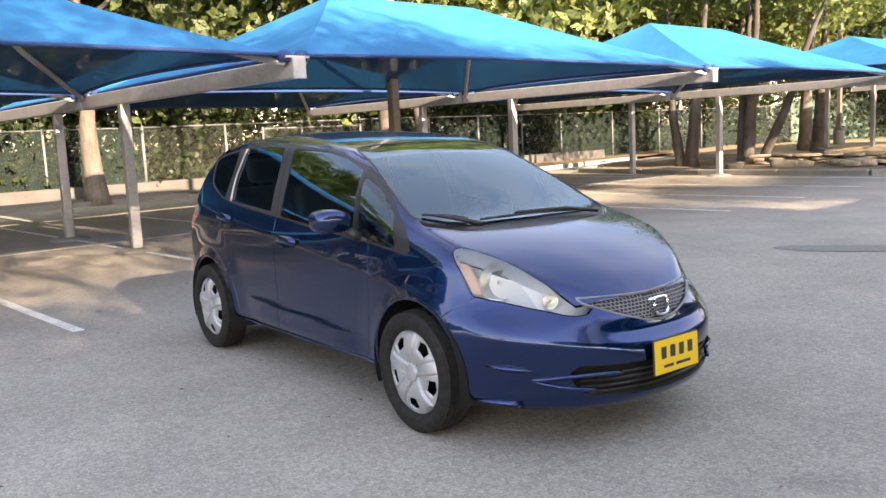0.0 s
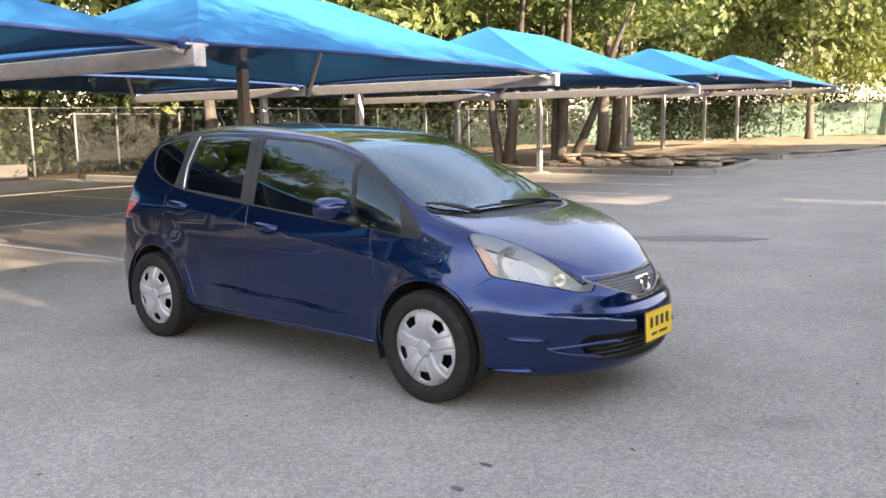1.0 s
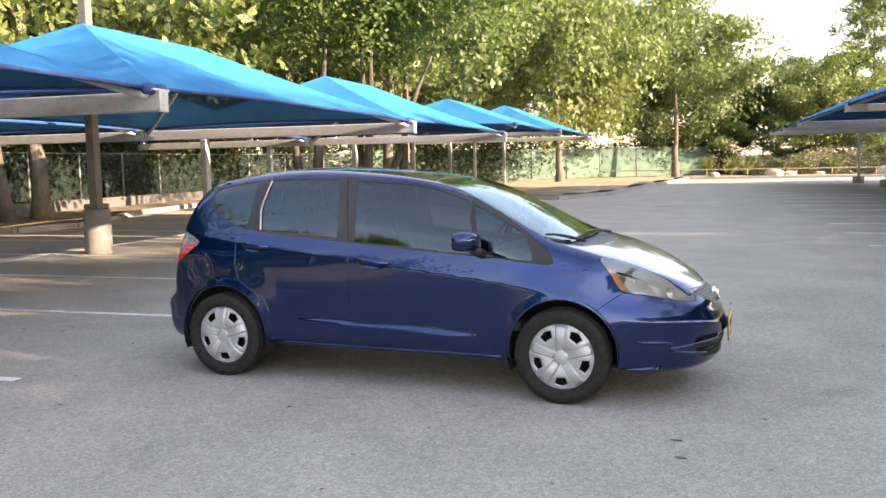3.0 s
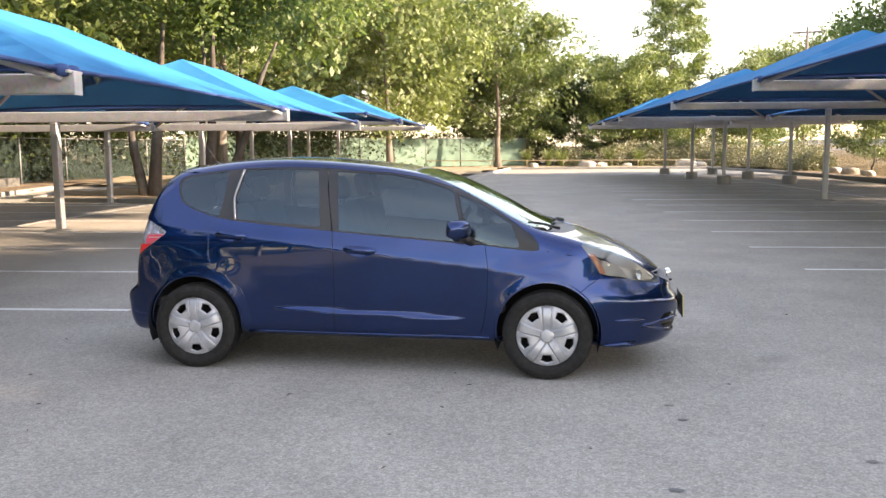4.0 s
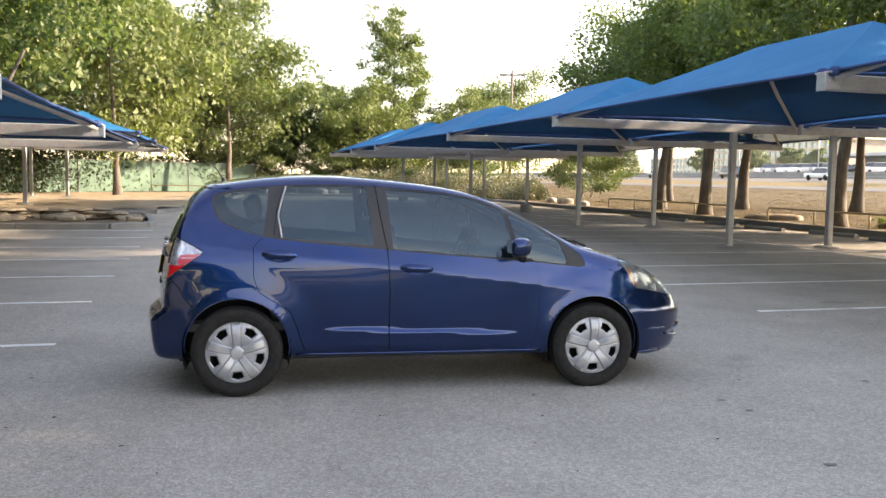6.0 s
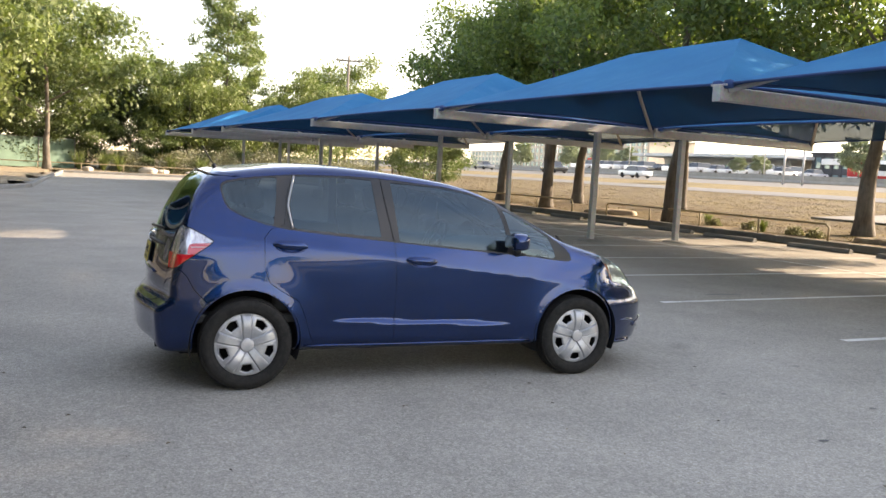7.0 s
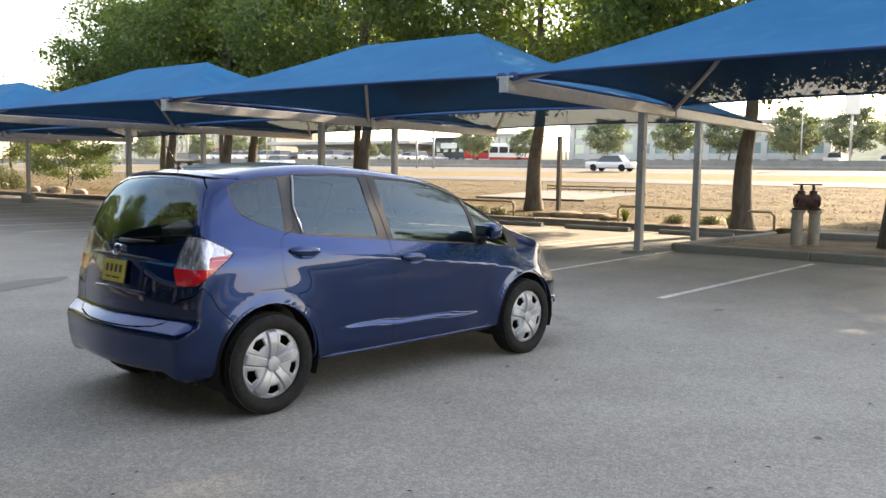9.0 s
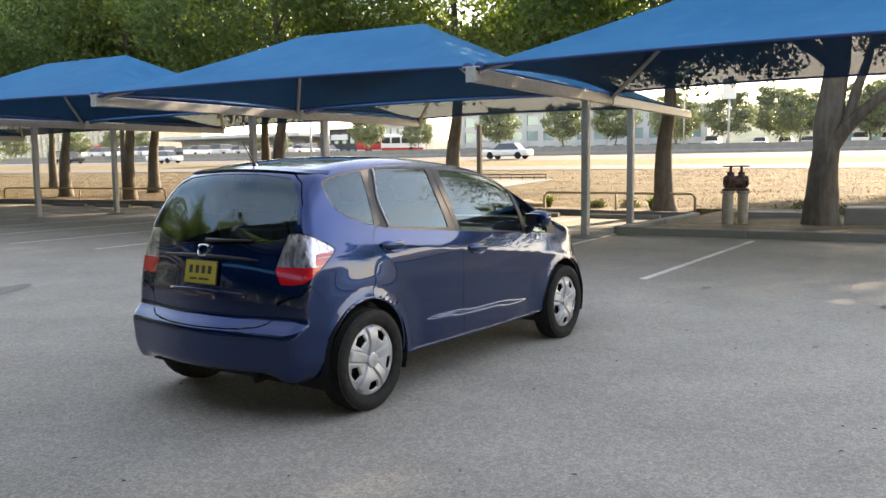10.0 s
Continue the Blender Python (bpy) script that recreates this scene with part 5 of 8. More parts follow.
    add("inner_skin", mesh_data("inner_skin", iv[used].tolist(), inv.reshape(keep.shape).tolist(), M_UNDER, smooth=True), car, "dark inner skin")
    # wheel wells
    for ax in (AXLE, -AXLE):
        for s in (-1, 1):
            bm = bmesh.new()
            n = 28
            rings = []
            for y, r in ((0.785, 0.358), (0.70, 0.362), (0.52, 0.360), (0.50, 0.0)):
                ring = []
                for k in range(n + 1):
                    a = math.radians(-22) + math.radians(224) * k / n
                    ring.append(bm.verts.new((ax + r * math.cos(a), s * y, HUB + 0.014 + r * math.sin(a))))
                rings.append(ring)
            for r0, r1 in zip(rings, rings[1:]):
                for k in range(n):
                    bm.faces.new((r0[k], r0[k + 1], r1[k + 1], r1[k]))
            part("wheel_well", bm, M_UNDER, car, "black wheel-arch liner", smooth=True)
    for ax, s, turn in ((AXLE, -1, 18), (-AXLE, -1, 20), (AXLE, 1, 30), (-AXLE, 1, 5)):
        wheel(car, ax, s, turn)
    return car, doors, gate, v, t, lab, by


CAR, DOORS, GATE, CV, CT, CL, CBY = build_car()


def bar_text(parent, name, centre, right, up, out, w, h, mat):
    """A flat bar that stands for lettering."""
    bm = bmesh.new()
    m = Matrix((right, up, out)).transposed().to_4x4()
    m.translation = centre
    box(bm, (-w / 2, -h / 2, 0.0), (w / 2, h / 2, 0.0015), 0.0, m)
    return part(name, bm, mat, parent)


def number_plate(parent, centre, out, label, size=1.0):
    """A yellow dealer plate with a dark frame; its lettering is a row of plain bars."""
    out = out.normalized()
    right = Vector((0, 0, 1)).cross(out).normalized()
    up = out.cross(right)
    right, up = right * size, up * size
    m = Matrix((right, up, out)).transposed().to_4x4()
    m.translation = centre
    bm = bmesh.new()
    box(bm, (-0.158, -0.082, -0.004), (0.158, 0.082, 0.004), 0.006, m, 2)
    plate = part("number_plate", bm, M_INK, parent, label)
    bm = bmesh.new()
    box(bm, (-0.152, -0.076, 0.004), (0.152, 0.076, 0.008), 0.004, m, 2)
    part("plate_face", bm, M_PLATE_Y if out.x > 0 else M_PLATE_DULL, plate, "yellow plate face")
    for k in range(4):
        bar_text(plate, "lettering_bar", centre + out * 0.008 + right * (-0.093 + 0.062 * k) + up * 0.018, right, up, out, 0.034, 0.054, M_INK)
    bar_text(plate, "lettering_bar", centre + out * 0.008 + right * -0.062 - up * 0.045, right, up, out, 0.066, 0.013, M_INK)
    bar_text(plate, "lettering_bar", centre + out * 0.008 + right * 0.042 - up * 0.045, right, up, out, 0.10, 0.013, M_INK)
    return plate


def mirror(parent, s):
    """A door mirror: rounded blue housing, black foot and glass."""
    n, rings = 28, []
    bm = bmesh.new()
    # sections from the foot outwards: y, centre x, centre z, half width in x, half height
    for y, cx, cz, hx, hz in ((0.765, 0.672, 1.002, 0.020, 0.022), (0.775, 0.669, 1.006, 0.060, 0.044), (0.798, 0.662, 1.012, 0.078, 0.056), (0.850, 0.655, 1.018, 0.092, 0.064),
                              (0.905, 0.647, 1.020, 0.088, 0.062), (0.943, 0.639, 1.020, 0.074, 0.053), (0.960, 0.634, 1.020, 0.046, 0.034), (0.965, 0.633, 1.020, 0.010, 0.008)):
        ring = []
        for k in range(n):
            a = 2 * math.pi * k / n
            c, d = math.cos(a), math.sin(a)
            q = 0.62
            x = cx + hx * math.copysign(abs(c) ** q, c) * (1.0 if c > 0 else 0.62)
            z = cz + hz * math.copysign(abs(d) ** q, d)
            ring.append(bm.verts.new((x, s * y, z)))
        rings.append(ring)
    for r0, r1 in zip(rings, rings[1:]):
        for k in range(n):
            bm.faces.new((r0[k], r0[(k + 1) % n], r1[(k + 1) % n], r1[k]))
    bm.faces.new(rings[-1])
    bm.faces.new(rings[0])
    root = part("door_mirror", bm, M_PAINT, parent, "blue door mirror", smooth=True, angle=60)
    bm = bmesh.new()
    tube(bm, [(0.735, s * 0.715, 0.915), (0.715, s * 0.755, 0.938), (0.690, s * 0.795, 0.968)], [0.030, 0.030, 0.028], 10)
    tube(bm, [(0.80, s * 0.728, 0.908), (0.70, s * 0.730, 0.920)], [0.012, 0.020], 8)
    part("mirror_foot", bm, M_BLACK, root, "black mirror foot", smooth=True)
    bm = bmesh.new()
    box(bm, (0.595, s * 0.848 - 0.064, 0.972), (0.601, s * 0.848 + 0.064, 1.062), 0.003)
    part("mirror_glass", bm, M_CHROME, root, "mirror glass")
    return root


def door_handle(parent, x, z, s, m_tilt=-0.06):
    """A pull handle over a scooped recess."""
    p = on_shell(x, s, z)
    n = shell_normal(p)
    t = Vector((1, 0, m_tilt)).normalized()
    t = (t - n * t.dot(n)).normalized()
    u = n.cross(t)
    bm = bmesh.new()
    bar = []
    for k in range(11):
        f = k / 10 * 2 - 1
        lift = 0.022 * (1 - abs(f) ** 4) + 0.004
        bar.append(p + t * (0.108 * f) + n * lift + u * (0.008 if s < 0 else -0.008))
    rr = [0.022 * (1 - 0.40 * abs(k / 10 * 2 - 1) ** 4) for k in range(11)]
    rings = tube(bm, bar, rr, 12)
    for ring in rings:
        c = sum((v.co for v in ring), Vector()) / len(ring)
        for v in ring:
            d = v.co - c
            v.co = c + d + u * d.dot(u) * 0.15 - n * d.dot(n) * 0.35
    h = part("door_handle", bm, M_PAINT, parent, "blue pull handle", smooth=True, angle=60)
    bm = bmesh.new()
    ring = []
    for rad, dep in ((1.0, -0.010), (0.95, 0.030), (0.86, 0.012), (0.6, -0.002), (0.25, -0.010)):
        ring.append([bm.verts.new(p + t * (0.100 * rad * math.cos(a)) + u * ((-0.006 if s < 0 else 0.006) + 0.038 * rad * math.sin(a)) + n * (0.0022 + (dep + 0.013) * 0.12))
                     for a in [2 * math.pi * k / 32 for k in range(32)]])
    for r0, r1 in zip(ring, ring[1:]):
        for k in range(32):
            bm.faces.new((r0[k], r0[(k + 1) % 32], r1[(k + 1) % 32], r1[k]))
    bm.faces.new(ring[-1])
    part("handle_recess", bm, M_PAINT, h, "oval hand recess", smooth=True)
    return h


def lamp_part(name, tris, mat, parent, push, label="", lip=0.0):
    return add(name, panel_mesh(name, CV, tris, mat, push, lip), parent, label)


def reflector_bowl(parent, centre, axis, r, depth, mat, name="reflector"):
    bm = bmesh.new()
    q = axis.normalized().to_track_quat("Z", "Y").to_matrix().to_4x4()
    q.translation = centre
    prof = [(r * f, -depth * (1 - f * f)) for f in (1.0, 0.85, 0.65, 0.45, 0.25, 0.1, 0.0)]
    lathe(bm, [(r * 1.06, 0.004), *prof], 28, q)
    o = part(name, bm, mat, parent, "bright lamp reflector", smooth=True)
    bm = bmesh.new()
    lathe(bm, [(0.0, 0.008), (0.007, 0.004), (0.009, -0.004), (0.007, -0.03)], 14, q)
    part("bulb_cap", bm, M_CHROME, o, smooth=True)
    return o


def slice_of(tris, f):
    """The triangles of a panel where f is below zero, cut cleanly along its edge."""
    v, t, lab = split(CV, tris, np.zeros(len(tris), int), f, [0], 1)
    return v, t[lab == 1]


def slice_part(name, tris, f, mat, parent, push, label="", lip=0.0):
    v, t = slice_of(tris, f)
    if len(t):
        return add(name, panel_mesh(name, v, t, mat, push, lip), parent, label)


def headlamp(s, nm):
    tri = CT[CL == CBY["headlamp_" + nm]]
    lens = lamp_part("headlamp", tri, M_LENS, CAR, 0.002, "clear swept-back headlamp", 0.012)
    # housing behind the lens, amber marker along its rear edge
    lamp_part("lamp_housing", tri, M_LAMPGREY, lens, 0.085, "grey lamp housing", -0.080)

    def outer(p):
        return p[:, 0] - 1.785 - 0.9 * (0.75 - p[:, 2])
    slice_part("bright_panel", tri, outer, M_BEZEL, lens, 0.074, "silver lamp reflector panel", 0.004)

    def amber(p):
        skew = p[:, 0] + 0.62 * (p[:, 2] - 0.8)
        return np.maximum(np.maximum(1.553 - skew, skew - 1.592), np.maximum(p[:, 2] - 0.850, 0.715 - p[:, 2]))
    slice_part("side_marker", tri, amber, M_AMBER, lens, 0.012, "amber side marker", 0.03)
    p = on_shell(1.705, s, 0.772)
    ax = Vector((0.80, s * 0.55, 0.12))
    reflector_bowl(lens, p - ax.normalized() * 0.052 + Vector((0, 0, -0.006)), ax, 0.086, 0.050, M_REFLECTOR)
    p = on_shell(1.90, s, 0.682)
    reflector_bowl(lens, p - ax.normalized() * 0.040, ax, 0.033, 0.026, M_REFLECTOR)


def tail_lamp(s, nm):
    tri = CT[CL == CBY["tail_lamp_" + nm]]
    base = lamp_part("tail_lamp", tri, M_WHITE_LENS, CAR, 0.006, "clear and red tail lamp", 0.012)
    slice_part("red_band", tri, lambda p: p[:, 2] - 0.880 - 0.03 * (p[:, 0] + 1.7), M_RED_LENS, base, 0.001, "red lens band", 0.004)
    slice_part("side_lens", tri, lambda p: np.maximum(np.maximum(-1.640 + 0.30 * (p[:, 2] - 0.88) - p[:, 0], 0.886 - p[:, 2]), p[:, 2] - 0.952 - 0.04 * (p[:, 0] + 1.6)), M_PINK_LENS, base, 0.004, "pale red lens", 0.003)
    for k in range(4):
        a = 0.893 + 0.017 * k

        def band(p, a=a):
            z = p[:, 2] - 0.03 * (p[:, 0] + 1.6)
            return np.maximum(np.maximum(a - z, z - a - 0.0055), -1.634 + 0.25 * (p[:, 2] - 0.88) - p[:, 0])
        slice_part("lens_rib", tri, band, M_ROSE_LENS, base, 0.002, "pale lens rib", 0.002)


def build_car_parts():
    for s, nm in ((-1, "right"), (1, "left")):
        headlamp(s, nm)
        tail_lamp(s, nm)
        mirror(DOORS[nm][0], s)
        door_handle(DOORS[nm][0], -0.041, 0.851, s)
        door_handle(DOORS[nm][1], -0.975, 0.944, s)
        # pale strip standing in for the highlight on the glossy pillar trim
        line = spline([(-0.932, 0, 1.408), (-0.962, 0, 1.30), (-0.981, 0, 1.215), (-0.972, 0, 1.14), (-0.958, 0, 1.062)], 4)
        pts = [on_shell(q.x, s, q.z) for q in line]
        bm = bmesh.new()
        tube(bm, pts, 0.008, 8)
        part("window_strip", bm, M_HIGHLIGHT, DOORS[nm][1], "pale strip painting a highlight along the window edge", smooth=True)
    # grille mesh: staggered rows of thin bars
    grille = next(c for c in CAR.children if c.name.startswith("grille"))
    inside = outline(GRILLE)
    for row in range(10):
        z = 0.576 + 0.0135 * row
        ys = [y for y in np.arange(-0.45, 0.451, 0.03) if inside(np.array([y]), np.array([z]))[0] < -0.004]
        if len(ys) < 2:
            continue
        bm = bmesh.new()
        tube(bm, [front_of(y, z) - Vector((0.010, 0, 0)) for y in ys], 0.0028, 5)
        part("grille_bar", bm, M_GRILLE, grille, "grey grille bar")
    for row in range(9):
        z = 0.576 + 0.0135 * row
        for k in range(-19, 20):
            y = 0.023 * (k + 0.5 * (row % 2))
            if inside(np.array([y, y]), np.array([z, z + 0.0135])).max() > -0.005:
                continue
            bm = bmesh.new()
            tube(bm, [front_of(y, z) - Vector((0.011, 0, 0)), front_of(y, z + 0.0135) - Vector((0.011, 0, 0))], 0.0030, 4, caps=False)
            part("grille_web", bm, M_GRILLE, grille)
    bm = bmesh.new()
    ring = GRILLE + GRILLE[:1]
    pts = []
    for (y0, z0), (y1, z1) in zip(ring, ring[1:]):
        pts += [front_of(y0 + (y1 - y0) * f, z0 + (z1 - z0) * f) - Vector((0.004, 0, 0)) for f in (0.0, 0.25, 0.5, 0.75)]
    tube(bm, pts + pts[:1], 0.0065, 6)
    part("grille_frame", bm, M_GRILLE, grille, "grey grille surround", smooth=True)
    # body-coloured lip along the foot of the front bumper
    bm = bmesh.new()
    pts = [on_shell(x, -1, 0.232) for x in np.linspace(1.60, 1.84, 7)] + [front_of(y, 0.232) for y in np.linspace(-0.54, 0.54, 19)] + [on_shell(x, 1, 0.232) for x in np.linspace(1.84, 1.60, 7)]
    pts = [p + shell_normal(p) * 0.004 for p in pts]
    rings = tube(bm, pts, [0.002 + 0.016 * min(1.0, min(k, len(pts) - 1 - k) / 4) for k in range(len(pts))], 10)
    part("front_lip", bm, M_PAINT, CAR, "blue chin lip", smooth=True)
    # chrome badges: plain rounded shields
    def badge(parent, c, out, w, h):
        out = out.normalized()
        right = Vector((0, 0, 1)).cross(out).normalized()
        up = out.cross(right)
        bm = bmesh.new()
        loops = []
        for f, d in ((1.0, -0.022), (1.0, 0.006), (0.84, 0.010), (0.76, 0.006), (0.74, -0.004)):
            ring = []
            for k in range(36):
                a = 2 * math.pi * k / 36
                x = math.copysign(abs(math.cos(a)) ** 0.55, math.cos(a)) * w * f
                y = math.copysign(abs(math.sin(a)) ** 0.55, math.sin(a)) * h * f
                x *= 1 + 0.12 * y / h
                ring.append(bm.verts.new(c + right * x + up * y + out * d))
            loops.append(ring)
        for r0, r1 in zip(loops, loops[1:]):
            for k in range(36):
                bm.faces.new((r0[k], r0[(k + 1) % 36], r1[(k + 1) % 36], r1[k]))
        part("badge", bm, M_CHROME, parent, "plain chrome badge", smooth=True, angle=30)
    badge(grille, front_of(0.0, 0.618) + Vector((0.022, 0, 0.003)), Vector((1, 0, 0.25)), 0.052, 0.046)
    badge(GATE, front_of(0.0, 0.955, False) + Vector((-0.013, 0, 0)), Vector((-1, 0, 0.35)), 0.045, 0.036)
    number_plate(CAR, Vector((float(NOSE(np.array([0.47]))[0]) + 0.012, 0.0, 0.412)), Vector((1, 0, 0.03)), "yellow dealer plate with dark lettering bars")
    rp = front_of(0.0, 0.830, False)
    number_plate(GATE, rp + Vector((-0.010, 0, 0)), Vector((-1, 0, 0.18)), "yellow dealer plate with dark lettering bars", 0.86)
    # plate recess lip and garnish on the tailgate
    bm = bmesh.new()
    pts = [front_of(y, 0.732 - 0.012 * (y / 0.3) ** 2, False) + Vector((-0.004, 0, 0)) for y in np.linspace(-0.31, 0.31, 13)]
    tube(bm, pts, 0.007, 8)
    part("gate_lip", bm, M_PAINT, GATE, smooth=True)
    bm = bmesh.new()
    pts = [front_of(y, 0.912 + 0.012 * (1 - (y / 0.4) ** 2), False) + Vector((-0.010, 0, 0)) for y in np.linspace(-0.40, 0.40, 15)]
    tube(bm, pts, [0.004 + 0.008 * (1 - abs(k / 7 - 1) ** 3) for k in range(15)], 8)
    part("gate_garnish", bm, M_BLACK, GATE, "black handle strip above the plate", smooth=True)
    # rear wiper
    bm = bmesh.new()
    a = front_of(-0.02, 1.015, False) + Vector((-0.02, 0, 0))
    b = front_of(-0.34, 1.020, False) + Vector((-0.018, 0, 0))
    tube(bm, [a, a.lerp(b, 0.5) + Vector((-0.012, 0, 0.0)), b], [0.014, 0.009, 0.006], 8)
    part("rear_wiper", bm, M_BLACK, GATE, "black rear wiper", smooth=True)
    # roof spoiler lip over the rear glass
    bm = bmesh.new()
    for y in np.linspace(-0.55, 0.55, 25):
        q = 0.020 * (1 - (y / 0.6) ** 4)
        z0 = 1.412 - 0.03 * (y / 0.55) ** 2
        p = front_of(y, z0, False)
        bm.verts.new(p + Vector((0.05, 0, 0.022 + q * 0.1)))
        bm.verts.new(p + Vector((0.004 - q, 0, 0.007)))
        bm.verts.new(p + Vector((0.005 - q, 0, -0.002)))
        bm.verts.new(p + Vector((0.02, 0, -0.004)))
    bm.verts.ensure_lookup_table()
    for k in range(24):
        for j in range(3):
            bm.faces.new((bm.verts[4 * k + j], bm.verts[4 * k + j + 1], bm.verts[4 * k + 5 + j], bm.verts[4 * k + 4 + j]))
    part("roof_spoiler", bm, M_PAINT, CAR, "blue roof spoiler lip", smooth=True, angle=45)
    # aerial
    bm = bmesh.new()
    r = Vector((-1.37, 0.0, float(TOP(np.array([-1.37]))[0]) - 0.012))
    tube(bm, [r, r + Vector((-0.02, 0, 0.03))], [0.022, 0.010], 10)
    tube(bm, [r + Vector((-0.015, 0, 0.025)), r + Vector((-0.10, 0, 0.155))], [0.005, 0.0035], 6)
    part("aerial", bm, M_BLACK, CAR, "black roof aerial", smooth=True)
    # front wipers
    def screen_at(x, y):
        lo, hi = 0.7, 1.6
        for _ in range(30):
            mid = (lo + hi) / 2
            if shell(np.array([[x, y, mid]]))[0] < 0:
                lo = mid
            else:
                hi = mid
        return Vector((x, y, lo))
    for pivot, ends in (((1.325, 0.46), [(1.280, 0.25), (1.262, -0.10), (1.255, -0.33)]), ((1.315, -0.37), [(1.215, -0.47), (1.15, -0.55), (1.11, -0.59)])):
        bm = bmesh.new()
        p0 = screen_at(*pivot) + Vector((0, 0, 0.012))
        e = [screen_at(*q) + Vector((0.004, 0, 0.022)) for q in ends]
        tube(bm, [p0, *e[:2]], [0.013, 0.010, 0.007], 8)
        a, b = screen_at(ends[0][0] + 0.01, ends[0][1] + 0.08), screen_at(*ends[-1])
        tube(bm, [a + Vector((0, 0, 0.012)), a.lerp(b, 0.5) + Vector((0, 0, 0.018)), b + Vector((0, 0, 0.010))], 0.007, 6)
        part("wiper", bm, M_BLACK, CAR, "black windscreen wiper", smooth=True)
    # lower intake slats and chin
    intake = next(c for c in CAR.children if c.name.startswith("air_intake"))
    inside2 = outline(INTAKE)
    for z in (0.285, 0.312, 0.340, 0.366):
        ys = [y for y in np.arange(-0.52, 0.521, 0.04) if inside2(np.array([y]), np.array([z]))[0] < -0.004]
        if len(ys) < 2:
            continue
        bm = bmesh.new()
        tube(bm, [front_of(y, z) - Vector((0.025, 0, 0)) for y in ys], 0.006, 5)
        part("intake_slat", bm, M_BLACK, intake)
    for s in (-1, 1):
        bm = bmesh.new()
        pts = [front_of(s * y, z) + Vector((0.004, 0, 0)) for y, z in ((0.30, 0.372), (0.42, 0.372), (0.56, 0.355), (0.60, 0.345), (0.52, 0.318), (0.40, 0.300))]
        tube(bm, spline(pts, 4), 0.011, 8)
        part("intake_fin", bm, M_PAINT, intake, "blue intake fin", smooth=True)
        p = on_shell(1.80, s, 0.395)
        q = on_shell(1.70, s, 0.402)
        r2 = on_shell(1.90, s, 0.388)
        bm = bmesh.new()
        tube(bm, [q, q.lerp(p, 0.5) + Vector((0, s * 0.004, 0)), p + Vector((0, s * 0.006, 0)), p.lerp(r2, 0.5) + Vector((0, s * 0.004, 0)), r2], [0.003, 0.012, 0.015, 0.012, 0.003], 8)
        part("bumper_crease", bm, M_PAINT, CAR, smooth=True)
    # sill strips, exhaust, underside
    for s in (-1, 1):
        bm = bmesh.new()
        pts = [on_shell(x, s, 0.272) + Vector((0, s * 0.002, 0)) for x in np.linspace(-0.86, 0.86, 15)]
        tube(bm, pts, 0.009, 8)
        part("sill_strip", bm, M_PAINT, CAR, smooth=True)
    bm = bmesh.new()
    box(bm, (-1.66, -0.56, 0.20), (1.72, 0.56, 0.26), 0.02)
    part("floor_pan", bm, M_UNDER, CAR, "black underside")
    bm = bmesh.new()
    box(bm, (-1.72, -0.48, 0.262), (-1.58, 0.48, 0.33), 0.02)
    part("rear_valance", bm, M_BLACK, CAR, "black lower valance")
    bm = bmesh.new()
    tube(bm, [(-1.55, -0.40, 0.262), (-1.79, -0.40, 0.248)], 0.026, 16)
    part("exhaust_pipe", bm, M_UNDER, CAR, "dark exhaust pipe", smooth=True, angle=40)
    for ax in (AXLE, -AXLE):
        bm = bmesh.new()
        tube(bm, [(ax, -0.66, HUB), (ax, 0.66, HUB)], 0.035, 10)
        part("axle", bm, M_UNDER, CAR, "dark axle", smooth=True)
    # cabin
    def seat(x, y, w=0.48, back=0.58, name="seat"):
        bm = bmesh.new()
        box(bm, (x - 0.26, y - w / 2, 0.48), (x + 0.26, y + w / 2, 0.64), 0.05, seg=3)
        part("seat_base", bm, M_SEAT, CAR, "grey cloth seat base", smooth=True)
        bm = bmesh.new()
        tilt = Matrix.Translation((x - 0.22, y, 0.60)) @ Matrix.Rotation(radians(-14), 4, "Y")
        box(bm, (-0.07, -w / 2, 0.0), (0.07, w / 2, back), 0.05, tilt, 3)
        part("seat_back", bm, M_SEAT, CAR, "grey cloth seat back", smooth=True)
        bm = bmesh.new()
        box(bm, (-0.05, -0.13, back + 0.03), (0.05, 0.13, back + 0.20), 0.04, tilt, 3)
        tube(bm, [tilt @ Vector((0, -0.05, back - 0.02)), tilt @ Vector((0, -0.05, back + 0.05))], 0.008, 6)
        tube(bm, [tilt @ Vector((0, 0.05, back - 0.02)), tilt @ Vector((0, 0.05, back + 0.05))], 0.008, 6)
        part("headrest", bm, M_SEAT, CAR, "grey headrest", smooth=True)
    seat(0.10, -0.36)
    seat(0.10, 0.36)
    seat(-0.78, -0.34, 0.56, 0.55)
    seat(-0.78, 0.34, 0.56, 0.55)
    bm = bmesh.new()
    n = 12
    for k in range(n + 1):
        y = -0.64 + 1.28 * k / n
        for x, z in ((1.13, 0.955), (0.90, 0.955), (0.66, 0.92), (0.62, 0.80), (0.72, 0.62)):
            bm.verts.new((x, y, z + 0.015 * math.cos(y * 6)))
    bm.verts.ensure_lookup_table()
    for k in range(n):
        for j in range(4):
            bm.faces.new((bm.verts[5 * k + j], bm.verts[5 * k + j + 1], bm.verts[5 * k + 6 + j], bm.verts[5 * k + 5 + j]))
    part("dashboard", bm, M_CABIN, CAR, "dark grey dashboard", smooth=True)
    bm = bmesh.new()
    m = Matrix.Translation((0.50, 0.36, 0.92)) @ Matrix.Rotation(radians(-62), 4, "Y")
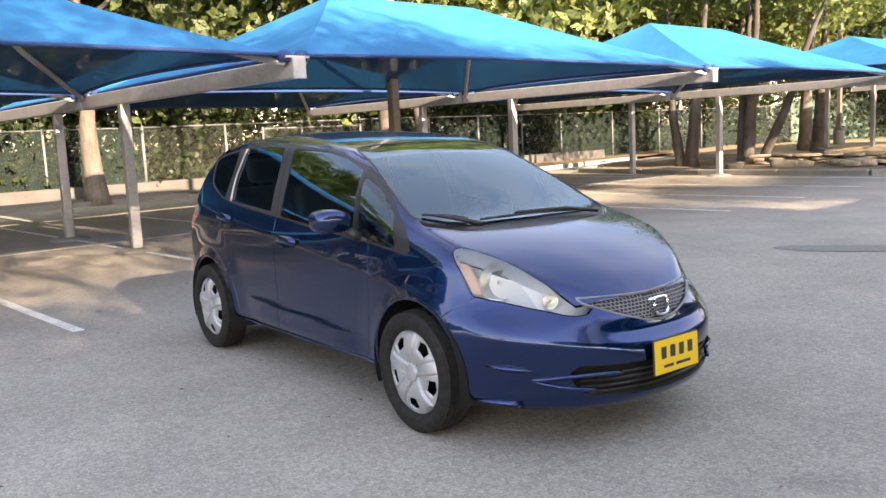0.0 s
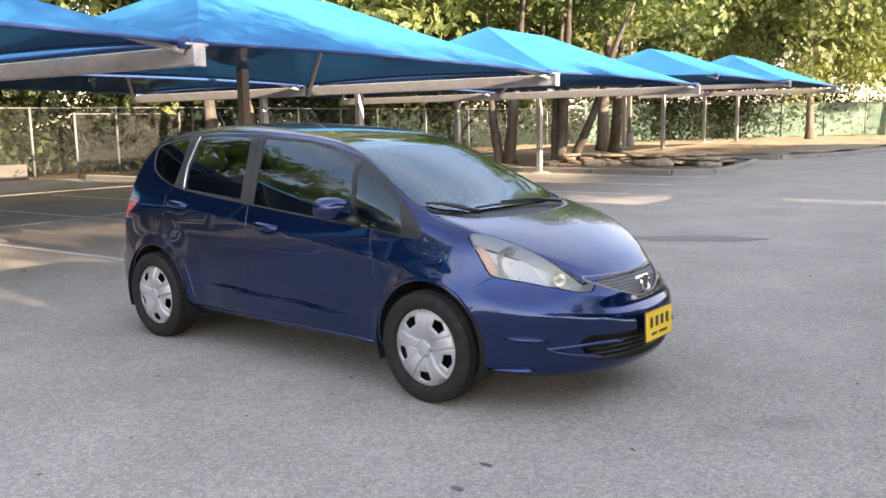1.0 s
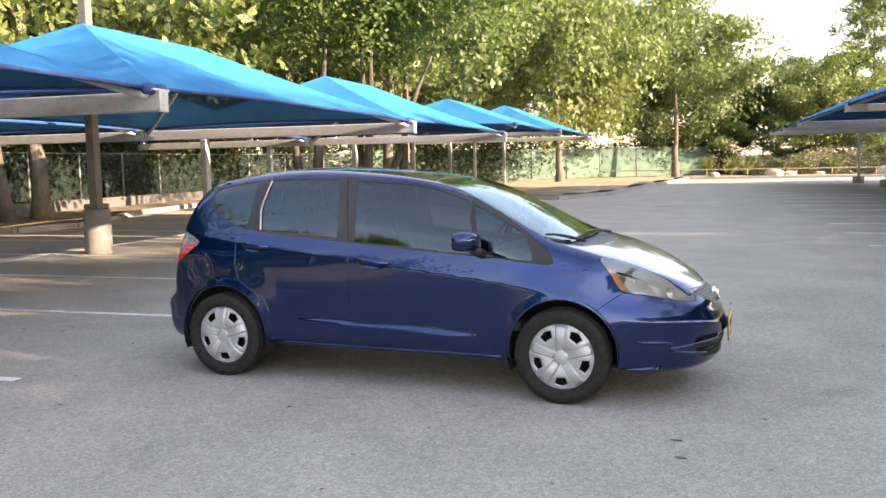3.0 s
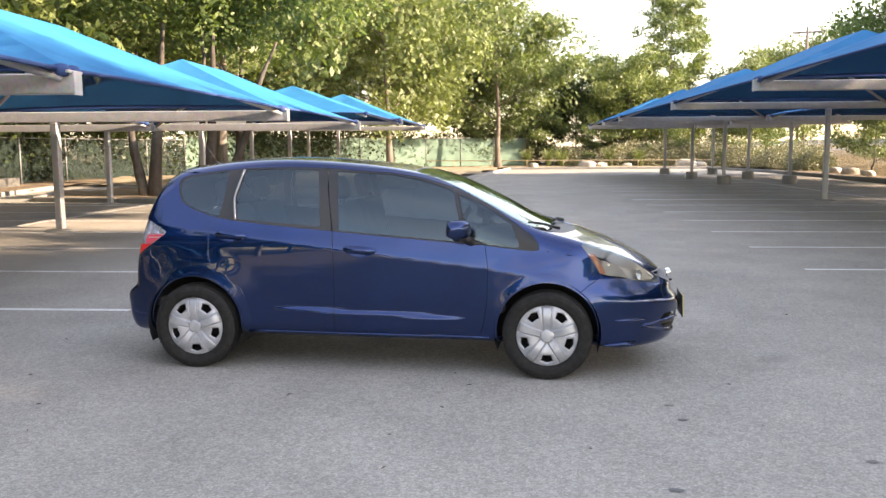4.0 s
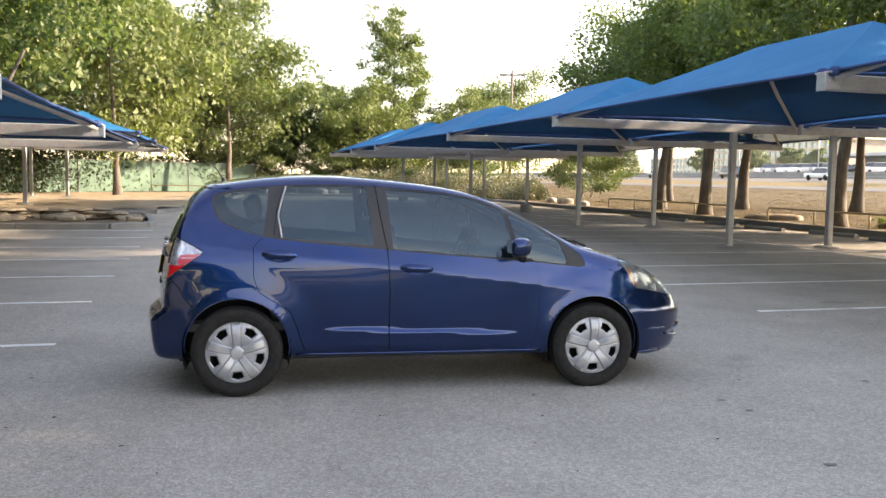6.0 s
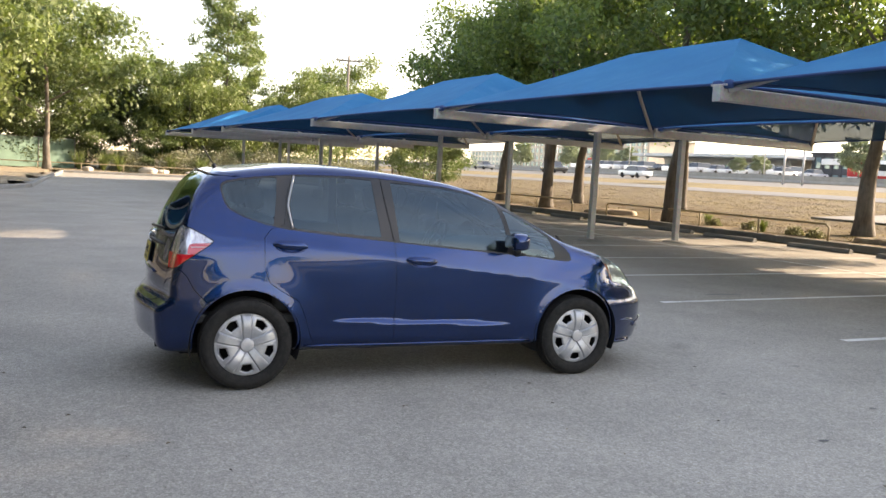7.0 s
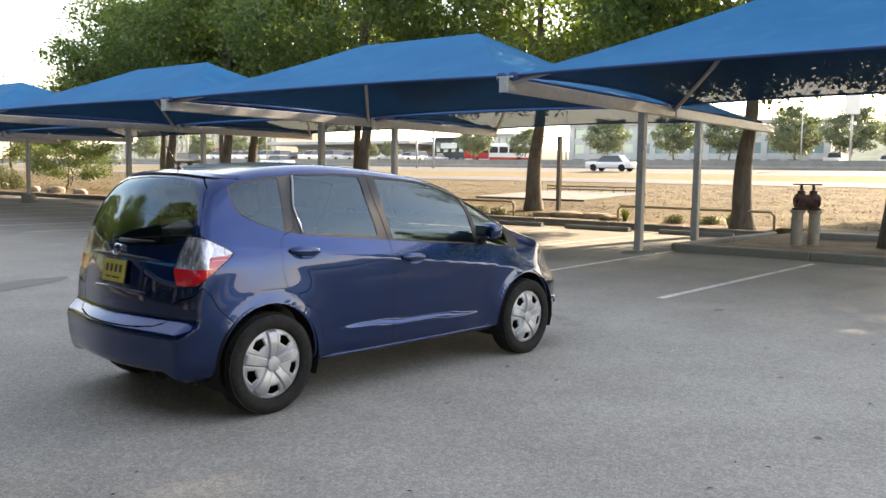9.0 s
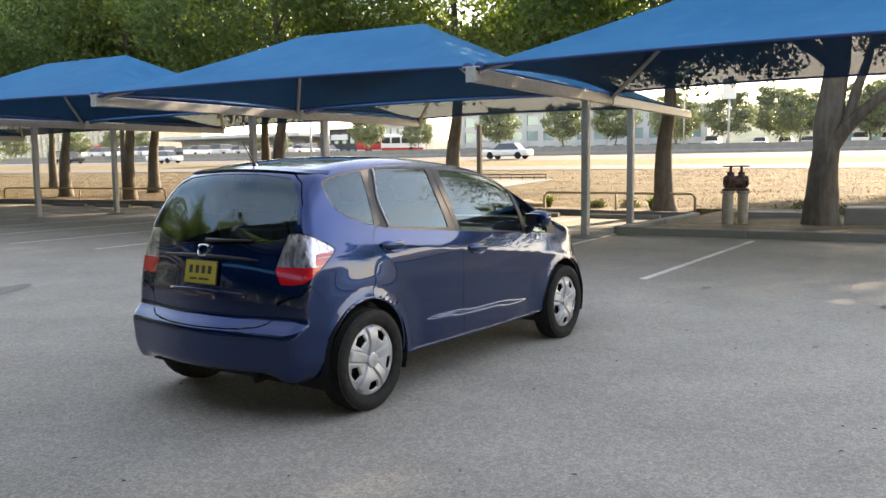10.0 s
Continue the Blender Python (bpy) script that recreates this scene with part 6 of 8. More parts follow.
    ring = [m @ Vector((0.18 * math.cos(a), 0.18 * math.sin(a), 0)) for a in [2 * math.pi * k / 32 for k in range(33)]]
    tube(bm, ring, 0.015, 8, caps=False)
    for a in (0.2, 2.94, 4.71):
        tube(bm, [m @ Vector((0, 0, -0.02)), m @ Vector((0.18 * math.cos(a), 0.18 * math.sin(a), 0))], 0.014, 6)
    lathe(bm, [(0.0, 0.02), (0.05, 0.012), (0.06, -0.03)], 16, m)
    part("steering_wheel", bm, M_GREYTRIM, CAR, "grey steering wheel", smooth=True)
    # headliner just under the roof
    bm = bmesh.new()
    for i, x in enumerate(np.linspace(-1.45, 0.40, 12)):
        for y in np.linspace(-0.5, 0.5, 7):
            bm.verts.new((x, y, float(TOP(np.array([x]))[0]) - 0.045 - 0.08 * y * y))
    bm.verts.ensure_lookup_table()
    for i in range(11):
        for j in range(6):
            bm.faces.new((bm.verts[7 * i + j], bm.verts[7 * i + j + 1], bm.verts[7 * i + 8 + j], bm.verts[7 * i + 7 + j]))
    part("headliner", bm, M_HEADLINER, CAR, "pale headliner", smooth=True)
    bm = bmesh.new()
    box(bm, (-1.68, -0.66, 0.42), (0.95, 0.66, 0.48), 0.01)
    part("cabin_floor", bm, M_CABIN, CAR, "dark cabin floor")


build_car_parts()

# ---------------------------------------------------------------- verge, planting beds and highway side
def mat_metal_paint(name, col, rough=0.5):
    m = Mat(name, col, rough)
    n = m.noise(12, 5, 0.65)
    m.color(m.ramp(n, (0.3, [c * 0.75 for c in col]), (0.75, [min(1, c * 1.2) for c in col])))
    return m.mat


M_RAIL = mat_metal_paint("tan_rail_paint", (0.36, 0.29, 0.18), 0.55)
M_VALVE = mat_metal_paint("rusty_valve_iron", (0.085, 0.040, 0.035), 0.6)
M_PIPE = mat_metal_paint("grey_pipe", (0.42, 0.38, 0.32), 0.6)
M_POSTBROWN = mat_metal_paint("brown_post", (0.17, 0.145, 0.12), 0.7)


def ground_bed(name, poly, z, mat, label, rough=0.05, step=0.7):
    """An uneven bed of soil or gravel over a car-park polygon."""
    f = outline(poly)
    P = np.array(poly)
    lo, hi = P.min(0), P.max(0)
    na, nb = int((hi[0] - lo[0]) / step) + 2, int((hi[1] - lo[1]) / step) + 2
    bm = bmesh.new()
    vs = {}
    A, B = np.meshgrid(np.linspace(lo[0], hi[0], na), np.linspace(lo[1], hi[1], nb), indexing="ij")
    inside = f(A, B) < 0.02
    for i in range(na):
        for j in range(nb):
            p = lot(A[i, j], B[i, j])
            vs[i, j] = bm.verts.new((p.x, p.y, z + rough * noise.noise((p.x * 0.7, p.y * 0.7, 3.1))))
    for i in range(na - 1):
        for j in range(nb - 1):
            if inside[i, j] and inside[i + 1, j] and inside[i, j + 1] and inside[i + 1, j + 1]:
                bm.faces.new((vs[i, j], vs[i + 1, j], vs[i + 1, j + 1], vs[i, j + 1]))
    bmesh.ops.delete(bm, geom=[v for v in bm.verts if not v.link_faces], context="VERTS")
    return tagged(part(name, bm, mat, smooth=True), label, "planting bed", kind="structure")


def wheel_stop(a, b, turn=90):
    p = lot(a, b)
    bm = bmesh.new()
    n = 2
    L, w, h = 0.95, 0.085, 0.11
    prof = [(-w, 0.0), (-w, 0.045), (-w * 0.55, h), (w * 0.55, h), (w, 0.045), (w, 0.0)]
    rings = [[bm.verts.new((x, y, z)) for y, z in prof] for x in (-L, L)]
    for k in range(5):
        bm.faces.new((rings[0][k], rings[0][k + 1], rings[1][k + 1], rings[1][k]))
    bm.faces.new(rings[0])
    bm.faces.new(list(reversed(rings[1])))
    bmesh.ops.bevel(bm, geom=list(bm.edges), offset=0.008, segments=1, affect="EDGES")
    m = Matrix.Translation((p.x, p.y, 0.0)) @ Matrix.Rotation(LOT + radians(turn), 4, "Z")
    bmesh.ops.transform(bm, matrix=m, verts=bm.verts)
    root = part("wheel_stop", bm, M_CONCRETE)
    return tagged(root, "grey concrete wheel stop at the head of a stall", "wheel stop", "wheel stops")


def pipe_rail(points, top, base, label, posts=3, r=0.035, mat=None):
    """A low pipe rail: posts and a bent top tube, in car-park metres."""
    mat = mat or M_RAIL
    root = empty("pipe_rail", label=label, category="rail", group="low pipe rails")
    ps = [lot(*p) for p in points]
    total = sum((q - p).length for p, q in zip(ps, ps[1:]))
    first, last = ps[0], ps[-1]
    bm = bmesh.new()
    line = [Vector((first.x, first.y, base)), Vector((first.x, first.y, top - 0.10))]
    d0 = (ps[1] - ps[0]).normalized() * 0.10
    line.append(Vector((first.x + d0.x, first.y + d0.y, top)))
    for p in ps[1:-1]:
        line.append(Vector((p.x, p.y, top)))
    d1 = (ps[-1] - ps[-2]).normalized() * 0.10
    line += [Vector((last.x - d1.x, last.y - d1.y, top)), Vector((last.x, last.y, top - 0.10)), Vector((last.x, last.y, base))]
    tube(bm, line, r, 10)
    part("top_tube", bm, mat, root, smooth=True)
    d = last - first
    for k in range(1, posts):
        p = first + d * (k / posts)
        bm = bmesh.new()
        tube(bm, [(p.x, p.y, base - 0.05), (p.x, p.y, top - r * 0.6)], r * 0.85, 8)
        part("rail_post", bm, mat, root, smooth=True)
    return root


def rock(x, y, z, sx, sy, sz, seed, mat=None, name="boulder", label="weathered tan boulder on bare soil", group="boulders", flat=0.0):
    rng = random.Random(seed)
    bm = bmesh.new()
    bmesh.ops.create_icosphere(bm, subdivisions=3, radius=1.0)
    off = Vector((rng.random() * 50, rng.random() * 50, rng.random() * 50))
    for v in bm.verts:
        c = v.co.copy()
        k = 1 + 0.30 * noise.noise(c * 1.1 + off) + 0.12 * noise.noise(c * 3.1 + off)
        c = c * k
        q = 0.75
        c = Vector([math.copysign(abs(t) ** q, t) for t in c])
        if flat:
            c.z = max(-flat, min(flat, c.z))
        v.co = Vector((c.x * sx, c.y * sy, c.z * sz))
    m = Matrix.Translation((x, y, z)) @ Matrix.Rotation(rng.random() * 6.28, 4, "Z")
    bmesh.ops.transform(bm, matrix=m, verts=bm.verts)
    return tagged(part(name, bm, mat or M_BOULDER, smooth=True, angle=50), label, name.replace("_", " "), group)


def shrub(x, y, z, rx, rz, count, size, mat, seed, label, name="shrub", group="shrubs"):
    """A low clump of leaves on short stems."""
    rng = np.random.default_rng(seed)
    root = empty(name, label=label, category="shrub", group=group)
    bm = bmesh.new()
    for k in range(7):
        a = 2 * math.pi * k / 7
        tube(bm, [(x, y, z - 0.03), (x + rx * 0.3 * math.cos(a), y + rx * 0.3 * math.sin(a), z + rz * 0.5), (x + rx * 0.55 * math.cos(a), y + rx * 0.55 * math.sin(a), z + rz * 0.9)], [0.02, 0.014, 0.006], 5)
    part("stem", bm, M_BARK, root, smooth=True)
    v = rng.normal(size=(count, 3))
    v /= np.linalg.norm(v, axis=1)[:, None]
    v[:, 2] = np.abs(v[:, 2])
    lump = 1 + 0.22 * np.sin(v[:, 0] * 5 + seed) * np.cos(v[:, 1] * 4 + seed)
    r = rng.random(count)[:, None] ** 0.3 * lump[:, None]
    p = np.array((x, y, z)) + v * r * np.array((rx, rx, rz))
    add("leaves", leaf_mesh("leaves", p, size, mat, rng), root)
    return root


def tuft(x, y, z, h, count, seed, mat, label, name="grass_clump", spread=0.25, width=0.02):
    """A clump of arching blades."""
    rng = random.Random(seed)
    verts, faces = [], []
    for k in range(count):
        a = rng.random() * 6.283
        l = h * (0.6 + 0.5 * rng.random())
        lean = spread * (0.3 + rng.random())
        c, s = math.cos(a), math.sin(a)
        b = Vector((x + 0.05 * rng.random() * c, y + 0.05 * rng.random() * s, z - 0.02))
        side = Vector((-s, c, 0)) * width
        mid = b + Vector((c * lean * 0.4, s * lean * 0.4, l * 0.65))
        tip = b + Vector((c * lean, s * lean, l))
        i = len(verts)
        verts += [b - side, b + side, mid + side * 0.7, mid - side * 0.7, tip]
        faces += [(i, i + 1, i + 2, i + 3), (i + 3, i + 2, i + 4)]
    ob = add(name, mesh_data(name, verts, faces, mat))
    return tagged(ob, label, "grass clump", "clumps in the beds")


def backflow_valve():
    """Twin red-brown hand-wheel valves on two grey stand pipes."""
    base = lot(13.25, 0.13, 0.13)
    root = empty("backflow_valve", Matrix.Translation(base) @ Matrix.Rotation(LOT + radians(-48), 4, "Z"),
                 "rusty twin-wheel fire valve on two grey stand pipes", "valve")
    for x in (-0.175, 0.175):
        bm = bmesh.new()
        lathe(bm, [(0.13, 0.0), (0.125, 0.04), (0.108, 0.05), (0.108, 0.68), (0.145, 0.69), (0.145, 0.74), (0.0, 0.745)], 20, Matrix.Translation((x, 0, -0.04)))
        part("stand_pipe", bm, M_PIPE, root, smooth=True, angle=40)
        bm = bmesh.new()
        lathe(bm, [(0.16, 0.70), (0.165, 0.74), (0.10, 0.76), (0.115, 0.86), (0.15, 0.90), (0.15, 0.94), (0.11, 0.97), (0.07, 1.03), (0.075, 1.08), (0.03, 1.10), (0.025, 1.22), (0.0, 1.22)], 18, Matrix.Translation((x * 0.72, 0, 0)))
        v = part("valve_body", bm, M_VALVE, root, "dark rusty iron valve body", smooth=True, angle=40)
        bm = bmesh.new()
        ring = [Vector((x * 0.72 + 0.15 * math.cos(a), 0.15 * math.sin(a), 1.21)) for a in [2 * math.pi * k / 24 for k in range(25)]]
        tube(bm, ring, 0.014, 6, caps=False)
        for a in (0.3, 1.87, 3.44, 5.01):
            tube(bm, [(x * 0.72, 0, 1.215), (x * 0.72 + 0.15 * math.cos(a), 0.15 * math.sin(a), 1.21)], 0.011, 5)
        part("hand_wheel", bm, M_VALVE, v, smooth=True)
    bm = bmesh.new()
    q = Matrix.Translation((0, 0, 0.88)) @ Matrix.Rotation(radians(90), 4, "Y")
    lathe(bm, [(0.0, -0.22), (0.14, -0.22), (0.14, -0.185), (0.09, -0.175), (0.12, -0.09), (0.13, 0.0), (0.12, 0.09), (0.09, 0.175), (0.14, 0.185), (0.14, 0.22), (0.0, 0.22)], 20, q)
    part("check_body", bm, M_VALVE, root, "dark rusty iron check body", smooth=True, angle=40)
    for x in (-0.27, 0.27):
        bm = bmesh.new()
        tube(bm, [(x, 0.02, 0.72), (x * 1.04, 0.03, 0.40), (x * 0.98, 0.04, 0.02)], 0.012, 6)
        part("chain", bm, M_VALVE, root)


def build_verge():
    # kerb and soil strip on the highway side
    kerb([(16.7, 1.75), (17.5, 6.5), (17.75, 14), (18.0, 24), (17.2, 36), (16.9, 47), (15.4, 56)], "dark weathered concrete kerb of the verge", 0.20, 0.16)
    ground_bed("bed_verge", [(16.8, 1.9), (17.6, 6.5), (17.85, 14), (18.1, 24), (17.3, 36), (17.0, 47), (22, 50), (22.4, 36), (22.2, 20), (21.5, 5), (20.8, 1.7)], 0.12, M_SOIL, "leaf-strewn soil strip along the verge", 0.05, 0.6)
    # planting bed with the valve and the big tree
    kerb([(16.7, 1.75), (11.35, 2.05), (11.35, -3.0), (11.6, -12), (12.2, -30)], "grey concrete kerb of the valve bed", 0.18, 0.16)
    ground_bed("bed_valve", [(16.8, 1.68), (11.42, 1.98), (11.42, -3.0), (11.66, -12), (12.3, -30), (24, -30), (22, -3), (20.8, 1.6)], 0.13, M_SOIL, "leaf-strewn soil round the fire valve", 0.04, 0.5)
    for b in (3.45, 6.2, 8.9, 11.8, 14.5, 17.3, 20.1, 22.9, 25.6):
        wheel_stop(16.1 + 0.15 * math.sin(b), b)
    wheel_stop(15.2, 0.9, 12)
    pipe_rail([(17.55, 2.0), (17.75, 6.4)], 0.60, 0.12, "tan low pipe rail beside the wheel stops", 2)
    pipe_rail([(18.15, 10.2), (18.3, 14), (18.5, 20.6)], 0.60, 0.12, "tan low pipe rail along the verge", 4)
    pipe_rail([(18.6, 23.0), (18.6, 27), (18.3, 33)], 0.60, 0.12, "tan low pipe rail along the verge", 4)
    pipe_rail([(16.0, 57.0), (5, 57.6), (-5.6, 57.6)], 0.62, 0.12, "long tan pipe rail at the far end", 8)
    backflow_valve()
    # masonry planter behind the big tree and low benches
    for lo, hi, lab in (((13.9, -5.2), (14.9, -1.9), "grey concrete planter wall beside the big tree"), ((15.6, -0.9), (16.1, 0.6), "low grey concrete block by the valve")):
        bm = bmesh.new()
        box(bm, (lo[0], lo[1], 0.08), (hi[0], hi[1], 0.47 if lo[1] < -3 else 0.26), 0.02)
        bmesh.ops.transform(bm, matrix=Matrix.Rotation(LOT, 4, "Z"), verts=bm.verts)
        tagged(part("planter_wall", bm, M_CONCRETE), lab, "wall")
    # boulders, clumps
    k = 0
    for a, b, s in ((19.2, 8.9, 0.42), (19.5, 8.0, 0.36), (19.0, 9.6, 0.30), (18.9, 7.2, 0.28), (19.3, 21.8, 0.42), (19.7, 21.1, 0.5), (19.4, 22.5, 0.35), (20.1, 22.3, 0.4)):
        p = lot(a, b)
        rock(p.x, p.y, 0.15, s * 1.25, s, s * 0.42, 40 + k)
        k += 1
    for a, b in ((19.3, 12.3), (19.1, 13.4), (19.4, 14.2), (19.2, 15.6), (19.5, 16.2), (19.0, 11.3), (18.9, 5.2), (18.6, 6.6), (19.4, 4.3), (19.7, -0.4), (18.4, 3.4), (17.2, -1.5)):
        p = lot(a, b)
        if k % 3:
            shrub(p.x, p.y, 0.12, 0.30, 0.26, 500, 0.07, M_SAGE, k, "small rounded grey-brown shrub in the verge", "low_shrub", "low verge shrubs")
        else:
            tuft(p.x, p.y, 0.12, 0.45, 90, k, M_LEAF_PALE, "small green grass clump in the verge")
        k += 1
    # a few brown timber posts beyond the kerb
    for a, b, h in ((20.6, 10.0, 2.75), (19.6, 26.6, 3.2)):
        p = lot(a, b)
        root = empty("steel_post", label="dark steel post on a concrete pad", category="post", group="verge posts")
        bm = bmesh.new()
        box(bm, (p.x - 0.07, p.y - 0.07, 0.1), (p.x + 0.07, p.y + 0.07, h), 0.015)
        part("shaft", bm, M_POSTBROWN, root)
        bm = bmesh.new()
        lathe(bm, [(0.0, 0.24), (0.24, 0.22), (0.28, 0.10)], 16, Matrix.Translation((p.x, p.y, 0)))
        part("footing", bm, M_KERB, root, "concrete footing")


def big_tree():
    """The large leaning oak in the valve bed, with a low bough to one side."""
    rng = np.random.default_rng(77)
    p0 = lot(13.75, -1.45, 0.05)
    root = empty("tree", label="large dark oak with a thick forked trunk in the soil bed", category="tree", group="trees along the verge")
    bm = bmesh.new()
    lines = [[(0, 0, -0.1), (0.03, -0.02, 0.5), (0.06, -0.05, 1.4), (0.12, -0.12, 2.4), (0.20, -0.20, 3.3), (0.5, -0.2, 4.8), (0.4, 0.3, 6.8), (0.2, 0.2, 9.0)],
             [(0.03, -0.10, 1.55), (0.05, -0.42, 2.0), (0.10, -1.0, 2.6), (0.20, -1.7, 3.1), (0.6, -2.8, 3.8), (1.2, -3.6, 4.6)],
             [(0.05, -0.42, 2.0), (0.10, -0.62, 2.9), (0.15, -0.95, 3.9), (0.2, -1.5, 5.2)],
             [(0.20, -0.20, 3.3), (-0.8, 0.9, 4.3), (-1.8, 2.2, 5.6)],
             [(0.3, -0.2, 3.6), (1.5, 1.0, 5.0), (2.8, 2.0, 6.2)],
             [(0.4, 0.0, 5.0), (-1.2, -1.0, 6.3), (-2.8, -1.8, 7.2)],
             [(0.4, 0.0, 5.4), (1.2, -1.8, 6.6), (2.2, -3.0, 7.6)]]
    radii = [(0.42, 0.32, 0.28, 0.27, 0.25, 0.18, 0.12, 0.04), (0.18, 0.15, 0.11, 0.085, 0.06, 0.03), (0.12, 0.09, 0.07, 0.03), (0.16, 0.11, 0.03), (0.15, 0.10, 0.03), (0.13, 0.09, 0.03), (0.12, 0.08, 0.03)]
    names = ["trunk"] + ["limb"] * 6
    tips = []
    for nm, ln, rd in zip(names, lines, radii):
        bm = bmesh.new()
        pts = spline([Vector(q) + p0 for q in ln], 4)
        rr = np.interp(np.linspace(0, len(rd) - 1, len(pts)), range(len(rd)), rd)
        rings = tube(bm, pts, list(rr), 14)
        for v in bm.verts:
            v.co += Vector((noise.noise(v.co * 2.2), noise.noise(v.co * 2.2 + Vector((9, 0, 0))), 0)) * 0.045
        part(nm, bm, M_BARK, root, smooth=True)
        tips += [np.array(q) for q in pts[len(pts) // 2:]]
    cen = []
    for _ in range(150):
        v = rng.normal(size=3)
        v /= np.linalg.norm(v)
        r = 0.5 + 0.5 * rng.random()
        c = np.array(p0) + np.array((0.6 + v[0] * 6.0 * r, -0.8 + v[1] * 6.6 * r, 8.0 + v[2] * 3.3 * r))
        sz = 0.8 + 0.7 * rng.random()
        u = rng.normal(size=(210, 3))
        u /= np.linalg.norm(u, axis=1)[:, None]
        cen.append(c + u * sz * rng.random(210)[:, None] ** 0.45 * np.array((1.2, 1.2, 0.7)))
    add("crown", leaf_mesh("crown", np.concatenate(cen), 0.14, M_LEAF_DARK, rng, 0.2), root)
    # leafy end of the low bough
    return root


build_verge()
big_tree()


def dry_tufts():
    """Dry grass tufts and clods over the land between the kerb and the highway."""
    mat = mat_leaf("dry_tuft", (0.085, 0.057, 0.027), (0.150, 0.106, 0.046), 0.3)
    rng = np.random.default_rng(40)
    n = 15000
    a = 19.5 + 24 * rng.random(n) ** 1.25
    b = rng.uniform(-14, 75, n)
    keep = np.sin(a * 1.7 + 2 * np.sin(b * 0.35)) + rng.normal(size=n) * 0.7 > -0.2
    verts, faces = [], []
    for x, y in zip(a[keep], b[keep]):
        p = lot(x, y)
        z = rise(x, y) - 0.05
        for _ in range(4):
            t = rng.random() * 6.28
            h = rng.uniform(0.02, 0.07)
            w = rng.uniform(0.012, 0.04)
            dx, dy = rng.normal(0, 0.13, 2)
            k = len(verts)
            c, s = math.cos(t) * w, math.sin(t) * w
            verts += [(p.x + dx - c, p.y + dy - s, z), (p.x + dx + c, p.y + dy + s, z), (p.x + dx * 1.6 + rng.normal(0, 0.04), p.y + dy * 1.6, z + h)]
            faces.append((k, k + 1, k + 2))
    tagged(add("dry_grass_tuft", mesh_data("dry_grass_tuft", verts, faces, mat)), "brown dry grass tufts on rough ground", "dry grass", kind="stuff")


dry_tufts()


# ---------------------------------------------------------------- highway, vehicles, far buildings
def strip(name, a0, a1, b0, b1, dz, mat, label, category):
    verts, faces = [], []
    bs = np.linspace(b0, b1, 12)
    as_ = np.linspace(a0, a1, 5)
    for a in as_:
        for b in bs:
            p = lot(a, b)
            verts.append((p.x, p.y, rise(a, b) - 0.03 + dz))
    for i in range(4):
        for j in range(11):
            q = i * 12 + j
            faces.append((q, q + 12, q + 13, q + 1))
    return tagged(add(name, mesh_data(name, verts, faces, mat)), label, category, kind="structure")


def far_car(a, b, z, col, turn, kind="sedan", group="cars beyond the highway", label=None):
    """A simple but complete far-off car: body, cabin, glass, wheels."""
    p = lot(a, b, z)
    root = empty("car", Matrix.Translation(p) @ Matrix.Rotation(LOT + radians(turn), 4, "Z"), label or "parked car in the lot beyond the highway", "car", group)
    paint = CAR_PAINTS[col]
    L, H, W = {"sedan": (2.25, 1.42, 0.88), "suv": (2.35, 1.75, 0.94), "pickup": (2.7, 1.8, 0.96)}[kind]
    belt = H * 0.60
    cab = {"sedan": (-1.5, -0.9, 0.55, 1.15), "suv": (-2.2, -1.95, 0.6, 1.15), "pickup": (-0.6, -0.35, 0.8, 1.2)}[kind]
    bm = bmesh.new()
    box(bm, (-L, -W, 0.28), (L, W, belt), 0.12, seg=2)
    part("body", bm, paint, root, smooth=True, angle=40)
    bm = bmesh.new()
    vs = [bm.verts.new(q) for q in ((cab[0], -W * 0.93, belt - 0.02), (cab[3], -W * 0.93, belt - 0.02), (cab[2], -W * 0.76, H), (cab[1], -W * 0.76, H),
                                    (cab[0], W * 0.93, belt - 0.02), (cab[3], W * 0.93, belt - 0.02), (cab[2], W * 0.76, H), (cab[1], W * 0.76, H))]
    for f in ((0, 1, 2, 3), (7, 6, 5, 4), (1, 5, 6, 2), (4, 0, 3, 7), (3, 2, 6, 7)):
        bm.faces.new([vs[i] for i in f])
    bmesh.ops.bevel(bm, geom=list(bm.edges), offset=0.05, segments=2, affect="EDGES")
    part("cabin", bm, M_FARGLASS, root, "dark car windows", smooth=True, angle=40)
    bm = bmesh.new()
    box(bm, (cab[1] - 0.05, -W * 0.77, H - 0.03), (cab[2] + 0.05, W * 0.77, H + 0.02), 0.015)
    part("roof", bm, paint, root)
    for x in (-L * 0.62, L * 0.62):
        for y in (-W + 0.08, W - 0.08):
            bm = bmesh.new()
            q = Matrix.Translation((x, y, 0.33)) @ Matrix.Rotation(radians(90), 4, "X")
            lathe(bm, [(0.0, 0.11), (0.20, 0.115), (0.30, 0.10), (0.33, 0.06), (0.33, -0.06), (0.30, -0.10), (0.20, -0.115), (0.0, -0.11)], 16, q)
            part("wheel", bm, M_TYRE, root, smooth=True, angle=40)
    return root


CAR_PAINTS = {k: Mat("far_paint_" + k, c, 0.25, 0.0, Coat_Weight=0.8).mat for k, c in
              (("white", (0.75, 0.75, 0.74)), ("silver", (0.45, 0.46, 0.48)), ("black", (0.02, 0.02, 0.022)), ("red", (0.45, 0.03, 0.03)), ("grey", (0.16, 0.17, 0.18)), ("blue", (0.05, 0.10, 0.25)))}
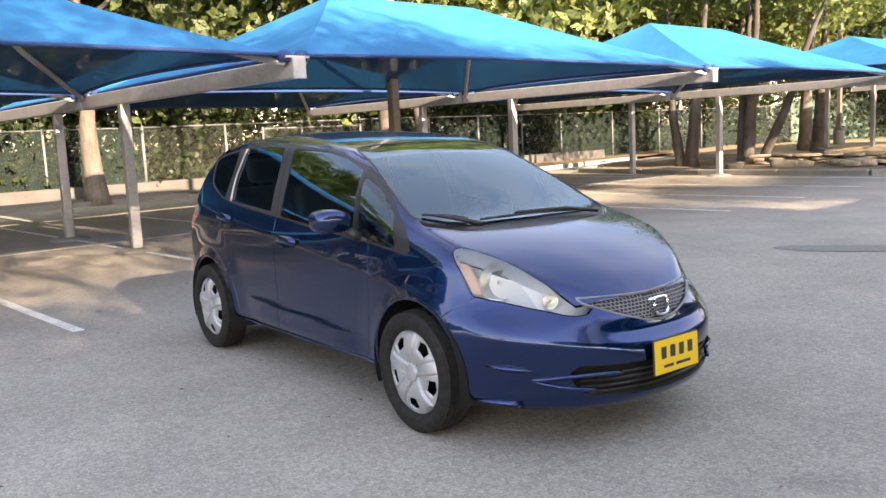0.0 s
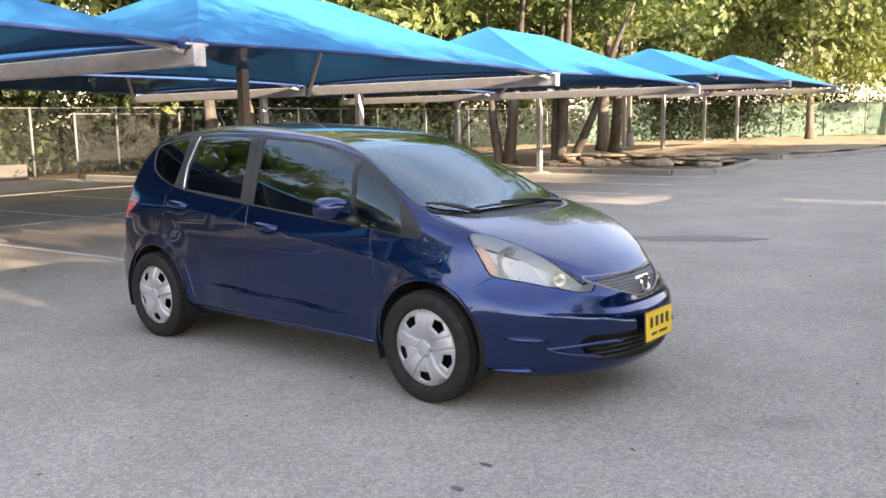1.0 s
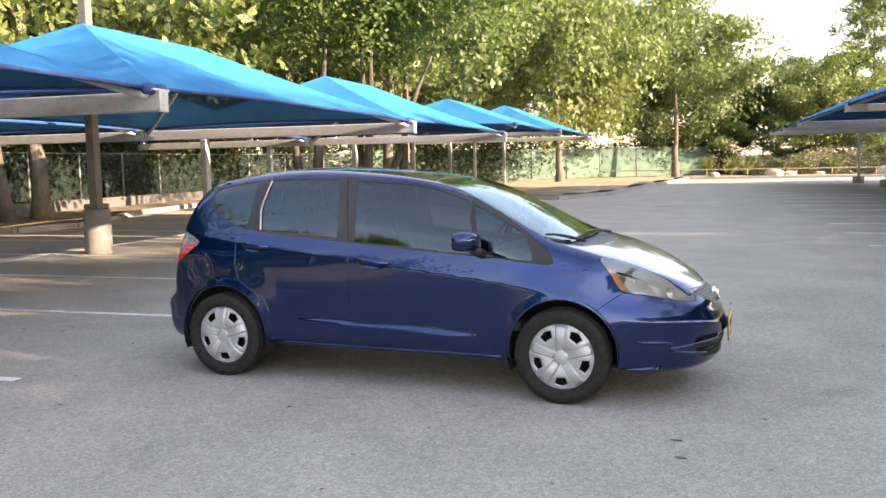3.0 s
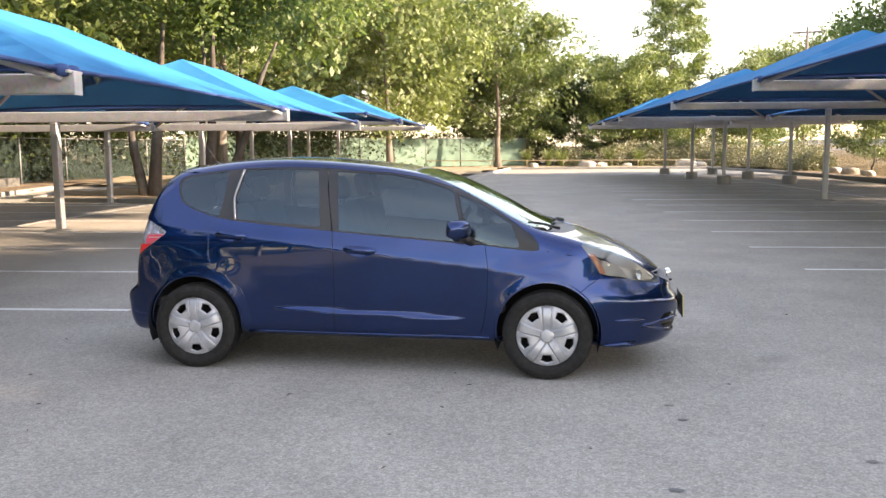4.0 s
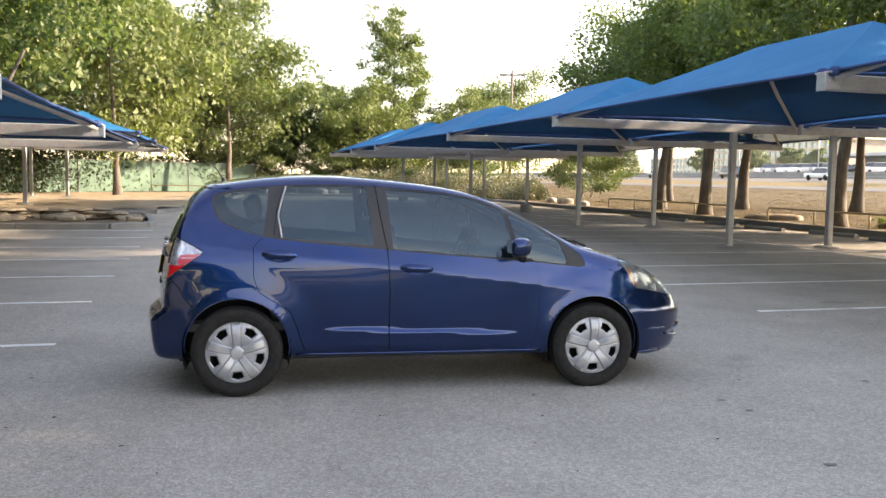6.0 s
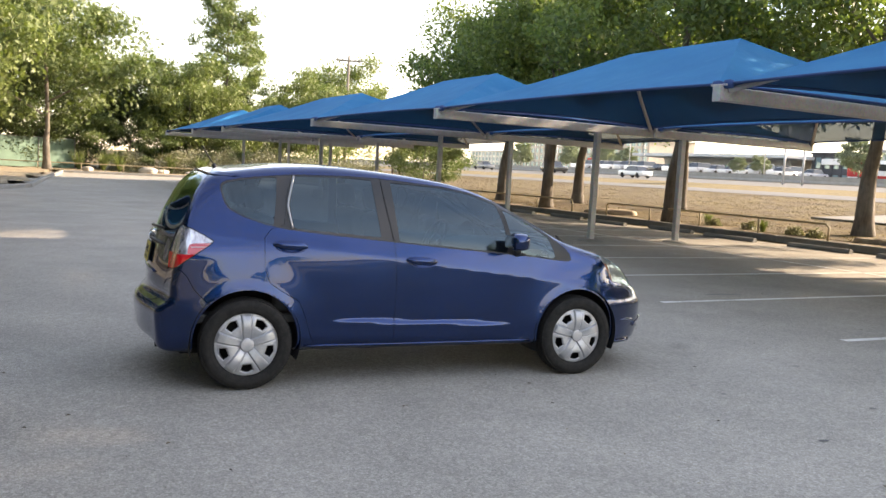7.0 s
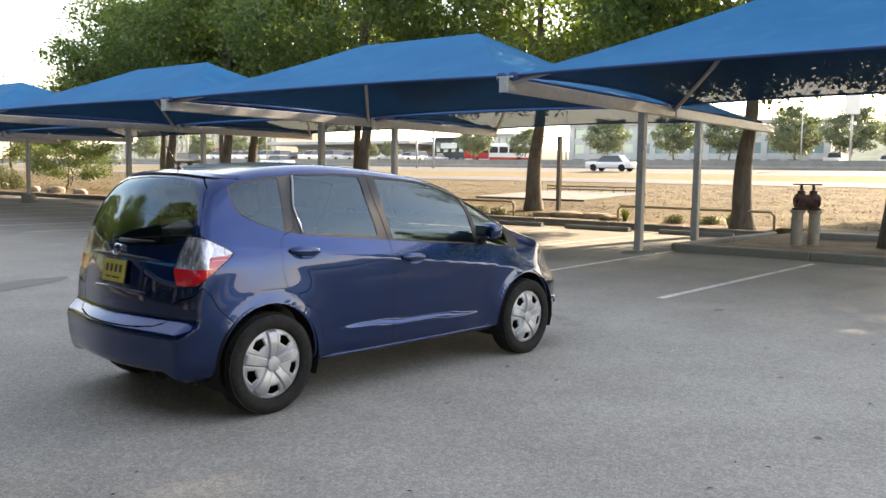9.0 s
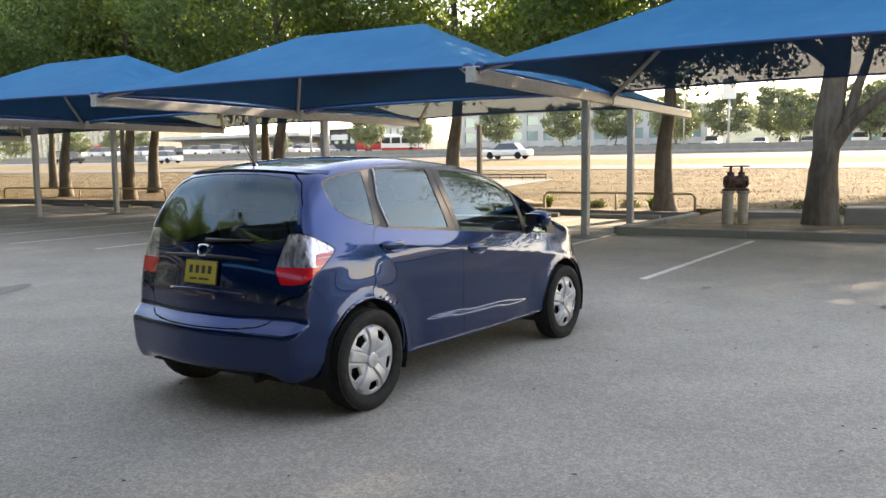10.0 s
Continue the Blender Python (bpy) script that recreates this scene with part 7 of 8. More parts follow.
M_FARGLASS = Mat("far_car_glass", (0.03, 0.035, 0.04), 0.08, Specular_IOR_Level=0.8).mat


def mat_wall(name, col, scale=0.4):
    m = Mat(name, col, 0.85)
    n = m.noise(scale, 5, 0.6)
    m.color(m.ramp(n, (0.3, [c * 0.85 for c in col]), (0.7, [min(1, c * 1.1) for c in col])))
    return m.mat


M_HOTEL, M_HOTELTRIM = mat_wall("tan_stucco", (0.52, 0.45, 0.38)), mat_wall("pale_stucco", (0.62, 0.58, 0.52))
M_OFFICE = mat_wall("white_panels", (0.46, 0.47, 0.47))
M_DARKBLD = mat_wall("dark_panels", (0.06, 0.062, 0.07))
M_BLDGLASS = Mat("far_window_glass", (0.20, 0.30, 0.33), 0.12, 0.2, Specular_IOR_Level=0.8).mat
M_TEALGLASS = Mat("teal_curtain_glass", (0.22, 0.42, 0.42), 0.15, 0.1, Specular_IOR_Level=0.7).mat
M_REDSIGN = Mat("red_sign", (0.50, 0.04, 0.04), 0.5).mat
M_SIGNWHITE = Mat("white_sign_panel", (0.75, 0.74, 0.72), 0.5).mat


def far_building(a, b0, b1, depth, z0, z1, wall, storeys, bays, label, name="building", roof=0.4, glass=None, sign=None):
    """A far building: walls with set-back window openings, panes, parapet."""
    root = empty(name, label=label, category="building", group="far buildings")
    glass = glass or M_BLDGLASS
    z0 -= 0.15
    bm = bmesh.new()
    box(bm, (a + 0.3, b0 + 0.3, z0), (a + depth, b1 - 0.3, z1))
    bmesh.ops.transform(bm, matrix=Matrix.Rotation(LOT, 4, "Z"), verts=bm.verts)
    part("core", bm, wall, root)
    # street face: piers and spandrels proud of the core, panes between
    hs = (z1 - z0) / storeys
    wb = (b1 - b0) / bays
    for k in range(bays + 1):
        bm = bmesh.new()
        y = b0 + wb * k
        box(bm, (a, y - wb * 0.16, z0), (a + 0.4, y + wb * 0.16, z1))
        bmesh.ops.transform(bm, matrix=Matrix.Rotation(LOT, 4, "Z"), verts=bm.verts)
        part("pier", bm, wall, root)
    for s in range(storeys + 1):
        bm = bmesh.new()
        z = z0 + hs * s
        box(bm, (a + 0.05, b0, max(z0, z - hs * 0.18)), (a + 0.38, b1, min(z1, z + hs * 0.18)))
        bmesh.ops.transform(bm, matrix=Matrix.Rotation(LOT, 4, "Z"), verts=bm.verts)
        part("spandrel", bm, wall, root)
    for s in range(storeys):
        for k in range(bays):
            bm = bmesh.new()
            box(bm, (a + 0.22, b0 + wb * (k + 0.14), z0 + hs * (s + 0.15)), (a + 0.27, b0 + wb * (k + 0.86), z0 + hs * (s + 0.85)))
            bmesh.ops.transform(bm, matrix=Matrix.Rotation(LOT, 4, "Z"), verts=bm.verts)
            part("window_pane", bm, glass, root)
    bm = bmesh.new()
    box(bm, (a - 0.3, b0 - 0.4, z1), (a + depth, b1 + 0.4, z1 + roof), 0.05)
    bmesh.ops.transform(bm, matrix=Matrix.Rotation(LOT, 4, "Z"), verts=bm.verts)
    part("roof", bm, M_HOTELTRIM if wall is M_HOTEL else wall, root)
    if sign:
        bm = bmesh.new()
        box(bm, (a - 0.25, sign[0], sign[2]), (a - 0.05, sign[1], sign[3]), 0.03)
        bmesh.ops.transform(bm, matrix=Matrix.Rotation(LOT, 4, "Z"), verts=bm.verts)
        part("sign_panel", bm, sign[4], root)
    return root


def far_pole(a, b, z, h, label, arm=True, r=0.09, name="street_lamp"):
    p = lot(a, b, z)
    root = empty(name, Matrix.Translation(p) @ Matrix.Rotation(LOT, 4, "Z"), label, name.replace("_", " "), "far poles")
    bm = bmesh.new()
    tube(bm, [(0, 0, -0.1), (0, 0, h)], [r, r * 0.6], 8)
    part("pole", bm, M_STEEL, root, smooth=True)
    if arm:
        bm = bmesh.new()
        tube(bm, [(0, 0, h - 0.1), (0, 0.8, h + 0.1), (0, 1.5, h + 0.05)], r * 0.4, 6)
        box(bm, (-0.12, 1.3, h - 0.02), (0.12, 2.0, h + 0.10), 0.02)
        part("lamp_arm", bm, M_STEEL, root)
    return root


def build_highway():
    M_ROAD = mat_concrete("highway_concrete", 0.13)
    M_PATH = mat_concrete("pale_path", 0.13)
    strip("road_highway", 62, 76, -260, 420, 0.03, M_ROAD, "pale grey highway carriageway", "road")
    strip("road_frontage", 44, 50, -260, 420, 0.03, M_PATH, "pale concrete frontage strip", "road")
    m = Mat("yellow_dry_grass", rough=0.95)
    n = m.noise(0.5, 6, 0.7)
    f = m.noise(14, 4, 0.7)
    c = m.ramp(n, (0.3, (0.13, 0.088, 0.027)), (0.7, (0.21, 0.15, 0.046)))
    m.color(m.mix(1.0, c, m.ramp(f, (0.3, 0.7), (0.7, 1.2)), "MULTIPLY")).bump(f, 0.6, 0.05)
    strip("ground_yellow_grass", 50, 62, -260, 420, 0.025, m.mat, "dry yellow grass beside the highway", "grass")
    strip("pavement_far_lot", 84, 121, -60, 200, 0.03, M_ASPHALT, "car park beyond the highway", "asphalt")
    # concrete barrier on the far side
    bm = bmesh.new()
    p = [lot(78, b, rise(78, b)) for b in (-200, 400)]
    d = (p[1] - p[0]).normalized()
    s = Vector((-d.y, d.x, 0))
    prof = [(-0.3, 0.0), (-0.28, 0.12), (-0.12, 0.35), (-0.08, 0.85), (0.08, 0.85), (0.12, 0.35), (0.28, 0.12), (0.3, 0.0)]
    rings = [[bm.verts.new(q + s * y + Vector((0, 0, z))) for y, z in prof] for q in p]
    for k in range(len(prof) - 1):
        bm.faces.new((rings[0][k], rings[1][k], rings[1][k + 1], rings[0][k + 1]))
    tagged(part("barrier", bm, M_CONCRETE), "long low concrete highway barrier", "barrier", kind="structure")
    # culvert slab in the dry verge
    bm = bmesh.new()
    top = [lot(a, b, rise(a, b) + 0.05) for a, b in ((26.5, 12.2), (32.5, 12.2), (32.5, 17.6), (26.5, 17.6))]
    hi = [bm.verts.new(q) for q in top]
    lo = [bm.verts.new(q - Vector((0, 0, 0.3))) for q in top]
    bm.faces.new(hi)
    for k in range(4):
        bm.faces.new((lo[k], lo[(k + 1) % 4], hi[(k + 1) % 4], hi[k]))
    culvert = tagged(part("culvert", bm, mat_concrete("culvert_concrete", 0.24)), "pale concrete culvert slab in dry grass", "culvert")
    bm = bmesh.new()
    for z in (0.16, 0.30):
        tube(bm, [lot(32.2, 12.5, rise(32.2, 12.5) + z), lot(32.2, 17.3, rise(32.2, 17.3) + z)], 0.03, 6)
    for k in range(9):
        p = lot(32.2, 12.5 + 0.6 * k, rise(32.2, 15))
        tube(bm, [p + Vector((0, 0, 0.02)), p + Vector((0, 0, 0.32))], 0.025, 6)
    part("grating", bm, M_POSTBROWN, culvert, "low dark steel grating")
    # traffic as it stands
    z = rise(68, 0)
    far_car(67, 76.5, z, "white", 90, "sedan", "cars on the highway", "white saloon on the highway")
    far_car(66, 30.7, z - 0.05, "white", 90, "sedan", "cars on the highway", "white saloon on the highway")
    far_car(72, 101, z + 0.15, "black", -90, "suv", "cars on the highway", "black utility car on the highway")
    far_car(72, 122, z + 0.15, "grey", -90, "sedan", "cars on the highway", "grey saloon on the highway")
    # red and white bus
    p = lot(104, 68.6, rise(104, 68.6))
    bus = empty("bus", Matrix.Translation(p) @ Matrix.Rotation(LOT + radians(118), 4, "Z"), "red and white city bus beyond the highway", "bus")
    bm = bmesh.new()
    box(bm, (-5.0, -1.25, 0.35), (5.0, 1.25, 2.9), 0.15, seg=2)
    part("body", bm, CAR_PAINTS["white"], bus, smooth=True, angle=40)
    bm = bmesh.new()
    box(bm, (1.2, -1.28, 0.5), (5.03, 1.28, 2.88), 0.15, seg=2)
    part("front_panel", bm, CAR_PAINTS["red"], bus, "red front part", smooth=True, angle=40)
    bm = bmesh.new()
    box(bm, (-5.02, -1.27, 0.40), (1.25, 1.27, 0.85), 0.03)
    part("skirt", bm, CAR_PAINTS["red"], bus, "red skirt")
    for k in range(6):
        bm = bmesh.new()
        box(bm, (-4.6 + 1.5 * k, -1.30, 1.5), (-3.3 + 1.5 * k, 1.30, 2.4), 0.03)
        part("window", bm, M_FARGLASS, bus)
    for x in (-3.2, 3.2):
        bm = bmesh.new()
        lathe(bm, [(0.0, 1.27), (0.3, 1.28), (0.48, 1.25), (0.48, -1.25), (0.3, -1.28), (0.0, -1.27)], 18, Matrix.Translation((x, 0, 0.48)) @ Matrix.Rotation(radians(90), 4, "X"))
        part("wheel_pair", bm, M_TYRE, bus, smooth=True, angle=40)
    # parked cars in rows
    rng = random.Random(5)
    cols = ["white", "white", "silver", "silver", "grey", "silver", "black", "white", "white"]
    for row, a in enumerate((96, 102, 116)):
        for k in range(46):
            b = -14 + 3.1 * k + rng.random() * 0.5
            if rng.random() < 0.22 or (b < 76 and row < 2) or (row == 2 and b > 24):
                continue
            far_car(a, b, rise(a, b) + 0.0, rng.choice(cols), rng.choice((0, 180)) + rng.uniform(-2, 2), rng.choice(("sedan", "suv", "suv", "pickup")))
    # buildings
    far_building(200, 228, 312, 22, 2.5, 16.5, M_HOTEL, 5, 26, "tan many-windowed hotel far beyond the highway", "hotel", sign=(252, 262, 8.0, 9.6, M_REDSIGN))
    far_building(215, 312, 380, 20, 2.5, 12.5, M_HOTELTRIM, 4, 20, "pale low hotel wing in the distance", "hotel")
    far_building(112, 92, 121, 12, 2.2, 6.0, M_OFFICE, 1, 12, "glass dealership pavilion with a flat white roof", "pavilion", 0.5, M_TEALGLASS)
    bm = bmesh.new()
    box(bm, (106, 88, 6.4), (125, 124, 7.0), 0.1)
    bmesh.ops.transform(bm, matrix=Matrix.Rotation(LOT, 4, "Z"), verts=bm.verts)
    tagged(part("canopy_roof", bm, M_OFFICE), "flat white canopy roof over the pavilion", "roof", "far buildings")
    far_building(113, 81.5, 88.2, 10, 2.2, 7.4, M_DARKBLD, 2, 4, "dark cube showroom with a pale sign bar", "showroom", 0.3, sign=(83, 86.5, 5.8, 6.7, M_SIGNWHITE))
    far_building(113, 72, 79, 10, 2.2, 7.9, M_OFFICE, 2, 5, "blue-glazed showroom beyond the highway", "showroom", 0.3)
    far_building(122, 26, 66, 14, 2.4, 9.6, M_OFFICE, 3, 14, "low white commercial block behind street trees", "building", 0.4)
    far_building(135, -40, 10, 14, 2.4, 6.2, M_HOTELTRIM, 1, 12, "low pale building at the edge of the far lot", "building", 0.4)
    # twin-post roadside sign (plain white panels), tall pole sign, lamps
    p = lot(70, 55.5, rise(70, 55))
    root = empty("road_sign", Matrix.Translation(p) @ Matrix.Rotation(LOT, 4, "Z"), "tall white sign panels on two grey posts", "sign")
    for y in (-1.2, 1.2):
        bm = bmesh.new()
        tube(bm, [(0, y, -0.1), (0, y, 4.6)], 0.12, 8)
        part("sign_post", bm, M_STEEL, root, smooth=True)
    for k in range(3):
        bm = bmesh.new()
        box(bm, (-0.12, -2.2 + 1.5 * k, 4.2), (0.02, -0.8 + 1.5 * k, 6.6), 0.03)
        part("sign_panel", bm, M_SIGNWHITE, root)
    p = lot(86, 15.2, rise(86, 15))
    root = empty("pole_sign", Matrix.Translation(p) @ Matrix.Rotation(LOT + radians(30), 4, "Z"), "tall square white sign on a grey pole", "sign")
    bm = bmesh.new()
    tube(bm, [(0, 0, -0.1), (0, 0, 5.0)], 0.11, 8)
    part("pole", bm, M_STEEL, root, smooth=True)
    bm = bmesh.new()
    box(bm, (-0.2, -0.65, 4.6), (0.2, 0.65, 6.6), 0.05)
    part("sign_panel", bm, M_SIGNWHITE, root)
    for k in range(16):
        far_pole(83 if k % 2 else 97, -20 + 13 * k, 2.2, 7.5 + (k % 3), "slim grey car-park lamp pole", k % 2 == 0, 0.08)
    # street trees beyond the highway, distance haze mixed into their grey-green leaves
    M_LEAF_STREET = mat_leaf("hazed_street_leaves", (0.11, 0.135, 0.095), (0.21, 0.24, 0.17), 0.3)
    src = tree_kind("tree", 44, 5.6, 2.7, 1.3, 8000, 0.26, M_LEAF_STREET, M_BARK, 0.14, 0.0, 110, 6, "round green street tree beyond the highway", group="street trees")
    rng = random.Random(8)
    for a, b, s in ((93, 65, 0.95), (94, 57.5, 0.8), (95, 45.8, 1.0), (95, 37, 1.0), (96, 30.5, 1.05), (97, 23.4, 0.95), (96, 17.3, 1.1), (99, 10, 1.1), (100, 3, 1.2), (100, -6, 1.2), (102, -15, 1.3),
                    (110, 27, 1.3), (112, 14, 1.4), (114, 2, 1.5), (112, -10, 1.5), (120, -22, 1.6), (108, 128, 0.9), (112, 140, 1.0), (118, 160, 1.1), (120, 185, 1.2), (90, 78, 0.5), (90, 82, 0.45),
                    (92, 180, 1.0), (110, 205, 1.2), (118, 230, 1.3)):
        q = lot(a, b)
        put_tree(src, q.x, q.y, rise(a, b) - 0.05, s, rng.random() * 360)
    for o in [*src.children_recursive, src]:
        bpy.data.objects.remove(o)
    # wooded hills behind everything, the haze painted into their pale colours
    m = Mat("haze_painted_hill", (0.20, 0.25, 0.19), 1.0)
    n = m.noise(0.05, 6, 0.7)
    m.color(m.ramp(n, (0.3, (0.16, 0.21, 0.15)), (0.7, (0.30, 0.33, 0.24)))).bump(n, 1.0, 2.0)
    verts, faces = [], []
    na, nb = 8, 90
    for i in range(na):
        for j in range(nb):
            a = 380 + 50 * i
            b = -500 + 1500 * j / (nb - 1)
            h = 27 * math.exp(-((b - 55) / 150) ** 2) + 18 * math.exp(-((b - 500) / 260) ** 2) + 6 + 5 * noise.noise((b * 0.02, a * 0.01, 0)) + 1.5 * noise.noise((b * 0.11, a * 0.1, 2))
            p = lot(a, b)
            verts.append((p.x, p.y, h * math.sin(math.pi * min(1.0, (i + 0.05) / (na - 1) * 1.0)) ** 0.7 + 1.5))
    for i in range(na - 1):
        for j in range(nb - 1):
            q = i * nb + j
            faces.append((q, q + nb, q + nb + 1, q + 1))
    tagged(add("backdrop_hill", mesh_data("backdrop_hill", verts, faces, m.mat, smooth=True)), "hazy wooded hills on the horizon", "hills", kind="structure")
    # timber power pole over the far trees
    p = Vector((21.3, 74.5, 0))
    root = empty("power_pole", Matrix.Translation(p), "timber power pole with a cross-arm", "power pole")
    bm = bmesh.new()
    tube(bm, [(0, 0, 0), (0, 0, 12.0)], [0.16, 0.11], 8)
    part("pole", bm, M_POSTBROWN, root, smooth=True)
    bm = bmesh.new()
    q = Matrix.Rotation(radians(-12), 4, "Z")
    box(bm, (-1.25, -0.06, 11.45), (1.25, 0.06, 11.60), 0.01, q)
    part("cross_arm", bm, M_POSTBROWN, root)
    for x in (-1.1, -0.6, 0.6, 1.1):
        bm = bmesh.new()
        lathe(bm, [(0.0, 11.78), (0.04, 11.76), (0.05, 11.68), (0.03, 11.60)], 8, q @ Matrix.Translation((x, 0, 0)))
        part("insulator", bm, M_CONCRETE, root)
    for x in (-1.1, 0.0, 1.1):
        bm = bmesh.new()
        w0 = Vector((x, 0, 11.7))
        for e in (Vector((26, 10, 10.2)), Vector((-40, 20, 9.5))):
            pts = [w0.lerp(e + Vector((x, 0, 0)), t) - Vector((0, 0, 1.4 * 4 * t * (1 - t) * 0.5)) for t in np.linspace(0, 1, 9)]
            tube(bm, pts, 0.013, 4)
        part("wire", bm, M_BLACK, root)


build_highway()

# ---------------------------------------------------------------- fence side and far end
def mat_screen(name, col, see):
    """Woven wind screen on the fence."""
    m = Mat(name, col, 0.85)
    n = m.noise(0.9, 5, 0.65)
    f = m.noise(90, 3, 0.6)
    m.color(m.ramp(n, (0.3, [c * 0.7 for c in col]), (0.7, [c * 1.25 for c in col]))).bump(f, 0.3, 0.004)
    tr = m.n.new("ShaderNodeBsdfTransparent")
    tl = m.n.new("ShaderNodeBsdfTranslucent")
    tl.inputs["Color"].default_value = (*[c * 0.8 for c in col], 1)
    a = m.n.new("ShaderNodeAddShader")
    ms = m.n.new("ShaderNodeMixShader")
    ms.inputs[0].default_value = see
    m.l.new(m.b.outputs[0], a.inputs[0])
    m.l.new(tl.outputs[0], a.inputs[1])
    m.l.new(a.outputs[0], ms.inputs[1])
    m.l.new(tr.outputs[0], ms.inputs[2])
    m.l.new(ms.outputs[0], m.out.inputs["Surface"])
    return m.mat


# dark green cloth, lowered further to hold the shade of the trees
M_SCREEN_DARK = mat_screen("dark_green_screen", (0.008, 0.021, 0.016), 0.36)
M_SCREEN_PALE = mat_screen("pale_green_screen", (0.105, 0.175, 0.135), 0.05)
# the woven links are a darker grey than posts and rails
M_LINK = Mat("dark_link_wire", (0.055, 0.058, 0.058), 0.6, 0.3).mat
M_WIRE = Mat("galvanised_wire", (0.20, 0.21, 0.215), 0.55, 0.3).mat


def fence_run(pts, label, screen=None, height=2.0, base=0.1, links=False, pitch=0.075):
    """A run of fence: round posts, top rail, and screen cloth or chain link for each bay."""
    root = empty("fence", label=label, category="fence", group="fence runs")
    ps = [lot(*p) for p in pts]
    bays = []
    for p, q in zip(ps, ps[1:]):
        n = max(1, round((q - p).length / 3.0))
        bays += [(p.lerp(q, k / n), p.lerp(q, (k + 1) / n)) for k in range(n)]
    for i, (p, q) in enumerate(bays):
        bm = bmesh.new()
        tube(bm, [(p.x, p.y, base - 0.15), (p.x, p.y, base + height + 0.05)], 0.035, 8)
        part("fence_post", bm, M_WIRE, root, smooth=True)
        bm = bmesh.new()
        tube(bm, [(p.x, p.y, base + height), (q.x, q.y, base + height)], 0.022, 6)
        part("top_rail", bm, M_WIRE, root, smooth=True)
        if screen:
            verts, faces = [], []
            na, nz = 8, 5
            d = (q - p).normalized()
            s = Vector((-d.y, d.x, 0))
            for j in range(na + 1):
                for k in range(nz + 1):
                    c = p.lerp(q, j / na)
                    bulge = 0.05 * math.sin(math.pi * j / na) * math.sin(math.pi * k / nz) * (1 if (i * 7) % 3 else -1) + 0.012 * math.sin(j * 2.1 + i)
                    verts.append(Vector((c.x, c.y, base + 0.04 + (height - 0.06) * k / nz)) + s * (bulge + 0.03))
            for j in range(na):
                for k in range(nz):
                    e = j * (nz + 1) + k
                    faces.append((e, e + nz + 1, e + nz + 2, e + 1))
            add("screen_panel", mesh_data("screen_panel", verts, faces, screen, smooth=True), root)
        if links:
            verts, faces = [], []
            ln = (q - p).length
            d = (q - p).normalized()
            for sgn in (1, -1):
                k = -height
                while k < ln:
                    u0, v0, u1, v1 = k, 0.0, k + height, height
                    if u0 < 0:
                        v0, u0 = -u0, 0.0
                    if u1 > ln:
                        v1, u1 = height - (u1 - ln), ln
                    if v1 > v0:
                        a = p + d * (u0 if sgn > 0 else ln - u0) + Vector((0, 0, base + v0))
                        b = p + d * (u1 if sgn > 0 else ln - u1) + Vector((0, 0, base + v1))
                        e = (b - a).normalized()
                        x = e.orthogonal().normalized() * 0.003
                        y = e.cross(x)
                        i0 = len(verts)
                        for c in (a, b):
                            for an in (0, 2.094, 4.189):
                                verts.append(c + x * math.cos(an) + y * math.sin(an))
                        faces += [(i0, i0 + 1, i0 + 4, i0 + 3), (i0 + 1, i0 + 2, i0 + 5, i0 + 4), (i0 + 2, i0, i0 + 3, i0 + 5)]
                    k += pitch
            me = add("chain_link", mesh_data("chain_link", verts, faces, M_LINK), root, "woven chain-link wire")
            tagged(me, kind="stuff")
    p = bays[-1][1]
    bm = bmesh.new()
    tube(bm, [(p.x, p.y, base - 0.15), (p.x, p.y, base + height + 0.05)], 0.045, 8)
    part("fence_post", bm, M_WIRE, root, smooth=True)
    return root


def light_pole(a, b):
    p = lot(a, b)
    root = empty("light_pole", Matrix.Translation(p) @ Matrix.Rotation(LOT, 4, "Z"), "square brown lamp post on a round concrete base", "lamp post", "lamp posts")
    bm = bmesh.new()
    lathe(bm, [(0.0, 0.80), (0.215, 0.80), (0.235, 0.775), (0.24, 0.0)], 28)
    part("concrete_base", bm, mat_concrete("base_concrete", 0.22), root, "round concrete base", smooth=True, angle=40)
    bm = bmesh.new()
    box(bm, (-0.16, -0.16, 0.80), (0.16, 0.16, 0.90), 0.02)
    part("base_cover", bm, M_POSTBROWN, root)
    bm = bmesh.new()
    box(bm, (-0.085, -0.085, 0.88), (0.085, 0.085, 7.6), 0.012)
    part("shaft", bm, M_POSTBROWN, root)
    for s in (-1, 1):
        bm = bmesh.new()
        tube(bm, [(0, 0, 7.45), (s * 0.6, 0, 7.5)], 0.04, 8)
        box(bm, (s * 0.85 - 0.3, -0.17, 7.42), (s * 0.85 + 0.3, 0.17, 7.55), 0.03)
        part("lamp_head", bm, M_POSTBROWN, root)


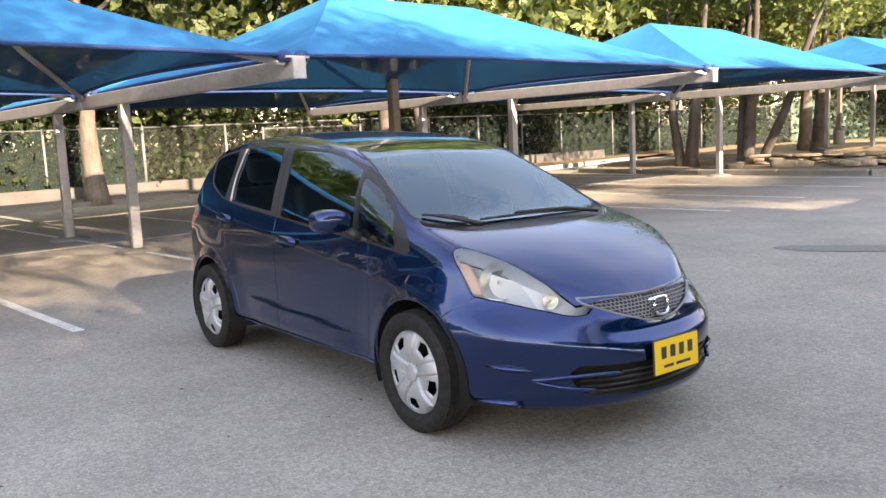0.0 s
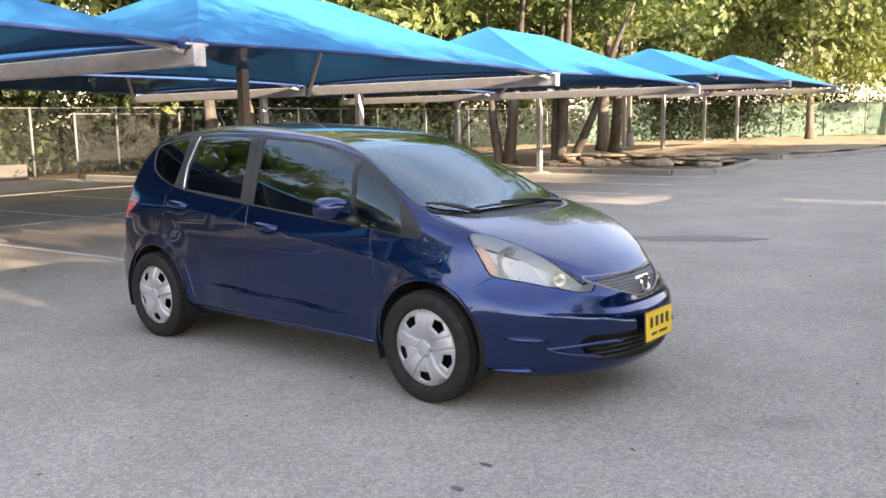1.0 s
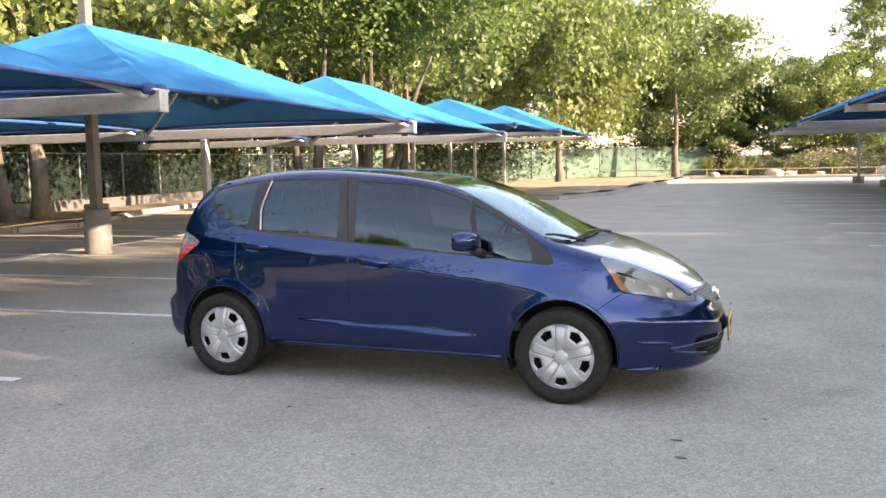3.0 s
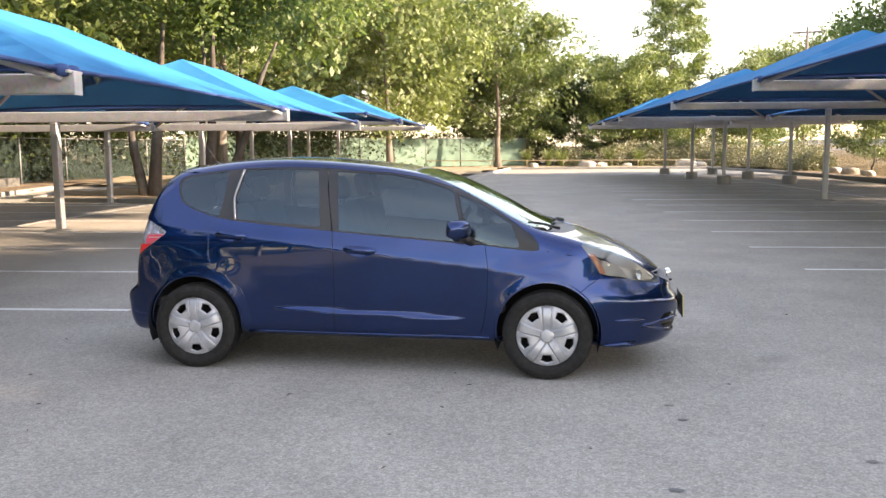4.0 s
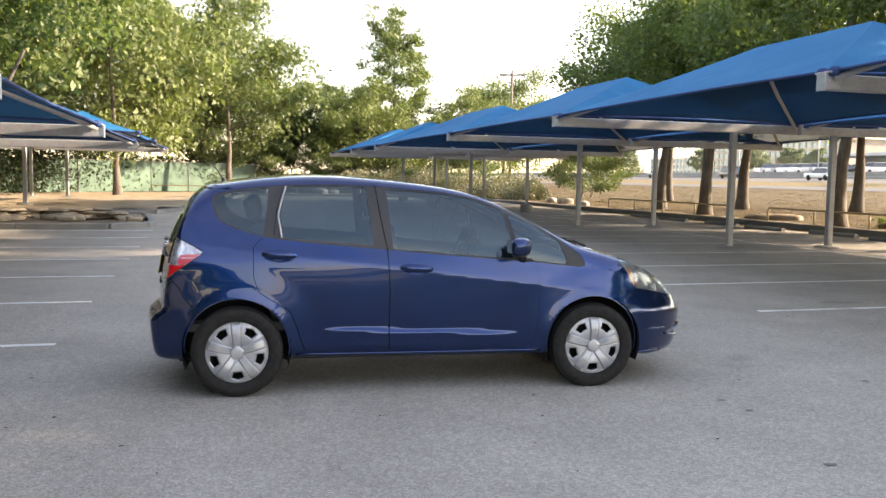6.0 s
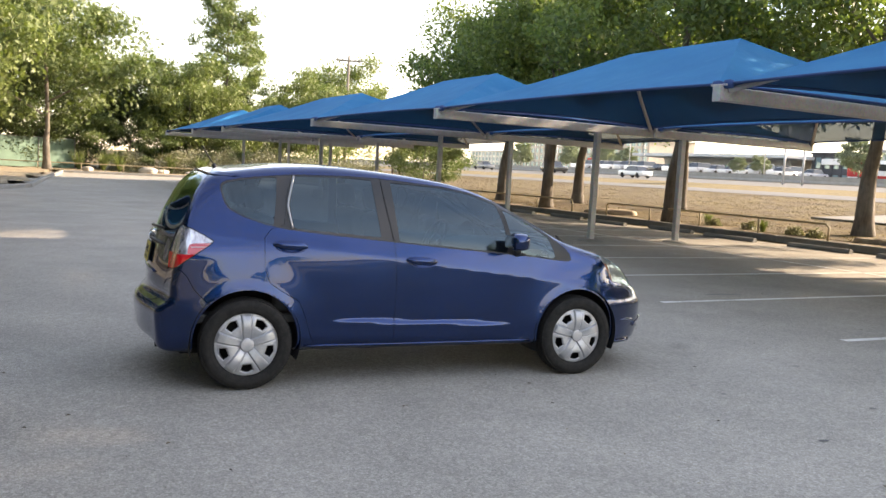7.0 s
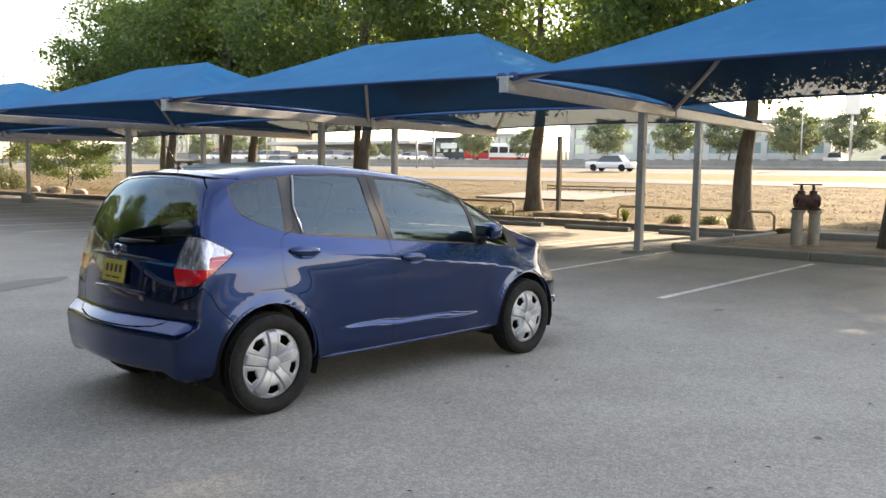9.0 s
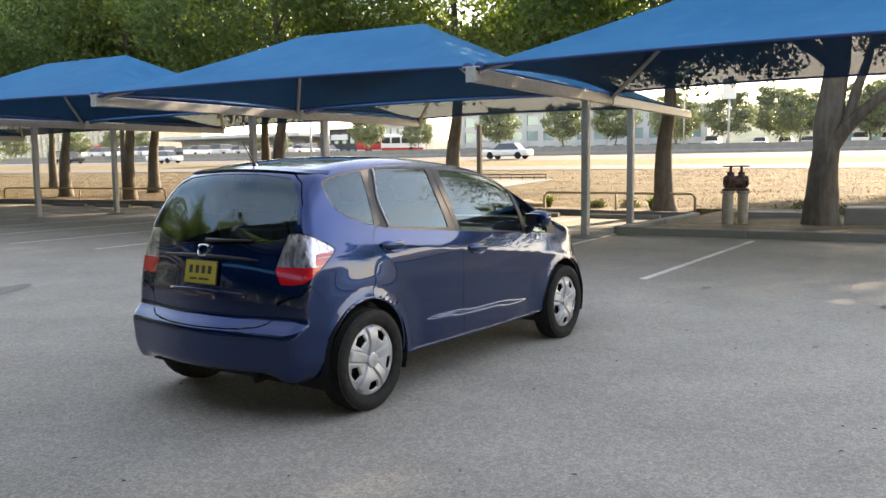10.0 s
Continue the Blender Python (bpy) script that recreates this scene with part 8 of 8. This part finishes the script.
def leaning_trunks(a, b, stems, seed, label, crown=True, spread=4.0, base_z=5.2):
    """A tree of several leaning stems."""
    rng = np.random.default_rng(seed)
    p0 = lot(a, b, 0.12)
    root = empty("tree", label=label, category="tree", group="trees in the stone bed")
    ends = []
    for dx, dy, lx, ly, h, r in stems:
        bm = bmesh.new()
        s = p0 + Vector((dx, dy, -0.1))
        e = s + Vector((lx, ly, h))
        m1 = s.lerp(e, 0.35) + Vector((lx * 0.08, -ly * 0.1, 0))
        m2 = s.lerp(e, 0.7) + Vector((-lx * 0.06, ly * 0.08, 0))
        pts = spline([s, m1, m2, e], 5)
        tube(bm, pts, [r * (1.25 if k == 0 else 1) * (1 - 0.75 * k / (len(pts) - 1)) for k in range(len(pts))], 10)
        for v in bm.verts:
            v.co += Vector((noise.noise(v.co * 3), noise.noise(v.co * 3 + Vector((5, 0, 0))), 0)) * 0.03
        part("stem", bm, M_BARK_SHADED, root, smooth=True)
        ends.append(e)
    cen = []
    for e in ends:
        for _ in range(36):
            v = rng.normal(size=3)
            v /= np.linalg.norm(v)
            c = np.array(e) + v * np.array((spread, spread, 3.2)) * (0.4 + 0.6 * rng.random()) + np.array((0, 0, 2.2))
            u = rng.normal(size=(150, 3))
            u /= np.linalg.norm(u, axis=1)[:, None]
            cen.append(c + u * (0.6 + 0.6 * rng.random()) * rng.random(150)[:, None] ** 0.45)
    add("crown", leaf_mesh("crown", np.concatenate(cen), 0.19, M_LEAF_DARK, rng, 0.3), root)


def build_left():
    fence_run([(-21.5, -42), (-21.5, 7.5)], "chain fence hung with dark green screen", M_SCREEN_DARK)
    fence_run([(-19.6, 10.6), (-19.6, 14.4)], "open chain-link gate of galvanised wire", None, 1.85, 0.05, True)
    fence_run([(-21.5, 7.5), (-19.4, 14.8)], "bare chain-link fence before dark shrubs", None, 2.0, 0.1, True, 0.11)
    fence_run([(-19.4, 14.8), (-20.4, 26), (-19.5, 36), (-17.2, 41)], "chain fence hung with dark green screen", M_SCREEN_DARK)
    fence_run([(-17.2, 41), (-13.5, 49), (-5, 57.6), (2.5, 63)], "chain fence hung with faded pale green screen", M_SCREEN_PALE, 2.15, 0.15)
    light_pole(-8.37, 6.83)
    light_pole(-12.2, 35.2)
    # low retaining wall and pale walk along the fence, tones lowered to hold shade
    for lo, hi in (((-19.1, 14.6), (-18.8, 27.0)), ((-20.9, -20.0), (-20.6, 9.6))):
        bm = bmesh.new()
        box(bm, (lo[0], lo[1], -0.05), (hi[0], hi[1], 0.46), 0.02)
        bmesh.ops.transform(bm, matrix=Matrix.Rotation(LOT, 4, "Z"), verts=bm.verts)
        tagged(part("retaining_wall", bm, mat_concrete("stained_shaded_wall", 0.115)), "low stained concrete wall under the fence, darkened for shade", "wall", kind="structure")
    slab("pavement_walk", [(-20.5, -30), (-18.9, -30), (-18.9, 7.6), (-20.5, 7.6)], -0.05, 0.13, mat_concrete("pale_walk", 0.17), "pale concrete walk along the fence", "walk")
    # planting bed noses
    kerb([(-18.7, 10.3), (-15.4, 10.35), (-13.9, 10.8), (-13.5, 12.4), (-14.6, 15.5), (-15.6, 17.6), (-17.2, 27)], "pale kerb of a soil bed by the fence", 0.18, 0.15)
    ground_bed("bed_fence", [(-18.7, 10.4), (-15.4, 10.45), (-14.0, 10.9), (-13.6, 12.4), (-14.7, 15.5), (-15.7, 17.6), (-17.2, 30), (-19, 36), (-21, 36), (-21.3, 15)], 0.11, M_SOIL, "bare soil bed by the fence", 0.05, 0.5)
    kerb([(-15.4, -12), (-15.2, 0.2), (-15.8, 1.1), (-17.2, 1.3), (-18.6, 0.6)], "rounded pale kerb nose of a soil bed", 0.18, 0.15)
    ground_bed("bed_nose", [(-15.3, -12), (-15.3, 0.2), (-15.9, 1.0), (-17.2, 1.2), (-18.6, 0.5), (-18.6, -12)], 0.11, M_SOIL, "bare soil bed under the cloths", 0.04, 0.5)
    # the stone bed
    ring = [(-8.4, 17.6), (-3.9, 17.45), (-3.0, 18.1), (-2.9, 19.2), (-3.3, 23.6), (-4.4, 25.0), (-8.0, 25.6), (-14.2, 26.0), (-14.8, 22.5), (-13.4, 18.6), (-10.5, 17.9), (-8.4, 17.6)]
    kerb(ring, "pale concrete kerb round the stone bed", 0.20, 0.15)
    ground_bed("bed_stones", ring[:-1], 0.10, M_SOIL, "dark mulch bed with loose stones", 0.08, 0.35)
    rng = random.Random(3)
    k = 0
    for row in range(3):
        for i in range(9 - row):
            a = -8.6 + 0.62 * i + 0.25 * row + rng.uniform(-0.1, 0.1)
            b = 20.4 + 0.12 * i + rng.uniform(-0.12, 0.12)
            p = lot(a, b)
            rock(p.x, p.y, 0.17 + 0.10 * row, rng.uniform(0.28, 0.48), rng.uniform(0.22, 0.34), 0.065, 300 + k, M_STONE, "stone", "flat tan limestone slab stacked in the bed", "stacked stones", 0.7)
            k += 1
    for i in range(14):
        p = lot(-8.2 + 5.0 * rng.random(), 18.6 + 3.2 * rng.random())
        s = rng.uniform(0.14, 0.30)
        rock(p.x, p.y, 0.16, s * 1.3, s, s * 0.5, 400 + i, M_STONE, "stone", "loose tan stone on dark mulch", "loose stones", 0.8)
    leaning_trunks(-10.6, 20.1, [(0.0, 0.0, -1.0, 0.6, 5.2, 0.17), (0.25, 0.1, 0.3, 0.5, 5.6, 0.22)], 51, "dark leaning two-stemmed tree in the stone bed")
    leaning_trunks(-8.6, 20.5, [(0.0, 0.0, 0.15, 0.3, 5.4, 0.20), (0.3, 0.1, 1.7, 0.9, 5.0, 0.16), (-0.2, 0.0, -0.2, 0.7, 5.4, 0.15)], 52, "dark forked live oak rising from the stone bed")
    leaning_trunks(-10.2, 28.6, [(0.0, 0.0, 0.2, 0.2, 5.4, 0.24)], 53, "oak with a flared brown trunk behind the stones")
    leaning_trunks(-16.4, 13.2, [(0.0, 0.0, -1.1, 0.4, 5.6, 0.24)], 54, "leaning pale-barked tree by the gate")
    # raised bed behind, up to the far kerb
    kerb([(-14.4, 26.2), (-3.2, 26.4), (-1.6, 30), (-0.6, 40), (0.6, 50), (1.2, 56.2), (15.4, 56)], "sunlit pale kerb of the far bed", 0.2, 0.16)
    ground_bed("bed_far", [(-14.4, 26.4), (-3.3, 26.6), (-1.7, 30), (-0.7, 40), (0.5, 50), (1.1, 56.4), (15.4, 56.2), (22, 50), (26, 60), (20, 70), (2, 66), (-6, 60), (-14, 51), (-20, 36), (-17, 28)], 0.15, mat_soil_pale(), "sunlit dry soil and leaf litter in the far bed", 0.08, 0.9)
    # boulders, sage and yucca at the far end
    rng = random.Random(11)
    for i, (a, b, s) in enumerate(((7.0, 58.4, 0.62), (8.1, 58.8, 0.45), (14.2, 58.0, 0.75), (15.3, 58.2, 0.5), (3.0, 58.6, 0.40), (18.6, 39.0, 0.45), (19.0, 42.0, 0.4), (18.4, 36.2, 0.35), (10.0, 58.6, 0.35))):
        p = lot(a, b)
        rock(p.x, p.y, 0.15 + s * 0.2, s * 1.0, s * 0.75, s * 0.5, 600 + i, mat_pale_rock(), "boulder", "pale limestone boulder at the far bed", "pale boulders")
    for i, (a, b, r, h) in enumerate(((9.6, 60.6, 1.7, 1.7), (12.6, 60.8, 1.9, 1.9), (15.8, 60.2, 1.8, 2.0), (18.2, 57.6, 1.7, 1.8), (20.0, 54.2, 1.5, 1.6), (20.6, 50.6, 1.4, 1.4), (11.2, 62.4, 1.6, 2.1), (14.4, 62.6, 1.8, 2.3), (17.2, 61.6, 1.6, 2.1), (6.2, 61.4, 1.2, 1.4), (22.0, 56.0, 1.8, 2.0), (19.6, 47.0, 1.2, 1.2))):
        p = lot(a, b)
        shrub(p.x, p.y, 0.1, r * 1.2, h * 1.05, 4200, 0.13, M_SAGE, 700 + i, "rounded grey-green sage bush", "sage_bush", "sage bushes")
    for i, (a, b) in enumerate(((5.2, 59.4), (8.8, 59.4), (4.2, 60.2), (11.0, 59.2), (2.6, 60.6), (16.8, 58.6))):
        p = lot(a, b)
        tuft(p.x, p.y, 0.12, 1.5, 130, 800 + i, M_LEAF_PALE, "spiky green yucca clump by the rail", "yucca", 0.9, 0.03)
    # thicket behind the fence, dark to the ground, shade put into its leaf colour
    rng = np.random.default_rng(90)
    pts = []
    for (a0, b0), (a1, b1), n, h, w in (((-23.4, -42), (-23.4, -12), 20000, 5.0, 1.2), ((-23.6, -12), (-22.6, 16), 46000, 5.4, 1.1), ((-21.8, 14), (-22.4, 36), 36000, 5.6, 1.2), ((-21.6, 36), (-6.4, 59.5), 24000, 4.8, 1.4), ((-6.4, 59.5), (3.5, 65.5), 6000, 3.0, 1.0)):
        t = rng.random(n)
        lump = 0.65 + 0.5 * np.sin(t * 37 + np.sin(t * 90)) * 0.5
        z = rng.random(n) ** 0.8 * h * (0.75 + 0.35 * np.sin(t * 61) * np.cos(t * 23))
        a = a0 + (a1 - a0) * t + rng.normal(size=n) * w * lump
        b = b0 + (b1 - b0) * t + rng.normal(size=n) * w * lump
        pts.append(np.stack([a * CU - b * SU, a * SU + b * CU, z + 0.1], 1))
    th = add("thicket", leaf_mesh("thicket", np.concatenate(pts), 0.26, mat_leaf("leaves_thicket", (0.018, 0.032, 0.013), (0.055, 0.080, 0.028), 0.25, 10.0), rng))
    tagged(th, "dense dark green undergrowth behind the fence", "undergrowth", kind="stuff")


def mat_soil_pale():
    # paler copy of the bed soil, the sunlight put into its colours
    m = Mat("sunlit_soil", rough=0.95)
    n = m.noise(1.1, 6, 0.65)
    f = m.noise(24, 4, 0.7)
    c = m.ramp(n, (0.3, (0.24, 0.18, 0.115)), (0.7, (0.42, 0.34, 0.23)))
    m.color(m.mix(1.0, c, m.ramp(f, (0.3, 0.7), (0.7, 1.25)), "MULTIPLY")).bump(f, 0.7, 0.03)
    return m.mat


PALE_ROCK = mat_stone("pale_limestone", (0.58, 0.53, 0.46))


def mat_pale_rock():
    return PALE_ROCK


build_left()


def build_behind():
    """Trees that stand behind the camera's side of the lot and show in the glass and paint."""
    src = tree_kind("tree", 66, 10.0, 4.8, 2.6, 12000, 0.26, M_LEAF_DARK, M_BARK, 0.2, 0.03, 80, 7, "leafy tree across the open lot", group="trees across the lot")
    for x, y, s, t in ((-30, -46, 0.8, 0), (-19, -58, 0.7, 80), (-5, -70, 0.7, 160), (12, -66, 0.7, 240), (-16.5, -11, 1.25, 30), (-17.5, -19, 1.3, 140), (-16, -28, 1.25, 260)):
        put_tree(src, x, y, 0.0, s, t)
    for o in [*src.children_recursive, src]:
        bpy.data.objects.remove(o)


build_behind()


def build_litter():
    """Dry leaves and bits of twig blown over the asphalt."""
    m = Mat("dry_litter", rough=0.9)
    m.color(m.ramp(m.island(), (0.1, (0.08, 0.06, 0.042)), (0.6, (0.15, 0.11, 0.07)), (0.95, (0.24, 0.18, 0.10))))
    rng = np.random.default_rng(15)
    n = 900
    near = rng.random(n) < 0.45
    a = np.where(near, rng.uniform(-7, 9, n), rng.uniform(-17, 17, n))
    b = np.where(near, rng.uniform(-8, 5, n), rng.uniform(-9, 40, n))
    verts, faces = [], []
    for x, y in zip(a, b):
        p = lot(x, y)
        t = rng.random() * 6.28
        ln = rng.uniform(0.007, 0.022)
        wd = ln * rng.uniform(0.12, 0.5)
        c, s = math.cos(t), math.sin(t)
        k = len(verts)
        for u, v, z in ((-ln, 0, 0.004), (0, -wd, 0.009), (ln, 0, 0.005), (0, wd, 0.010)):
            verts.append((p.x + u * c - v * s, p.y + u * s + v * c, z))
        faces.append((k, k + 1, k + 2, k + 3))
    tagged(add("leaf_litter", mesh_data("leaf_litter", verts, faces, m.mat)), "scattered dry leaves and twigs on the asphalt", "leaf litter", kind="stuff")


build_litter()
